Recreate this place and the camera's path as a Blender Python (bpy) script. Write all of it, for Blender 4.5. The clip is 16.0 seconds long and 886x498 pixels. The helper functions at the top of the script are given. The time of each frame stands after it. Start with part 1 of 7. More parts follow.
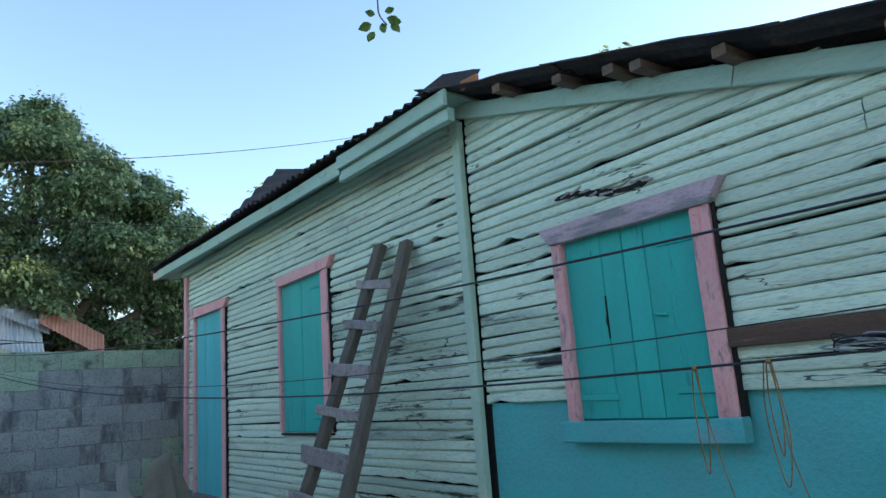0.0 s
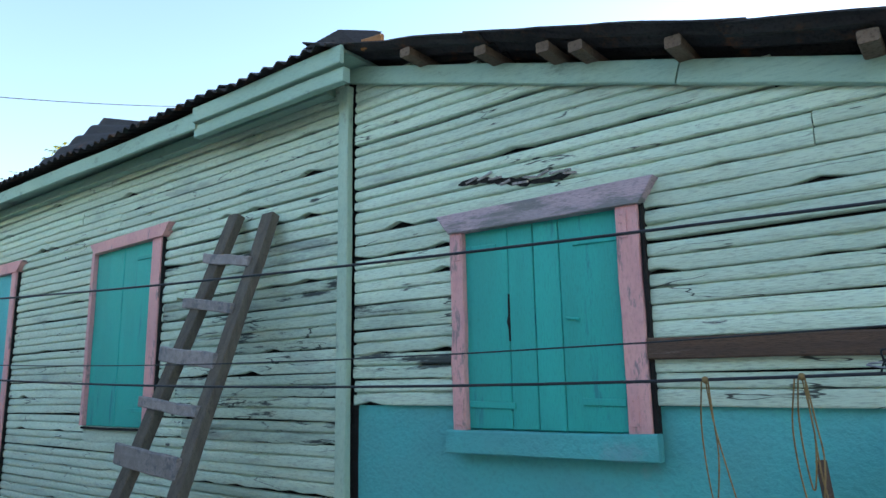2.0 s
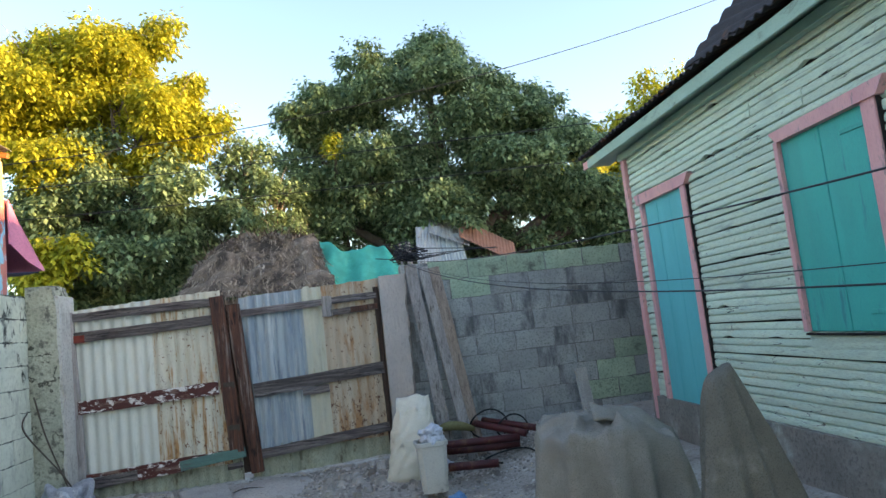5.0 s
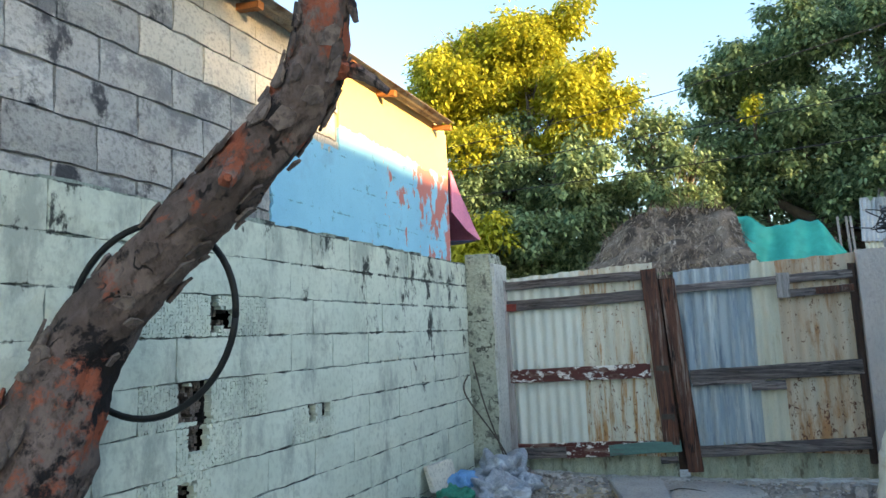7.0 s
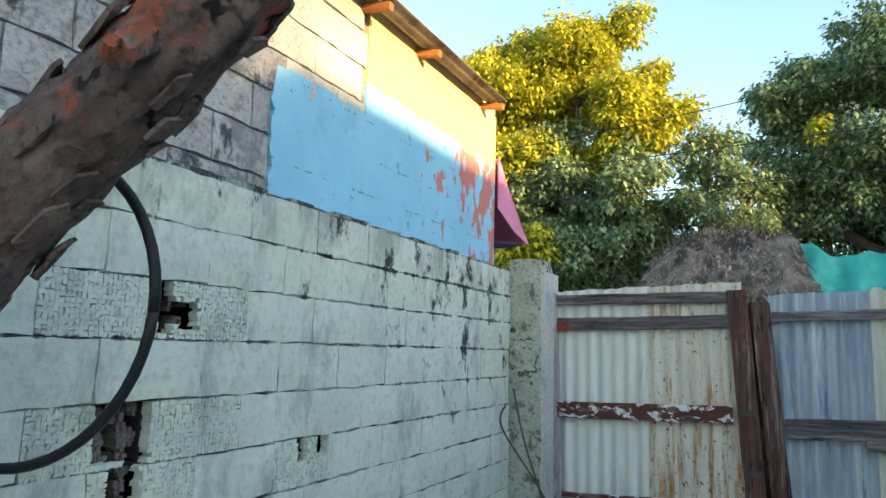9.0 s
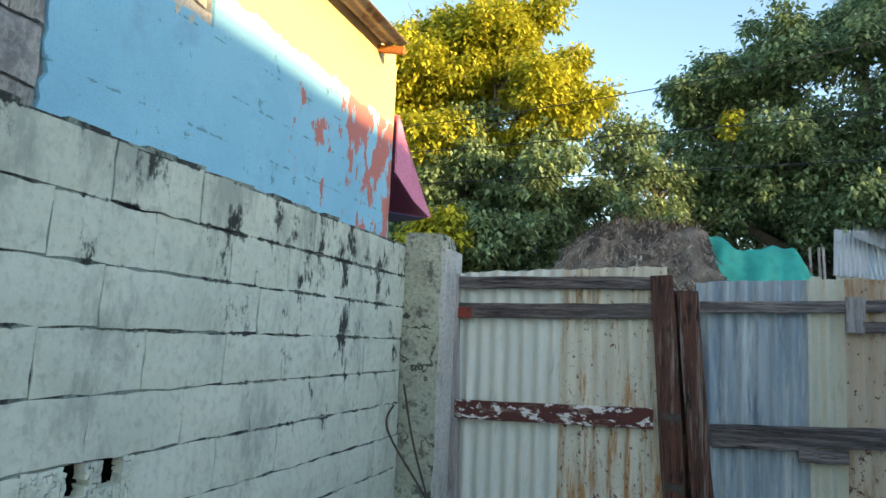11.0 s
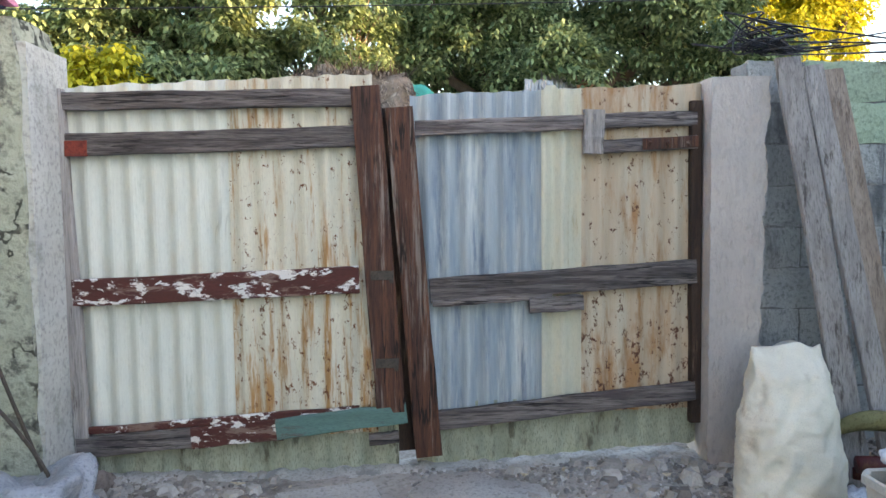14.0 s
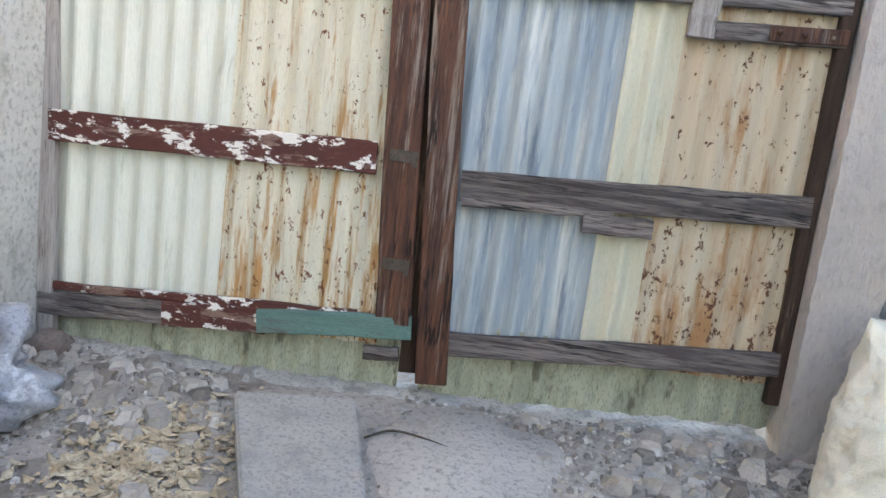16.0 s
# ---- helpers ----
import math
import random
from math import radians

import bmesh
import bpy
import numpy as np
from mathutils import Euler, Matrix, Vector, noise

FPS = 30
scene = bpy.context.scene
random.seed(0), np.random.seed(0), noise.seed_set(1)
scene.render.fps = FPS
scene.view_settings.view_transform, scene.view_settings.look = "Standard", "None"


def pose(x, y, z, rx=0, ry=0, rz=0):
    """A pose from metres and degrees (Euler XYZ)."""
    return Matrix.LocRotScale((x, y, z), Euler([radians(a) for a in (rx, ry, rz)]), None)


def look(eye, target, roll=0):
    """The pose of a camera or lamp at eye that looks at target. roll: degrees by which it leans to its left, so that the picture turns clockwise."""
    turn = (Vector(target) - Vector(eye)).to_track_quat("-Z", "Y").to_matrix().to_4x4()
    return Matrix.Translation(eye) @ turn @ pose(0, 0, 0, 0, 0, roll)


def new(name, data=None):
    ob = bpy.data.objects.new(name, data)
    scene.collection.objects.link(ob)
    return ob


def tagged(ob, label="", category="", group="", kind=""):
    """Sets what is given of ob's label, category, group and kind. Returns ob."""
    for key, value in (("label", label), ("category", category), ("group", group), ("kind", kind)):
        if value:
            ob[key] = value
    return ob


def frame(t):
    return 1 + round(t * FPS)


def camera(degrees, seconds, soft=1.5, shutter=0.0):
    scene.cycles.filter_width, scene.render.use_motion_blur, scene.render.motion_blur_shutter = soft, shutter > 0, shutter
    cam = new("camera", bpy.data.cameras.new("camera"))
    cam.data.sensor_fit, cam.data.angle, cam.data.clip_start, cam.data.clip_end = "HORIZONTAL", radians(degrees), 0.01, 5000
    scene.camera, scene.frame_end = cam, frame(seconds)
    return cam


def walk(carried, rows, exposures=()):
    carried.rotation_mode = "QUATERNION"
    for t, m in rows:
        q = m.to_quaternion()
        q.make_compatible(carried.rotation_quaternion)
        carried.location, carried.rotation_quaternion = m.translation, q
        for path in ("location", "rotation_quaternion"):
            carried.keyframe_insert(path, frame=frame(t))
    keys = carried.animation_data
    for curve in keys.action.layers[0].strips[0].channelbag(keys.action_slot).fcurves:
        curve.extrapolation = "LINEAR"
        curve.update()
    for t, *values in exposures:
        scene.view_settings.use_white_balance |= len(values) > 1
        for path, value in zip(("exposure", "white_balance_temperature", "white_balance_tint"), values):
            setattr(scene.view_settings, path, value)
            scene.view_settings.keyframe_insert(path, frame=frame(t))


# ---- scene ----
cam = camera(65.0, 16.0)
PATH = [
    (0, (2.733, -7.824, 1.249), (3.995, -6.326, 1.652), -4.2),
    (0.5, (2.717, -7.759, 1.272), (4.044, -6.317, 1.67), -4.6),
    (1, (2.8, -7.627, 1.226), (4.373, -6.47, 1.659), -5.2),
    (1.5, (2.814, -7.541, 1.288), (4.371, -6.347, 1.676), -2.2),
    (2, (2.792, -7.388, 1.261), (4.404, -6.267, 1.642), -1.0),
    (2.5, (2.779, -7.216, 1.292), (4.38, -6.119, 1.775), -2.2),
    (3, (2.846, -7.142, 1.37), (4.467, -6.039, 1.766), -2.2),
    (3.5, (2.829, -7.036, 1.359), (4.23, -5.646, 1.683), -3.3),
    (4, (2.748, -6.916, 1.317), (3.893, -5.305, 1.62), -4.6),
    (4.5, (2.62, -6.801, 1.32), (3.383, -4.972, 1.593), -5.3),
    (5, (2.61, -6.62, 1.305), (2.916, -4.655, 1.523), -6.5),
    (5.2, (2.602, -6.527, 1.316), (2.7, -4.544, 1.553), -5.7),
    (7.3, (2.195, -5.832, 1.338), (1.341, -4.041, 1.587), -0.5),
    (7.5, (2.218, -5.763, 1.368), (1.356, -3.976, 1.622), 1.9),
    (8, (2.137, -5.614, 1.372), (1.217, -3.851, 1.594), 1.0),
    (8.2, (2.005, -5.488, 1.36), (1.102, -3.721, 1.609), 1.3),
    (10.3, (1.683, -4.581, 1.426), (0.845, -2.791, 1.731), 1.9),
    (10.5, (1.663, -4.506, 1.446), (0.896, -2.688, 1.774), 1.0),
    (11, (1.612, -4.266, 1.391), (0.962, -2.391, 1.64), 2.7),
    (11.5, (1.61, -4.04, 1.413), (0.949, -2.167, 1.644), 2.4),
    (12, (1.531, -3.814, 1.454), (0.976, -1.925, 1.802), 3.6),
    (12.5, (1.475, -3.657, 1.478), (1.146, -1.732, 1.911), 3.5),
    (13, (1.478, -3.48, 1.459), (1.147, -1.554, 1.886), -0.4),
    (13.5, (1.549, -3.286, 1.426), (1.385, -1.294, 1.504), -0.4),
    (14, (1.587, -3.036, 1.305), (1.744, -1.047, 1.173), -0.7),
    (14.5, (1.619, -2.892, 1.241), (1.913, -0.944, 0.897), -0.4),
    (15, (1.779, -2.805, 1.159), (1.944, -0.839, 0.828), -0.1),
    (15.5, (1.807, -2.649, 1.16), (1.817, -0.681, 0.801), 4.9),
    (16, (1.845, -2.474, 1.077), (1.753, -0.501, 0.766), 7.4),
]
walk(cam, [(t, look(eye, target, roll)) for t, eye, target, roll in PATH],
     [(0, 2.0, 6450, 15), (1.5, 2.0, 6450, 15), (2.0, 2.25, 6800, 15), (3.0, 2.32, 6900, 16), (3.5, 2.3, 6900, 16), (5.2, 2.3, 7300, 20), (7.3, 2.3, 6900, 13), (8.2, 2.3, 6900, 13), (10.3, 2.09, 7000, 13), (12.5, 2.04, 6900, 14), (13.0, 2.05, 6900, 15), (13.4, 2.3, 7200, 17), (14.2, 3.08, 8200, 26), (16, 3.33, 8600, 27)])


# ---------------------------------------------------------------- light
world = bpy.data.worlds.new("world")
scene.world = world
world.use_nodes = True
wn = world.node_tree
sky = wn.nodes.new("ShaderNodeTexSky")
sky.sky_type = "NISHITA"
sky.sun_disc = False
sky.sun_elevation = radians(9.0)
SUN_TO = Vector((0.93, -0.36, 0.123)).normalized()
sky.sun_rotation = math.atan2(SUN_TO.x, SUN_TO.y)
sky.air_density, sky.dust_density, sky.ozone_density = 1.0, 0.5, 1.9
wn.links.new(sky.outputs[0], wn.nodes["Background"].inputs[0])
wn.nodes["Background"].inputs[1].default_value = 0.15
sun_data = bpy.data.lights.new("sun", "SUN")
sun_data.energy, sun_data.angle, sun_data.color = 3.4, radians(1.0), (1.0, 0.72, 0.36)
sun = new("sun", sun_data)
sun.matrix_world = look(SUN_TO * 60, (0, 0, 0))


# ---------------------------------------------------------------- materials
V3 = (1, 1, 1)


def mat(name, c1, c2, scale=8.0, rough=0.8, bump=0.3, metal=0.0, stretch=(1, 1, 1), stain=None, stain2=None,
        vary=0.0, spec=0.3, fine=90.0, veins=None, speck=0.12, world_co=False, bias=(), bias2=(), joint=None, grain_amt=1.0):
    """Two-tone noise with fine grain; stain: (colour, scale, from, to, stretch); veins: (scale, width, colour);
    bias: (axis, from, to, shift at from, shift at to) thickens the last stain along the place."""
    m = bpy.data.materials.new(name)
    m.use_nodes = True
    nt = m.node_tree
    N, L = nt.nodes, nt.links
    bsdf = N["Principled BSDF"]
    co = N.new("ShaderNodeTexCoord")
    oi = N.new("ShaderNodeObjectInfo")
    add = N.new("ShaderNodeVectorMath")
    add.operation = "MULTIPLY_ADD"
    L.new(oi.outputs["Random"], add.inputs[0])
    add.inputs[1].default_value = (13.0, 7.0, 5.0) if vary else (0, 0, 0)
    if world_co:
        L.new(N.new("ShaderNodeNewGeometry").outputs["Position"], add.inputs[2])
        add.inputs[1].default_value = (0, 0, 0)
    else:
        L.new(co.outputs["Object"], add.inputs[2])

    def noise_node(s, st, detail=6.0, rough_=0.62):
        mp = N.new("ShaderNodeMapping")
        mp.inputs["Scale"].default_value = st
        L.new(add.outputs[0], mp.inputs["Vector"])
        n = N.new("ShaderNodeTexNoise")
        n.inputs["Scale"].default_value, n.inputs["Detail"].default_value = s, detail
        n.inputs["Roughness"].default_value = rough_
        L.new(mp.outputs[0], n.inputs["Vector"])
        return n

    def mix(fac, a, b):
        x = N.new("ShaderNodeMix")
        x.data_type = "RGBA"
        if hasattr(fac, "node"):
            L.new(fac, x.inputs[0])
        else:
            x.inputs[0].default_value = fac
        for s, v in ((x.inputs[6], a), (x.inputs[7], b)):
            if hasattr(v, "node"):
                L.new(v, s)
            else:
                s.default_value = (*v, 1)
        return x.outputs[2]

    def ramp(out, lo, hi):
        r = N.new("ShaderNodeMapRange")
        L.new(out, r.inputs[0])
        r.inputs[1].default_value, r.inputs[2].default_value = lo, hi
        r.interpolation_type = "SMOOTHSTEP"
        return r.outputs[0]

    big = noise_node(scale, stretch)
    col = mix(ramp(big.outputs[0], 0.32, 0.68), c1, c2)
    grain = noise_node(fine, stretch, 3.0)
    dark = tuple(v * 0.72 for v in c2)
    gm = N.new("ShaderNodeMath")
    gm.operation = "MULTIPLY"
    L.new(ramp(grain.outputs[0], 0.46, 0.72), gm.inputs[0])
    gm.inputs[1].default_value = grain_amt
    col = mix(gm.outputs[0], col, dark)
    dots = noise_node(fine * 0.45, stretch, 2.0)
    dk = N.new("ShaderNodeMath")
    dk.operation = "MULTIPLY"
    L.new(ramp(dots.outputs[0], 0.62, 0.72), dk.inputs[0])
    dk.inputs[1].default_value = speck
    col = mix(dk.outputs[0], col, tuple(v * 0.42 for v in c2))
    height = grain.outputs[0]
    for s, bs in ((stain, bias2), (stain2, bias)):
        if s:
            val = noise_node(s[1], s[4], 10.0, 0.72).outputs[0]
            if joint and s is stain2:
                sj = N.new("ShaderNodeSeparateXYZ")
                L.new(add.outputs[0], sj.inputs[0])
                dz = N.new("ShaderNodeMath")
                dz.operation = "SUBTRACT"
                L.new(sj.outputs[2], dz.inputs[0])
                dz.inputs[1].default_value = joint[0]
                pp = N.new("ShaderNodeMath")
                pp.operation = "PINGPONG"
                L.new(dz.outputs[0], pp.inputs[0])
                pp.inputs[1].default_value = joint[1] / 2
                jr = N.new("ShaderNodeMapRange")
                L.new(pp.outputs[0], jr.inputs[0])
                for i, v in enumerate((0.003, joint[2], 0.085, 0.0)):
                    jr.inputs[i + 1].default_value = v
                ja = N.new("ShaderNodeMath")
                L.new(val, ja.inputs[0])
                L.new(jr.outputs[0], ja.inputs[1])
                val = ja.outputs[0]
            for ax, a, b, va, vb in bs:
                sep = N.new("ShaderNodeSeparateXYZ")
                L.new(add.outputs[0], sep.inputs[0])
                r = N.new("ShaderNodeMapRange")
                L.new(sep.outputs[ax], r.inputs[0])
                for i, v in enumerate((a, b, va, vb)):
                    r.inputs[i + 1].default_value = v
                pl = N.new("ShaderNodeMath")
                L.new(val, pl.inputs[0])
                L.new(r.outputs[0], pl.inputs[1])
                val = pl.outputs[0]
            col = mix(ramp(val, s[2] - 0.055, s[3] - 0.065), col, s[0])
    if veins:
        vn = noise_node(veins[0], stretch, 4.0, 0.5)
        ab = N.new("ShaderNodeMath")
        ab.operation = "SUBTRACT"
        L.new(vn.outputs[0], ab.inputs[0])
        ab.inputs[1].default_value = 0.5
        ab2 = N.new("ShaderNodeMath")
        ab2.operation = "ABSOLUTE"
        L.new(ab.outputs[0], ab2.inputs[0])
        inv = ramp(ab2.outputs[0], veins[1], veins[1] * 0.3)
        gate = noise_node(veins[0] * 0.9, V3, 3.0)
        ml = N.new("ShaderNodeMath")
        ml.operation = "MULTIPLY"
        L.new(inv, ml.inputs[0])
        L.new(ramp(gate.outputs[0], 0.49, 0.57), ml.inputs[1])
        col = mix(ml.outputs[0], col, veins[2])
    if vary:
        hsv = N.new("ShaderNodeHueSaturation")
        r = N.new("ShaderNodeMapRange")
        L.new(oi.outputs["Random"], r.inputs[0])
        r.inputs[3].default_value, r.inputs[4].default_value = 1 - vary, 1 + vary
        L.new(r.outputs[0], hsv.inputs["Value"])
        L.new(col, hsv.inputs["Color"])
        col = hsv.outputs[0]
    L.new(col, bsdf.inputs["Base Color"])
    bsdf.inputs["Roughness"].default_value = rough
    bsdf.inputs["Metallic"].default_value = metal
    bsdf.inputs["Specular IOR Level"].default_value = spec
    if bump:
        b = N.new("ShaderNodeBump")
        b.inputs["Strength"].default_value, b.inputs["Distance"].default_value = bump, 0.012
        mx = N.new("ShaderNodeMath")
        mx.operation = "ADD"
        L.new(height, mx.inputs[0])
        L.new(big.outputs[0], mx.inputs[1])
        L.new(mx.outputs[0], b.inputs["Height"])
        L.new(b.outputs[0], bsdf.inputs["Normal"])
    return m


def leaf_mat(name, c1, c2, warm):
    m = bpy.data.materials.new(name)
    m.use_nodes = True
    N, L = m.node_tree.nodes, m.node_tree.links
    geo = N.new("ShaderNodeNewGeometry")
    cr = N.new("ShaderNodeValToRGB")
    cr.color_ramp.elements[0].color, cr.color_ramp.elements[1].color = (*c1, 1), (*c2, 1)
    e = cr.color_ramp.elements.new(0.93)
    e.color = (*warm, 1)
    L.new(geo.outputs["Random Per Island"], cr.inputs[0])
    bsdf = N["Principled BSDF"]
    bsdf.inputs["Roughness"].default_value = 0.55
    bsdf.inputs["Specular IOR Level"].default_value = 0.25
    L.new(cr.outputs[0], bsdf.inputs["Base Color"])
    tr = N.new("ShaderNodeBsdfTranslucent")
    L.new(cr.outputs[0], tr.inputs["Color"])
    ms = N.new("ShaderNodeMixShader")
    ms.inputs[0].default_value = 0.42
    L.new(bsdf.outputs[0], ms.inputs[1])
    L.new(tr.outputs[0], ms.inputs[2])
    L.new(ms.outputs[0], N["Material Output"].inputs[0])
    return m


V = (1, 1, 1)
M_SIDING = mat("mint_boards", (0.635, 0.75, 0.60), (0.555, 0.67, 0.53), 3.0, 0.65, 0.5, stretch=(0.35, 1, 3.0), vary=0.10, veins=(3.0, 0.006, (0.07, 0.08, 0.07)),
               stain=((0.32, 0.37, 0.32), 2.2, 0.60, 0.78, (0.5, 1, 2.2)), stain2=((0.16, 0.17, 0.15), 15.0, 0.70, 0.745, (0.35, 1, 2.0)))
M_DIRTYSIDING = mat("dirty_mint_boards", (0.555, 0.67, 0.53), (0.465, 0.57, 0.445), 3.0, 0.7, 0.6, veins=(3.5, 0.008, (0.06, 0.07, 0.06)), stretch=(0.35, 1, 3.0), vary=0.12,
                    stain=((0.25, 0.29, 0.25), 2.0, 0.54, 0.74, (0.5, 1, 2.6)), stain2=((0.06, 0.07, 0.065), 6.0, 0.60, 0.68, (0.3, 1, 2.5)))
M_TRIM = mat("mint_trim", (0.43, 0.56, 0.44), (0.36, 0.49, 0.385), 4.0, 0.6, 0.4, stretch=(1, 1, 0.5),
             stain=((0.22, 0.25, 0.21), 6.0, 0.62, 0.72, (1, 1, 0.4)), grain_amt=0.4)
M_FASCIA = mat("green_fascia", (0.36, 0.51, 0.41), (0.30, 0.44, 0.35), 4.0, 0.6, 0.3, stretch=(0.4, 1, 1.5),
               stain=((0.17, 0.23, 0.19), 5.0, 0.60, 0.75, (0.6, 1, 1.5)), grain_amt=0.4)
M_TEAL = mat("teal_shutter", (0.015, 0.43, 0.365), (0.02, 0.365, 0.315), 3.0, 0.5, 0.25, stretch=(2.5, 1, 0.5), vary=0.06,
             stain=((0.02, 0.24, 0.25), 7.0, 0.62, 0.74, (2.5, 1, 0.35)), grain_amt=0.4)
M_DOOR = mat("teal_door", (0.09, 0.50, 0.52), (0.07, 0.44, 0.46), 3.0, 0.5, 0.2, stretch=(2.5, 1, 0.5), vary=0.05, grain_amt=0.4)
M_STUCCO = mat("teal_plaster", (0.075, 0.42, 0.415), (0.09, 0.37, 0.37), 3.5, 0.75, 0.5,
               stain=((0.14, 0.36, 0.38), 3.0, 0.62, 0.76, V), fine=60, grain_amt=0.35, speck=0.0)
M_PINK = mat("pink_frame", (0.77, 0.39, 0.37), (0.67, 0.32, 0.32), 5.0, 0.55, 0.35, stretch=(1.5, 1, 0.5),
             stain=((0.33, 0.22, 0.22), 11.0, 0.62, 0.70, (1.6, 1, 0.5)), grain_amt=0.4)
M_HEADER = mat("faded_pink_wood", (0.56, 0.40, 0.44), (0.42, 0.33, 0.36), 5.0, 0.75, 0.5, stretch=(0.5, 1, 3),
               stain=((0.24, 0.22, 0.22), 8.0, 0.55, 0.68, (0.4, 1, 2)))
M_GREYWOOD = mat("grey_weathered_wood", (0.44, 0.40, 0.375), (0.30, 0.27, 0.255), 4.0, 0.85, 0.8, stretch=(7, 7, 0.5), vary=0.15, fine=22,
                 stain=((0.12, 0.10, 0.09), 6.0, 0.60, 0.72, (5, 5, 0.5)))
M_TANWOOD = mat("brown_weathered_wood", (0.40, 0.31, 0.25), (0.27, 0.205, 0.165), 4.0, 0.85, 0.8, stretch=(7, 7, 0.5), vary=0.1, fine=22,
                stain=((0.15, 0.11, 0.09), 6.0, 0.60, 0.72, (5, 5, 0.5)))
M_GREYRAIL = mat("grey_rail_wood", (0.28, 0.24, 0.225), (0.085, 0.072, 0.07), 5.0, 0.85, 0.9, stretch=(0.5, 8, 8), vary=0.2, fine=22, veins=(3.0, 0.03, (0.03, 0.025, 0.025)), speck=0.8,
                 stain=((0.10, 0.08, 0.08), 5.0, 0.58, 0.70, (0.5, 5, 5)))
M_LADDER = mat("ladder_wood", (0.17, 0.14, 0.11), (0.11, 0.09, 0.075), 5.0, 0.85, 0.5, stretch=(5, 5, 0.7), vary=0.1)
M_RUNG = mat("rung_wood", (0.42, 0.36, 0.35), (0.30, 0.26, 0.25), 6.0, 0.85, 0.5, stretch=(0.7, 5, 5), vary=0.15,
             stain=((0.20, 0.19, 0.20), 6.0, 0.58, 0.70, (0.7, 3, 3)))
M_REDWOOD = mat("red_brown_post", (0.175, 0.070, 0.042), (0.065, 0.031, 0.025), 5.0, 0.6, 0.8, stretch=(8, 8, 0.5), vary=0.15, fine=22, veins=(3.0, 0.03, (0.02, 0.012, 0.01)),
                stain=((0.27, 0.21, 0.175), 4.0, 0.575, 0.70, (6.0, 6, 0.35)), stain2=((0.34, 0.17, 0.07), 3.0, 0.66, 0.78, (3, 3, 0.4)))
M_PEELRAIL = mat("peeling_maroon_rail", (0.13, 0.035, 0.028), (0.09, 0.028, 0.022), 4.0, 0.6, 0.4, stretch=(0.6, 5, 5),
                 stain=((0.24, 0.15, 0.12), 8.0, 0.58, 0.66, (0.5, 2, 2)), stain2=((0.78, 0.74, 0.70), 16.0, 0.615, 0.635, (0.6, 1, 1.3)))
M_GREENRAIL = mat("faded_green_rail", (0.13, 0.26, 0.23), (0.10, 0.20, 0.18), 4.0, 0.75, 0.5, stretch=(0.6, 5, 5),
                  stain=((0.13, 0.11, 0.10), 6.0, 0.60, 0.72, (0.6, 3, 3)))
M_STILE = mat("dark_stile_wood", (0.075, 0.045, 0.033), (0.035, 0.022, 0.018), 4.0, 0.75, 0.6, stretch=(6, 6, 0.4), stain=((0.20, 0.14, 0.10), 4.0, 0.62, 0.74, (5, 5, 0.4)))
M_BROWN = mat("brown_plank", (0.15, 0.085, 0.055), (0.10, 0.06, 0.045), 4.0, 0.75, 0.5, stretch=(0.5, 5, 5),
              stain=((0.26, 0.20, 0.16), 5.0, 0.60, 0.72, (0.5, 3, 4)))
M_RAWWOOD = mat("raw_rafter", (0.20, 0.13, 0.09), (0.13, 0.085, 0.06), 6.0, 0.8, 0.4, vary=0.1)
M_ORANGEWOOD = mat("rust_stained_rafter", (0.42, 0.17, 0.05), (0.30, 0.12, 0.04), 6.0, 0.7, 0.4)
M_WHITEZINC = mat("white_painted_zinc", (0.70, 0.705, 0.625), (0.61, 0.62, 0.55), 4.0, 0.5, 0.15, stretch=(3, 1, 0.5), speck=0.0, grain_amt=0.3, veins=(0.9, 0.003, (0.34, 0.34, 0.28)),
                  stain=((0.40, 0.44, 0.36), 5.0, 0.62, 0.80, (3, 1, 0.4)), spec=0.4)
M_CREAMZINC = mat("rust_streaked_cream_zinc", (0.69, 0.64, 0.515), (0.58, 0.54, 0.43), 4.0, 0.55, 0.15, stretch=(3, 1, 0.4),
                  bias2=((2, 0.2, 1.1, 0.07, 0.0),), bias=((2, 0.2, 1.1, 0.03, 0.0),), stain=((0.42, 0.22, 0.09), 5.0, 0.57, 0.72, (4, 1, 0.35)), stain2=((0.17, 0.06, 0.025), 30.0, 0.645, 0.69, (1.2, 1, 0.8)), grain_amt=0.4)
M_BLUEZINC = mat("blue_grey_zinc", (0.25, 0.315, 0.365), (0.41, 0.46, 0.475), 3.5, 0.5, 0.12, stretch=(5, 1, 0.35),
                 stain=((0.60, 0.63, 0.61), 3.5, 0.54, 0.76, (4, 1, 0.35)), stain2=((0.13, 0.18, 0.25), 4.0, 0.56, 0.78, (4, 1, 0.45)), spec=0.4, grain_amt=0.4)
M_PALEZINC = mat("pale_green_zinc", (0.64, 0.60, 0.47), (0.55, 0.53, 0.42), 4.0, 0.5, 0.1, stretch=(3, 1, 0.5), stain=((0.40, 0.34, 0.22), 6.0, 0.60, 0.76, (3, 1, 0.4)), grain_amt=0.4)
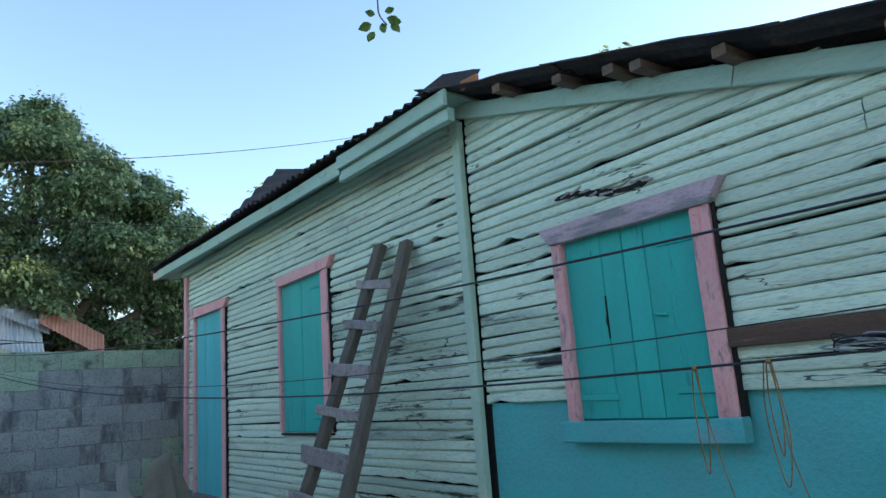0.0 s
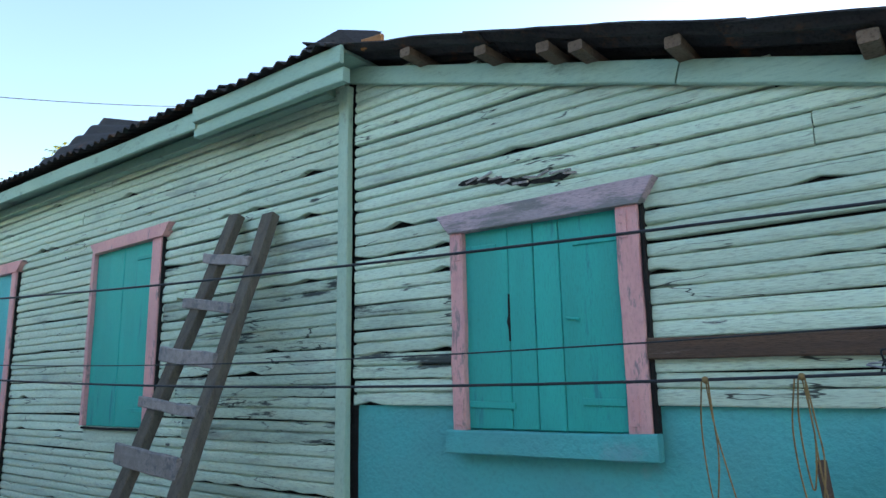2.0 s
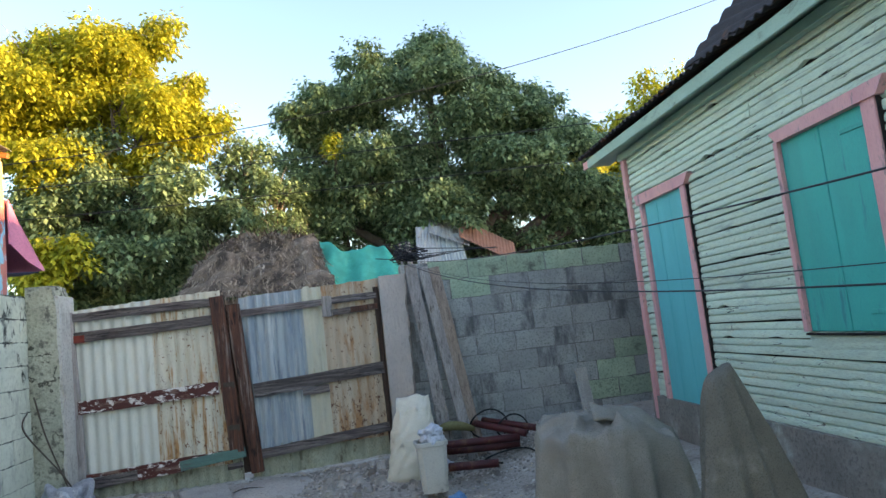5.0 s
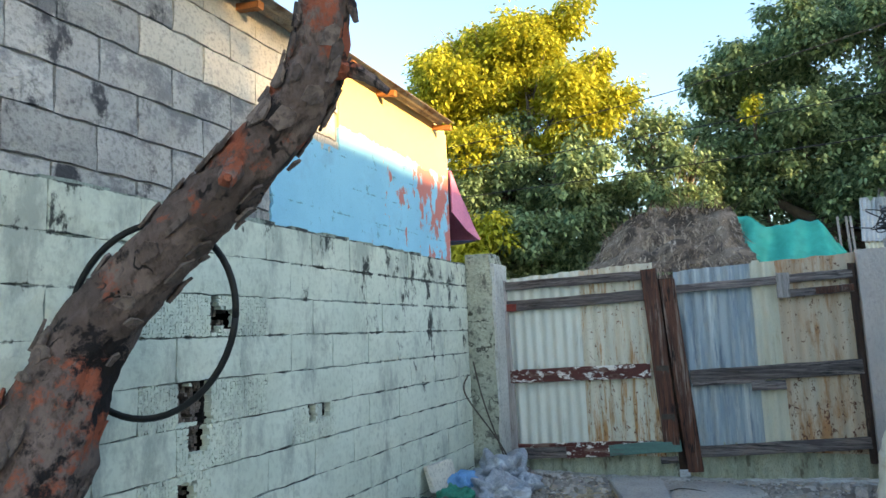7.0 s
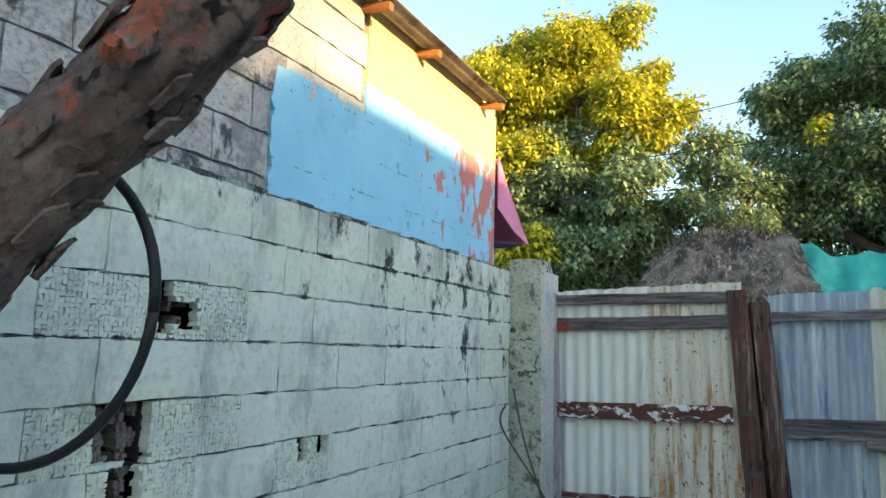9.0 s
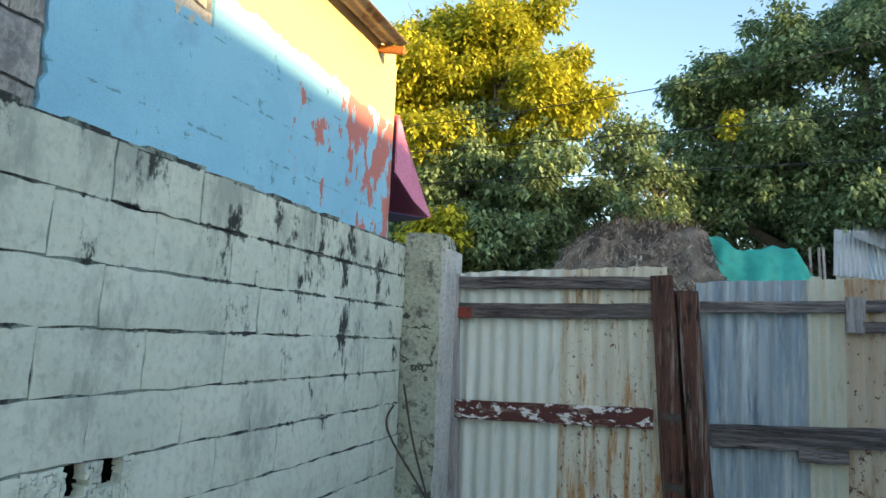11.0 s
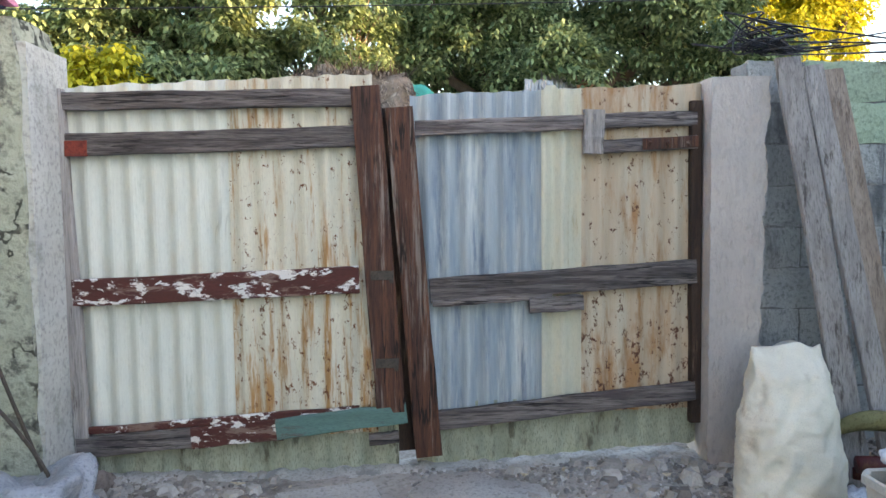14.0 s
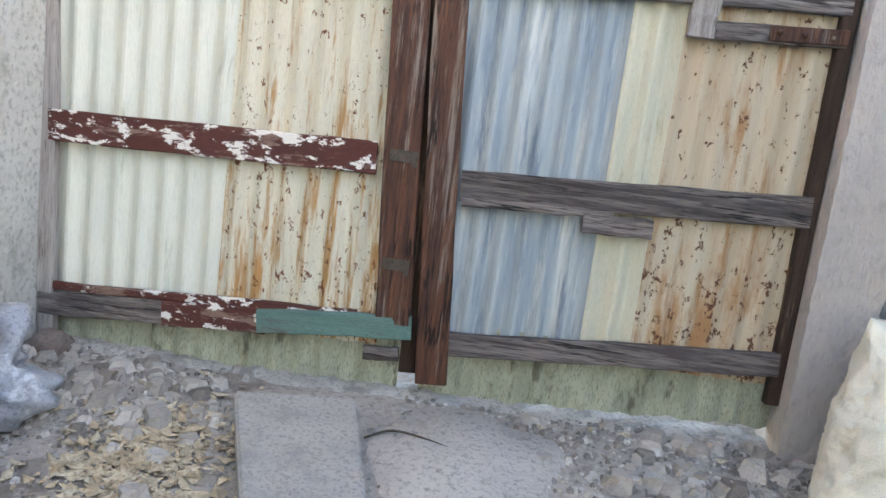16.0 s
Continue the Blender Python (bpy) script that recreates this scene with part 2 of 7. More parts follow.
M_TANZINC = mat("rusted_tan_zinc", (0.47, 0.355, 0.25), (0.57, 0.48, 0.365), 3.0, 0.6, 0.15, stretch=(4, 1, 0.3),
                bias2=((2, 0.2, 1.1, 0.06, 0.0),), bias=((2, 0.2, 0.9, 0.05, 0.0),), stain=((0.38, 0.20, 0.095), 4.0, 0.55, 0.72, (2.5, 1, 0.4)), stain2=((0.12, 0.045, 0.025), 30.0, 0.645, 0.69, (1.1, 1, 0.8)), grain_amt=0.4)
M_OLDZINC = mat("mossy_zinc_foot", (0.43, 0.445, 0.34), (0.29, 0.305, 0.225), 5.0, 0.7, 0.2, stretch=(2, 1, 0.6),
                stain=((0.13, 0.12, 0.085), 6.0, 0.60, 0.72, (2, 1, 0.6)))
M_DARKROOF = mat("dark_old_zinc", (0.050, 0.043, 0.045), (0.030, 0.026, 0.028), 5.0, 0.85, 0.2, stain=((0.11, 0.05, 0.03), 6.0, 0.60, 0.74, V))
M_NBROOF = mat("rust_rimmed_zinc", (0.33, 0.29, 0.23), (0.22, 0.19, 0.155), 5.0, 0.6, 0.2, stain=((0.13, 0.075, 0.04), 5.0, 0.56, 0.70, V))
M_GALV = mat("galvanised_zinc", (0.48, 0.50, 0.52), (0.38, 0.39, 0.40), 4.0, 0.45, 0.12, stretch=(3, 1, 0.5), metal=0.25,
             stain=((0.30, 0.20, 0.13), 6.0, 0.64, 0.76, V))
M_RUSTSHEET = mat("rusty_roof_sheet", (0.48, 0.24, 0.17), (0.38, 0.18, 0.13), 5.0, 0.7, 0.2, stain=((0.42, 0.36, 0.33), 5.0, 0.62, 0.76, V))
M_MINTBLOCK = mat("mint_painted_block", (0.655, 0.69, 0.57), (0.565, 0.61, 0.50), 3.0, 0.8, 0.45, fine=30, world_co=True, speck=0.35, grain_amt=0.5, joint=(1.935, 0.19, 0.012),
                  stain=((0.36, 0.39, 0.33), 3.6, 0.56, 0.74, (1, 1, 0.45)),
                  bias2=((2, 1.5, 1.9, 0.0, 0.07), (1, -5.5, -1.5, 0.02, 0.0)),
                  stain2=((0.04, 0.044, 0.04), 5.5, 0.60, 0.69, (1, 1.1, 0.6)),
                  bias=((2, 0.9, 1.85, -0.10, 0.012), (1, -3.4, -1.4, -0.055, 0.042), (1, -4.6, -3.9, 0.075, 0.0)))
M_MOULDBLOCK = M_MINTBLOCK
M_GREYBLOCK = mat("grey_concrete_block", (0.43, 0.45, 0.435), (0.33, 0.345, 0.34), 3.0, 0.9, 1.0, vary=0.07, fine=55, speck=0.2,
                  stain=((0.13, 0.135, 0.14), 2.2, 0.56, 0.72, (1, 1, 0.35)))
M_RAWBLOCK = mat("raw_block", (0.48, 0.465, 0.435), (0.37, 0.36, 0.34), 3.0, 0.9, 1.0, vary=0.16, fine=45, speck=0.6,
                 stain=((0.20, 0.20, 0.20), 2.6, 0.55, 0.68, V), stain2=((0.06, 0.06, 0.065), 3.4, 0.60, 0.70, (1, 1, 0.7)))
M_PALEBLOCK = mat("pale_raw_block", (0.66, 0.60, 0.50), (0.58, 0.52, 0.43), 3.0, 0.9, 0.5, vary=0.06, fine=55)
M_MORTAR = mat("mortar", (0.33, 0.385, 0.33), (0.23, 0.27, 0.23), 6.0, 0.95, 0.8, stain=((0.045, 0.05, 0.048), 4.0, 0.52, 0.62, V))
M_MOULDGREEN = mat("dull_green_block", (0.42, 0.53, 0.385), (0.33, 0.43, 0.315), 3.0, 0.9, 0.7, vary=0.14, fine=55, stain=((0.15, 0.17, 0.14), 5.0, 0.60, 0.74, V))
M_GREYMORTAR = mat("grey_mortar", (0.29, 0.29, 0.28), (0.20, 0.20, 0.20), 6.0, 0.95, 0.6)
M_CONCRETE = mat("rough_concrete", (0.60, 0.595, 0.55), (0.50, 0.495, 0.455), 5.0, 0.9, 0.9, fine=45,
                 stain=((0.33, 0.33, 0.29), 5.0, 0.60, 0.74, V))
M_PLINTH = mat("earth_stained_plinth", (0.27, 0.245, 0.215), (0.19, 0.172, 0.15), 3.0, 0.95, 0.9, fine=40, stain=((0.40, 0.42, 0.36), 2.5, 0.58, 0.72, V))
M_PILLAR = mat("mossy_pillar_concrete", (0.46, 0.47, 0.37), (0.35, 0.36, 0.28), 6.0, 0.95, 1.0, fine=35, speck=0.8, veins=(5.0, 0.02, (0.07, 0.07, 0.055)),
               stain=((0.13, 0.13, 0.11), 7.0, 0.57, 0.68, V))
M_BEAM = mat("bare_beam_concrete", (0.56, 0.495, 0.45), (0.46, 0.415, 0.385), 4.0, 0.9, 1.0, stretch=(1, 1, 0.5), fine=50,
             stain=((0.42, 0.385, 0.36), 4.0, 0.58, 0.80, (1.5, 1, 0.3)), grain_amt=0.4)
M_SLAB = mat("concrete_slab", (0.44, 0.415, 0.385), (0.37, 0.35, 0.325), 4.0, 0.9, 0.6, fine=70, stain=((0.29, 0.28, 0.27), 4.0, 0.58, 0.72, V))
M_DIRT = mat("dusty_yard_dirt", (0.45, 0.405, 0.36), (0.345, 0.305, 0.27), 1.6, 0.95, 1.0, fine=42, speck=0.7,
             stain=((0.20, 0.172, 0.148), 3.0, 0.57, 0.70, V), stain2=((0.57, 0.53, 0.48), 5.0, 0.60, 0.74, V))


def stone_mat(name, stops, rough=0.95):
    """Loose stones: each one its own tone, with a fine dusty grain."""
    m = mat(name, (0.5, 0.5, 0.5), (0.4, 0.4, 0.4), 20.0, rough, 0.4)
    N, L = m.node_tree.nodes, m.node_tree.links
    bsdf = N["Principled BSDF"]
    old = bsdf.inputs["Base Color"].links[0].from_socket
    cr = N.new("ShaderNodeValToRGB")
    cr.color_ramp.elements[0].color, cr.color_ramp.elements[1].color = (*stops[0], 1), (*stops[-1], 1)
    for i, c in enumerate(stops[1:-1]):
        e = cr.color_ramp.elements.new((i + 1) / (len(stops) - 1))
        e.color = (*c, 1)
    L.new(N.new("ShaderNodeNewGeometry").outputs["Random Per Island"], cr.inputs[0])
    x = N.new("ShaderNodeMix")
    x.data_type, x.blend_type = "RGBA", "OVERLAY"
    x.inputs[0].default_value = 0.6
    L.new(cr.outputs[0], x.inputs[6])
    L.new(old, x.inputs[7])
    L.new(x.outputs[2], bsdf.inputs["Base Color"])
    return m


M_DARKPEBBLE = mat("dark_grit", (0.30, 0.275, 0.255), (0.20, 0.185, 0.17), 20.0, 0.9, 0.3)
M_PALEPEBBLE = mat("pale_chips", (0.68, 0.65, 0.60), (0.55, 0.52, 0.48), 20.0, 0.9, 0.3)
M_PEBBLE = stone_mat("pebbles", ((0.20, 0.172, 0.15), (0.36, 0.325, 0.29), (0.42, 0.38, 0.34), (0.56, 0.52, 0.475)))
M_DRYLEAF = mat("dry_leaves", (0.60, 0.50, 0.36), (0.40, 0.31, 0.21), 20.0, 0.8, 0.2)
M_SACK = mat("cream_woven_sack", (0.86, 0.79, 0.65), (0.76, 0.69, 0.55), 6.0, 0.7, 0.5, fine=220,
             stain=((0.50, 0.41, 0.29), 5.0, 0.62, 0.78, V), grain_amt=0.4)
M_CANVAS = mat("grey_green_canvas", (0.22, 0.20, 0.16), (0.16, 0.145, 0.115), 4.0, 0.9, 0.5, fine=200,
               stain=((0.32, 0.295, 0.25), 3.0, 0.58, 0.78, V))
M_HEAPCANVAS = mat("dusty_beige_canvas", (0.36, 0.325, 0.275), (0.27, 0.24, 0.20), 4.0, 0.9, 0.3, fine=200, stain=((0.26, 0.235, 0.20), 3.0, 0.58, 0.76, V))
M_TARP = mat("turquoise_tarp", (0.02, 0.31, 0.25), (0.035, 0.42, 0.345), 3.0, 0.45, 0.3)
M_BUCKET = mat("dusty_white_plastic", (0.66, 0.63, 0.56), (0.57, 0.54, 0.48), 4.0, 0.5, 0.15, stain=((0.30, 0.27, 0.23), 5.0, 0.6, 0.75, V), grain_amt=0.4)
M_BAG = mat("white_plastic_bag", (0.72, 0.74, 0.80), (0.58, 0.60, 0.66), 9.0, 0.4, 0.3)
M_GREYBAG = mat("grey_plastic_bag", (0.36, 0.38, 0.42), (0.26, 0.28, 0.31), 6.0, 0.4, 0.4, stain=((0.55, 0.57, 0.60), 6.0, 0.58, 0.7, V))
M_BLUEBAG = mat("blue_plastic_bag", (0.10, 0.25, 0.48), (0.14, 0.32, 0.55), 6.0, 0.4, 0.3)
M_GREENBAG = mat("green_plastic", (0.02, 0.22, 0.14), (0.015, 0.16, 0.10), 6.0, 0.45, 0.3)
M_BLACKBAG = mat("dark_olive_bag", (0.045, 0.045, 0.035), (0.03, 0.03, 0.025), 6.0, 0.5, 0.4)
M_MAROON = mat("maroon_painted_metal", (0.10, 0.020, 0.022), (0.07, 0.018, 0.02), 5.0, 0.5, 0.2, stain=((0.13, 0.06, 0.035), 7.0, 0.6, 0.72, V))
M_BLACK = mat("black_rubber", (0.018, 0.02, 0.02), (0.012, 0.013, 0.013), 8.0, 0.5, 0.1)
M_WIRE = mat("dark_wire", (0.02, 0.022, 0.028), (0.03, 0.03, 0.035), 8.0, 0.5, 0.0)
M_STEELWIRE = mat("grey_tie_wire", (0.35, 0.36, 0.38), (0.25, 0.25, 0.27), 8.0, 0.5, 0.0, metal=0.5)
M_ROPE = mat("ochre_cord", (0.32, 0.20, 0.085), (0.22, 0.14, 0.06), 20.0, 0.9, 0.3)
M_ROD = mat("rusty_rod", (0.10, 0.075, 0.06), (0.06, 0.05, 0.04), 12.0, 0.7, 0.2)
M_BARK = mat("flaking_bark", (0.20, 0.145, 0.122), (0.10, 0.072, 0.062), 7.0, 0.95, 1.0, stretch=(1, 1, 0.6), fine=40, veins=(6.0, 0.02, (0.02, 0.015, 0.013)),
             stain=((0.30, 0.085, 0.045), 2.8, 0.575, 0.66, V), stain2=((0.018, 0.014, 0.014), 2.6, 0.585, 0.65, V))
M_BARKPLATE = mat("grey_bark_plate", (0.205, 0.155, 0.132), (0.11, 0.083, 0.072), 9.0, 0.95, 0.9, fine=40, vary=0.35)
M_TREEBARK = mat("tree_bark", (0.15, 0.12, 0.095), (0.10, 0.08, 0.065), 6.0, 0.95, 0.6, stretch=(1, 1, 0.4))
M_DRYTWIG = mat("dry_twigs", (0.30, 0.25, 0.21), (0.22, 0.18, 0.15), 6.0, 0.9, 0.3)
M_THATCH = mat("old_thatch", (0.28, 0.22, 0.175), (0.15, 0.118, 0.096), 2.5, 0.95, 1.0, stretch=(2, 2, 0.6), fine=25, stain=((0.06, 0.048, 0.04), 1.4, 0.56, 0.64, V), stain2=((0.42, 0.35, 0.29), 3.0, 0.62, 0.70, (2, 1, 0.4)))
M_STRAWLIGHT = mat("pale_straw", (0.46, 0.38, 0.30), (0.35, 0.28, 0.22), 8.0, 0.95, 0.3)
M_STRAWDARK = mat("dark_straw", (0.15, 0.115, 0.095), (0.10, 0.08, 0.07), 8.0, 0.95, 0.3)
M_MUDWALL = mat("palm_board_wall", (0.20, 0.17, 0.15), (0.14, 0.12, 0.105), 5.0, 0.95, 0.7, stretch=(5, 5, 0.5))
M_AWNING = mat("pink_awning_cloth", (0.80, 0.29, 0.43), (0.72, 0.24, 0.37), 3.0, 0.8, 0.15)
M_AWNBACK = mat("navy_cloth", (0.02, 0.03, 0.08), (0.015, 0.02, 0.06), 3.0, 0.8, 0.1)
# near-black base puts the shade of gaps and hollows into the colour
M_HOLE = mat("painted_gap_shade", (0.026, 0.023, 0.021), (0.016, 0.014, 0.013), 8.0, 0.95, 0.8)
M_RUBBLE = mat("broken_block_core", (0.24, 0.20, 0.175), (0.15, 0.125, 0.11), 9.0, 0.95, 1.0)
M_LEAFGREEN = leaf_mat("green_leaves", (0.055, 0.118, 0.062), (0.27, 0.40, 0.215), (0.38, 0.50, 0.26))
# yellow is evening sunlight painted into the leaf colour, for sunlit crown parts
M_LEAFSUNLIT = leaf_mat("painted_sunlit_leaves", (0.24, 0.29, 0.03), (0.52, 0.52, 0.05), (0.64, 0.60, 0.07))
M_LEAFTWIG = leaf_mat("twig_leaves", (0.06, 0.13, 0.03), (0.12, 0.20, 0.05), (0.2, 0.25, 0.06))


def wall_paint():
    """Sky-blue paint over plaster, with red primer where it has flaked near the corner."""
    m = mat("sky_blue_paint", (0.29, 0.62, 0.78), (0.25, 0.56, 0.73), 2.5, 0.75, 0.3, fine=120,
            stain=((0.24, 0.50, 0.66), 3.0, 0.60, 0.74, V), stain2=((0.15, 0.33, 0.42), 11.0, 0.675, 0.70, V), joint=(1.95, 0.197, 0.007), speck=0.0, grain_amt=0.4)
    N, L = m.node_tree.nodes, m.node_tree.links
    bsdf = N["Principled BSDF"]
    old = bsdf.inputs["Base Color"].links[0].from_socket
    co = N.new("ShaderNodeTexCoord")
    sep = N.new("ShaderNodeSeparateXYZ")
    L.new(co.outputs["Object"], sep.inputs[0])
    n = N.new("ShaderNodeTexNoise")
    n.inputs["Scale"].default_value, n.inputs["Detail"].default_value, n.inputs["Roughness"].default_value = 4.6, 10.0, 0.68
    mp = N.new("ShaderNodeMapping")
    mp.inputs["Scale"].default_value = (1, 1.3, 0.75)
    L.new(co.outputs["Object"], mp.inputs[0])
    L.new(mp.outputs[0], n.inputs["Vector"])

    def rng(out, a, b, c, d):
        r = N.new("ShaderNodeMapRange")
        L.new(out, r.inputs[0])
        for i, v in enumerate((a, b, c, d)):
            r.inputs[i + 1].default_value = v
        return r.outputs[0]

    along = rng(sep.outputs[1], 2.6, 4.0, -0.17, 0.03)
    up = rng(sep.outputs[2], 2.72, 3.0, 0.0, -0.12)
    s1 = N.new("ShaderNodeMath")
    L.new(n.outputs[0], s1.inputs[0])
    L.new(along, s1.inputs[1])
    s2 = N.new("ShaderNodeMath")
    L.new(s1.outputs[0], s2.inputs[0])
    L.new(up, s2.inputs[1])
    flake = rng(s2.outputs[0], 0.525, 0.535, 0, 1)
    x = N.new("ShaderNodeMix")
    x.data_type = "RGBA"
    L.new(flake, x.inputs[0])
    L.new(old, x.inputs[6])
    x.inputs[7].default_value = (0.55, 0.20, 0.17, 1)
    # bare cream ring beam above the blue paint, with a ragged edge
    hb = N.new("ShaderNodeMath")
    hb.operation = "MULTIPLY_ADD"
    L.new(n.outputs[0], hb.inputs[0])
    hb.inputs[1].default_value = 0.16
    L.new(sep.outputs[2], hb.inputs[2])
    y2 = N.new("ShaderNodeMix")
    y2.data_type = "RGBA"
    L.new(rng(hb.outputs[0], 2.815, 2.825, 0, 1), y2.inputs[0])
    L.new(x.outputs[2], y2.inputs[6])
    y2.inputs[7].default_value = (0.66, 0.50, 0.24, 1)
    L.new(y2.outputs[2], bsdf.inputs["Base Color"])
    return m


M_BLUE = wall_paint()


# ---------------------------------------------------------------- builders
rng = random.Random(7)


def thing(name, at, label, category, group="", kind="", rz=0.0):
    e = new(name)
    e.matrix_world = pose(*at, 0, 0, rz)
    e.empty_display_size = 0.1
    return tagged(e, label, category, group, kind)


def part(name, bm, material, parent=None, label="", local=False, smooth=False):
    """Links a bmesh as one mesh object; world coordinates unless local."""
    me = bpy.data.meshes.new(name)
    if parent is not None and not local:
        m = parent.matrix_basis.copy()
        up = parent.parent
        while up is not None:
            m = up.matrix_basis @ m
            up = up.parent
        bm.transform(m.inverted())
    bmesh.ops.recalc_face_normals(bm, faces=bm.faces)
    if smooth:
        for fc in bm.faces:
            fc.smooth = True
    bm.to_mesh(me)
    bm.free()
    me.materials.append(material)
    ob = new(name, me)
    ob.parent = parent
    if label:
        ob["label"] = label
    return ob


def piece(name, me, parent, m):
    ob = new(name, me)
    ob.parent = parent
    ob.matrix_basis = m
    return ob


def box(bm, x0, x1, y0, y1, z0, z1, j=0.0):
    r = lambda: rng.uniform(-j, j)
    v = [bm.verts.new((x + r(), y + r(), z + r())) for x in (x0, x1) for y in (y0, y1) for z in (z0, z1)]
    for f in ((0, 1, 3, 2), (4, 6, 7, 5), (0, 4, 5, 1), (2, 3, 7, 6), (0, 2, 6, 4), (1, 5, 7, 3)):
        bm.faces.new([v[i] for i in f])
    return v


def beam(bm, p0, p1, w, t, side=(0, 0, 1), n=4, j=0.003, bevel=0.004, taper=1.0):
    """A sawn timber from p0 to p1: w along side, t across; worn, slightly uneven edges."""
    p0, p1 = Vector(p0), Vector(p1)
    a = (p1 - p0).normalized()
    s = Vector(side)
    s = (s - a * s.dot(a)).normalized()
    c = a.cross(s)
    b = min(bevel, w * 0.3, t * 0.3)
    prof = [(-w / 2 + b, -t / 2), (w / 2 - b, -t / 2), (w / 2, -t / 2 + b), (w / 2, t / 2 - b), (w / 2 - b, t / 2), (-w / 2 + b, t / 2),
            (-w / 2, t / 2 - b), (-w / 2, -t / 2 + b)]
    rings = []
    for i in range(n + 1):
        k = i / n
        o = p0.lerp(p1, k) + s * rng.uniform(-j, j) + c * rng.uniform(-j, j)
        q = 1 + (taper - 1) * k
        rings.append([bm.verts.new(o + s * (x * q + rng.uniform(-j, j) * 0.5) + c * (y * q)) for x, y in prof])
    for r0, r1 in zip(rings, rings[1:]):
        for i in range(8):
            bm.faces.new((r0[i], r0[(i + 1) % 8], r1[(i + 1) % 8], r1[i]))
    bm.faces.new(rings[0][::-1])
    bm.faces.new(rings[-1])


def tube(bm, pts, radius, n=6, rough=0.0):
    pts = [Vector(p) for p in pts]
    rad = radius if hasattr(radius, "__len__") else [radius] * len(pts)
    rings = []
    ref = Vector((0.3, 0.2, 1)).normalized()
    for i, p in enumerate(pts):
        a = (pts[min(i + 1, len(pts) - 1)] - pts[max(i - 1, 0)]).normalized()
        s = a.cross(ref)
        s = s.normalized() if s.length > 1e-3 else a.orthogonal().normalized()
        c = a.cross(s)
        rings.append([bm.verts.new(p + (s * math.cos(k * 2 * math.pi / n) + c * math.sin(k * 2 * math.pi / n)) * rad[i] * (1 + rng.uniform(-rough, rough)))
                      for k in range(n)])
    for r0, r1 in zip(rings, rings[1:]):
        for k in range(n):
            bm.faces.new((r0[k], r0[(k + 1) % n], r1[(k + 1) % n], r1[k]))
    bm.faces.new(rings[0][::-1])
    bm.faces.new(rings[-1])


def arc(p0, p1, sag, n=24):
    p0, p1 = Vector(p0), Vector(p1)
    return [p0.lerp(p1, i / n) - Vector((0, 0, sag * 4 * (i / n) * (1 - i / n))) for i in range(n + 1)]


def smooth_line(keys, n=6):
    """Catmull-Rom points through keys."""
    k = [Vector(p) for p in keys]
    k = [k[0] * 2 - k[1]] + k + [k[-1] * 2 - k[-2]]
    out = []
    for i in range(1, len(k) - 2):
        for j in range(n):
            t = j / n
            out.append(0.5 * ((2 * k[i]) + (k[i + 1] - k[i - 1]) * t + (2 * k[i - 1] - 5 * k[i] + 4 * k[i + 1] - k[i + 2]) * t * t
                              + (3 * k[i] - k[i - 1] - 3 * k[i + 1] + k[i + 2]) * t ** 3))
    return out + [k[-2]]


def corrugated(bm, x0, x1, z0, z1, pitch=0.09, depth=0.017, rows=5, top=None, foot=None, m=None, thick=0.0015, dent=0.003):
    """Corrugated sheet in the local xz plane, waves across x, facing -y; top and foot: edge heights over x."""
    cols = max(8, int((x1 - x0) / pitch * 8))
    grid = []
    for i in range(cols + 1):
        x = x0 + (x1 - x0) * i / cols
        hi = top(x) if top else z1
        lo = foot(x) if foot else z0
        col = []
        for r in range(rows + 1):
            z = lo + (hi - lo) * r / rows
            d = noise.noise(Vector((x * 3, z * 3, x0))) * dent
            y = math.sin(x / pitch * 2 * math.pi) * depth / 2 + d
            col.append((Vector((x, y - thick, z)), Vector((x, y + thick, z))))
        grid.append(col)
    m = m or Matrix.Identity(4)
    vs = [[(bm.verts.new(m @ a), bm.verts.new(m @ b)) for a, b in col] for col in grid]
    for i in range(cols):
        for r in range(rows):
            for s in (0, 1):
                bm.faces.new((vs[i][r][s], vs[i + 1][r][s], vs[i + 1][r + 1][s], vs[i][r + 1][s]))
        for r in (0, rows):
            bm.faces.new((vs[i][r][0], vs[i + 1][r][0], vs[i + 1][r][1], vs[i][r][1]))
    for i in (0, cols):
        for r in range(rows):
            bm.faces.new((vs[i][r][0], vs[i][r + 1][0], vs[i][r + 1][1], vs[i][r][1]))


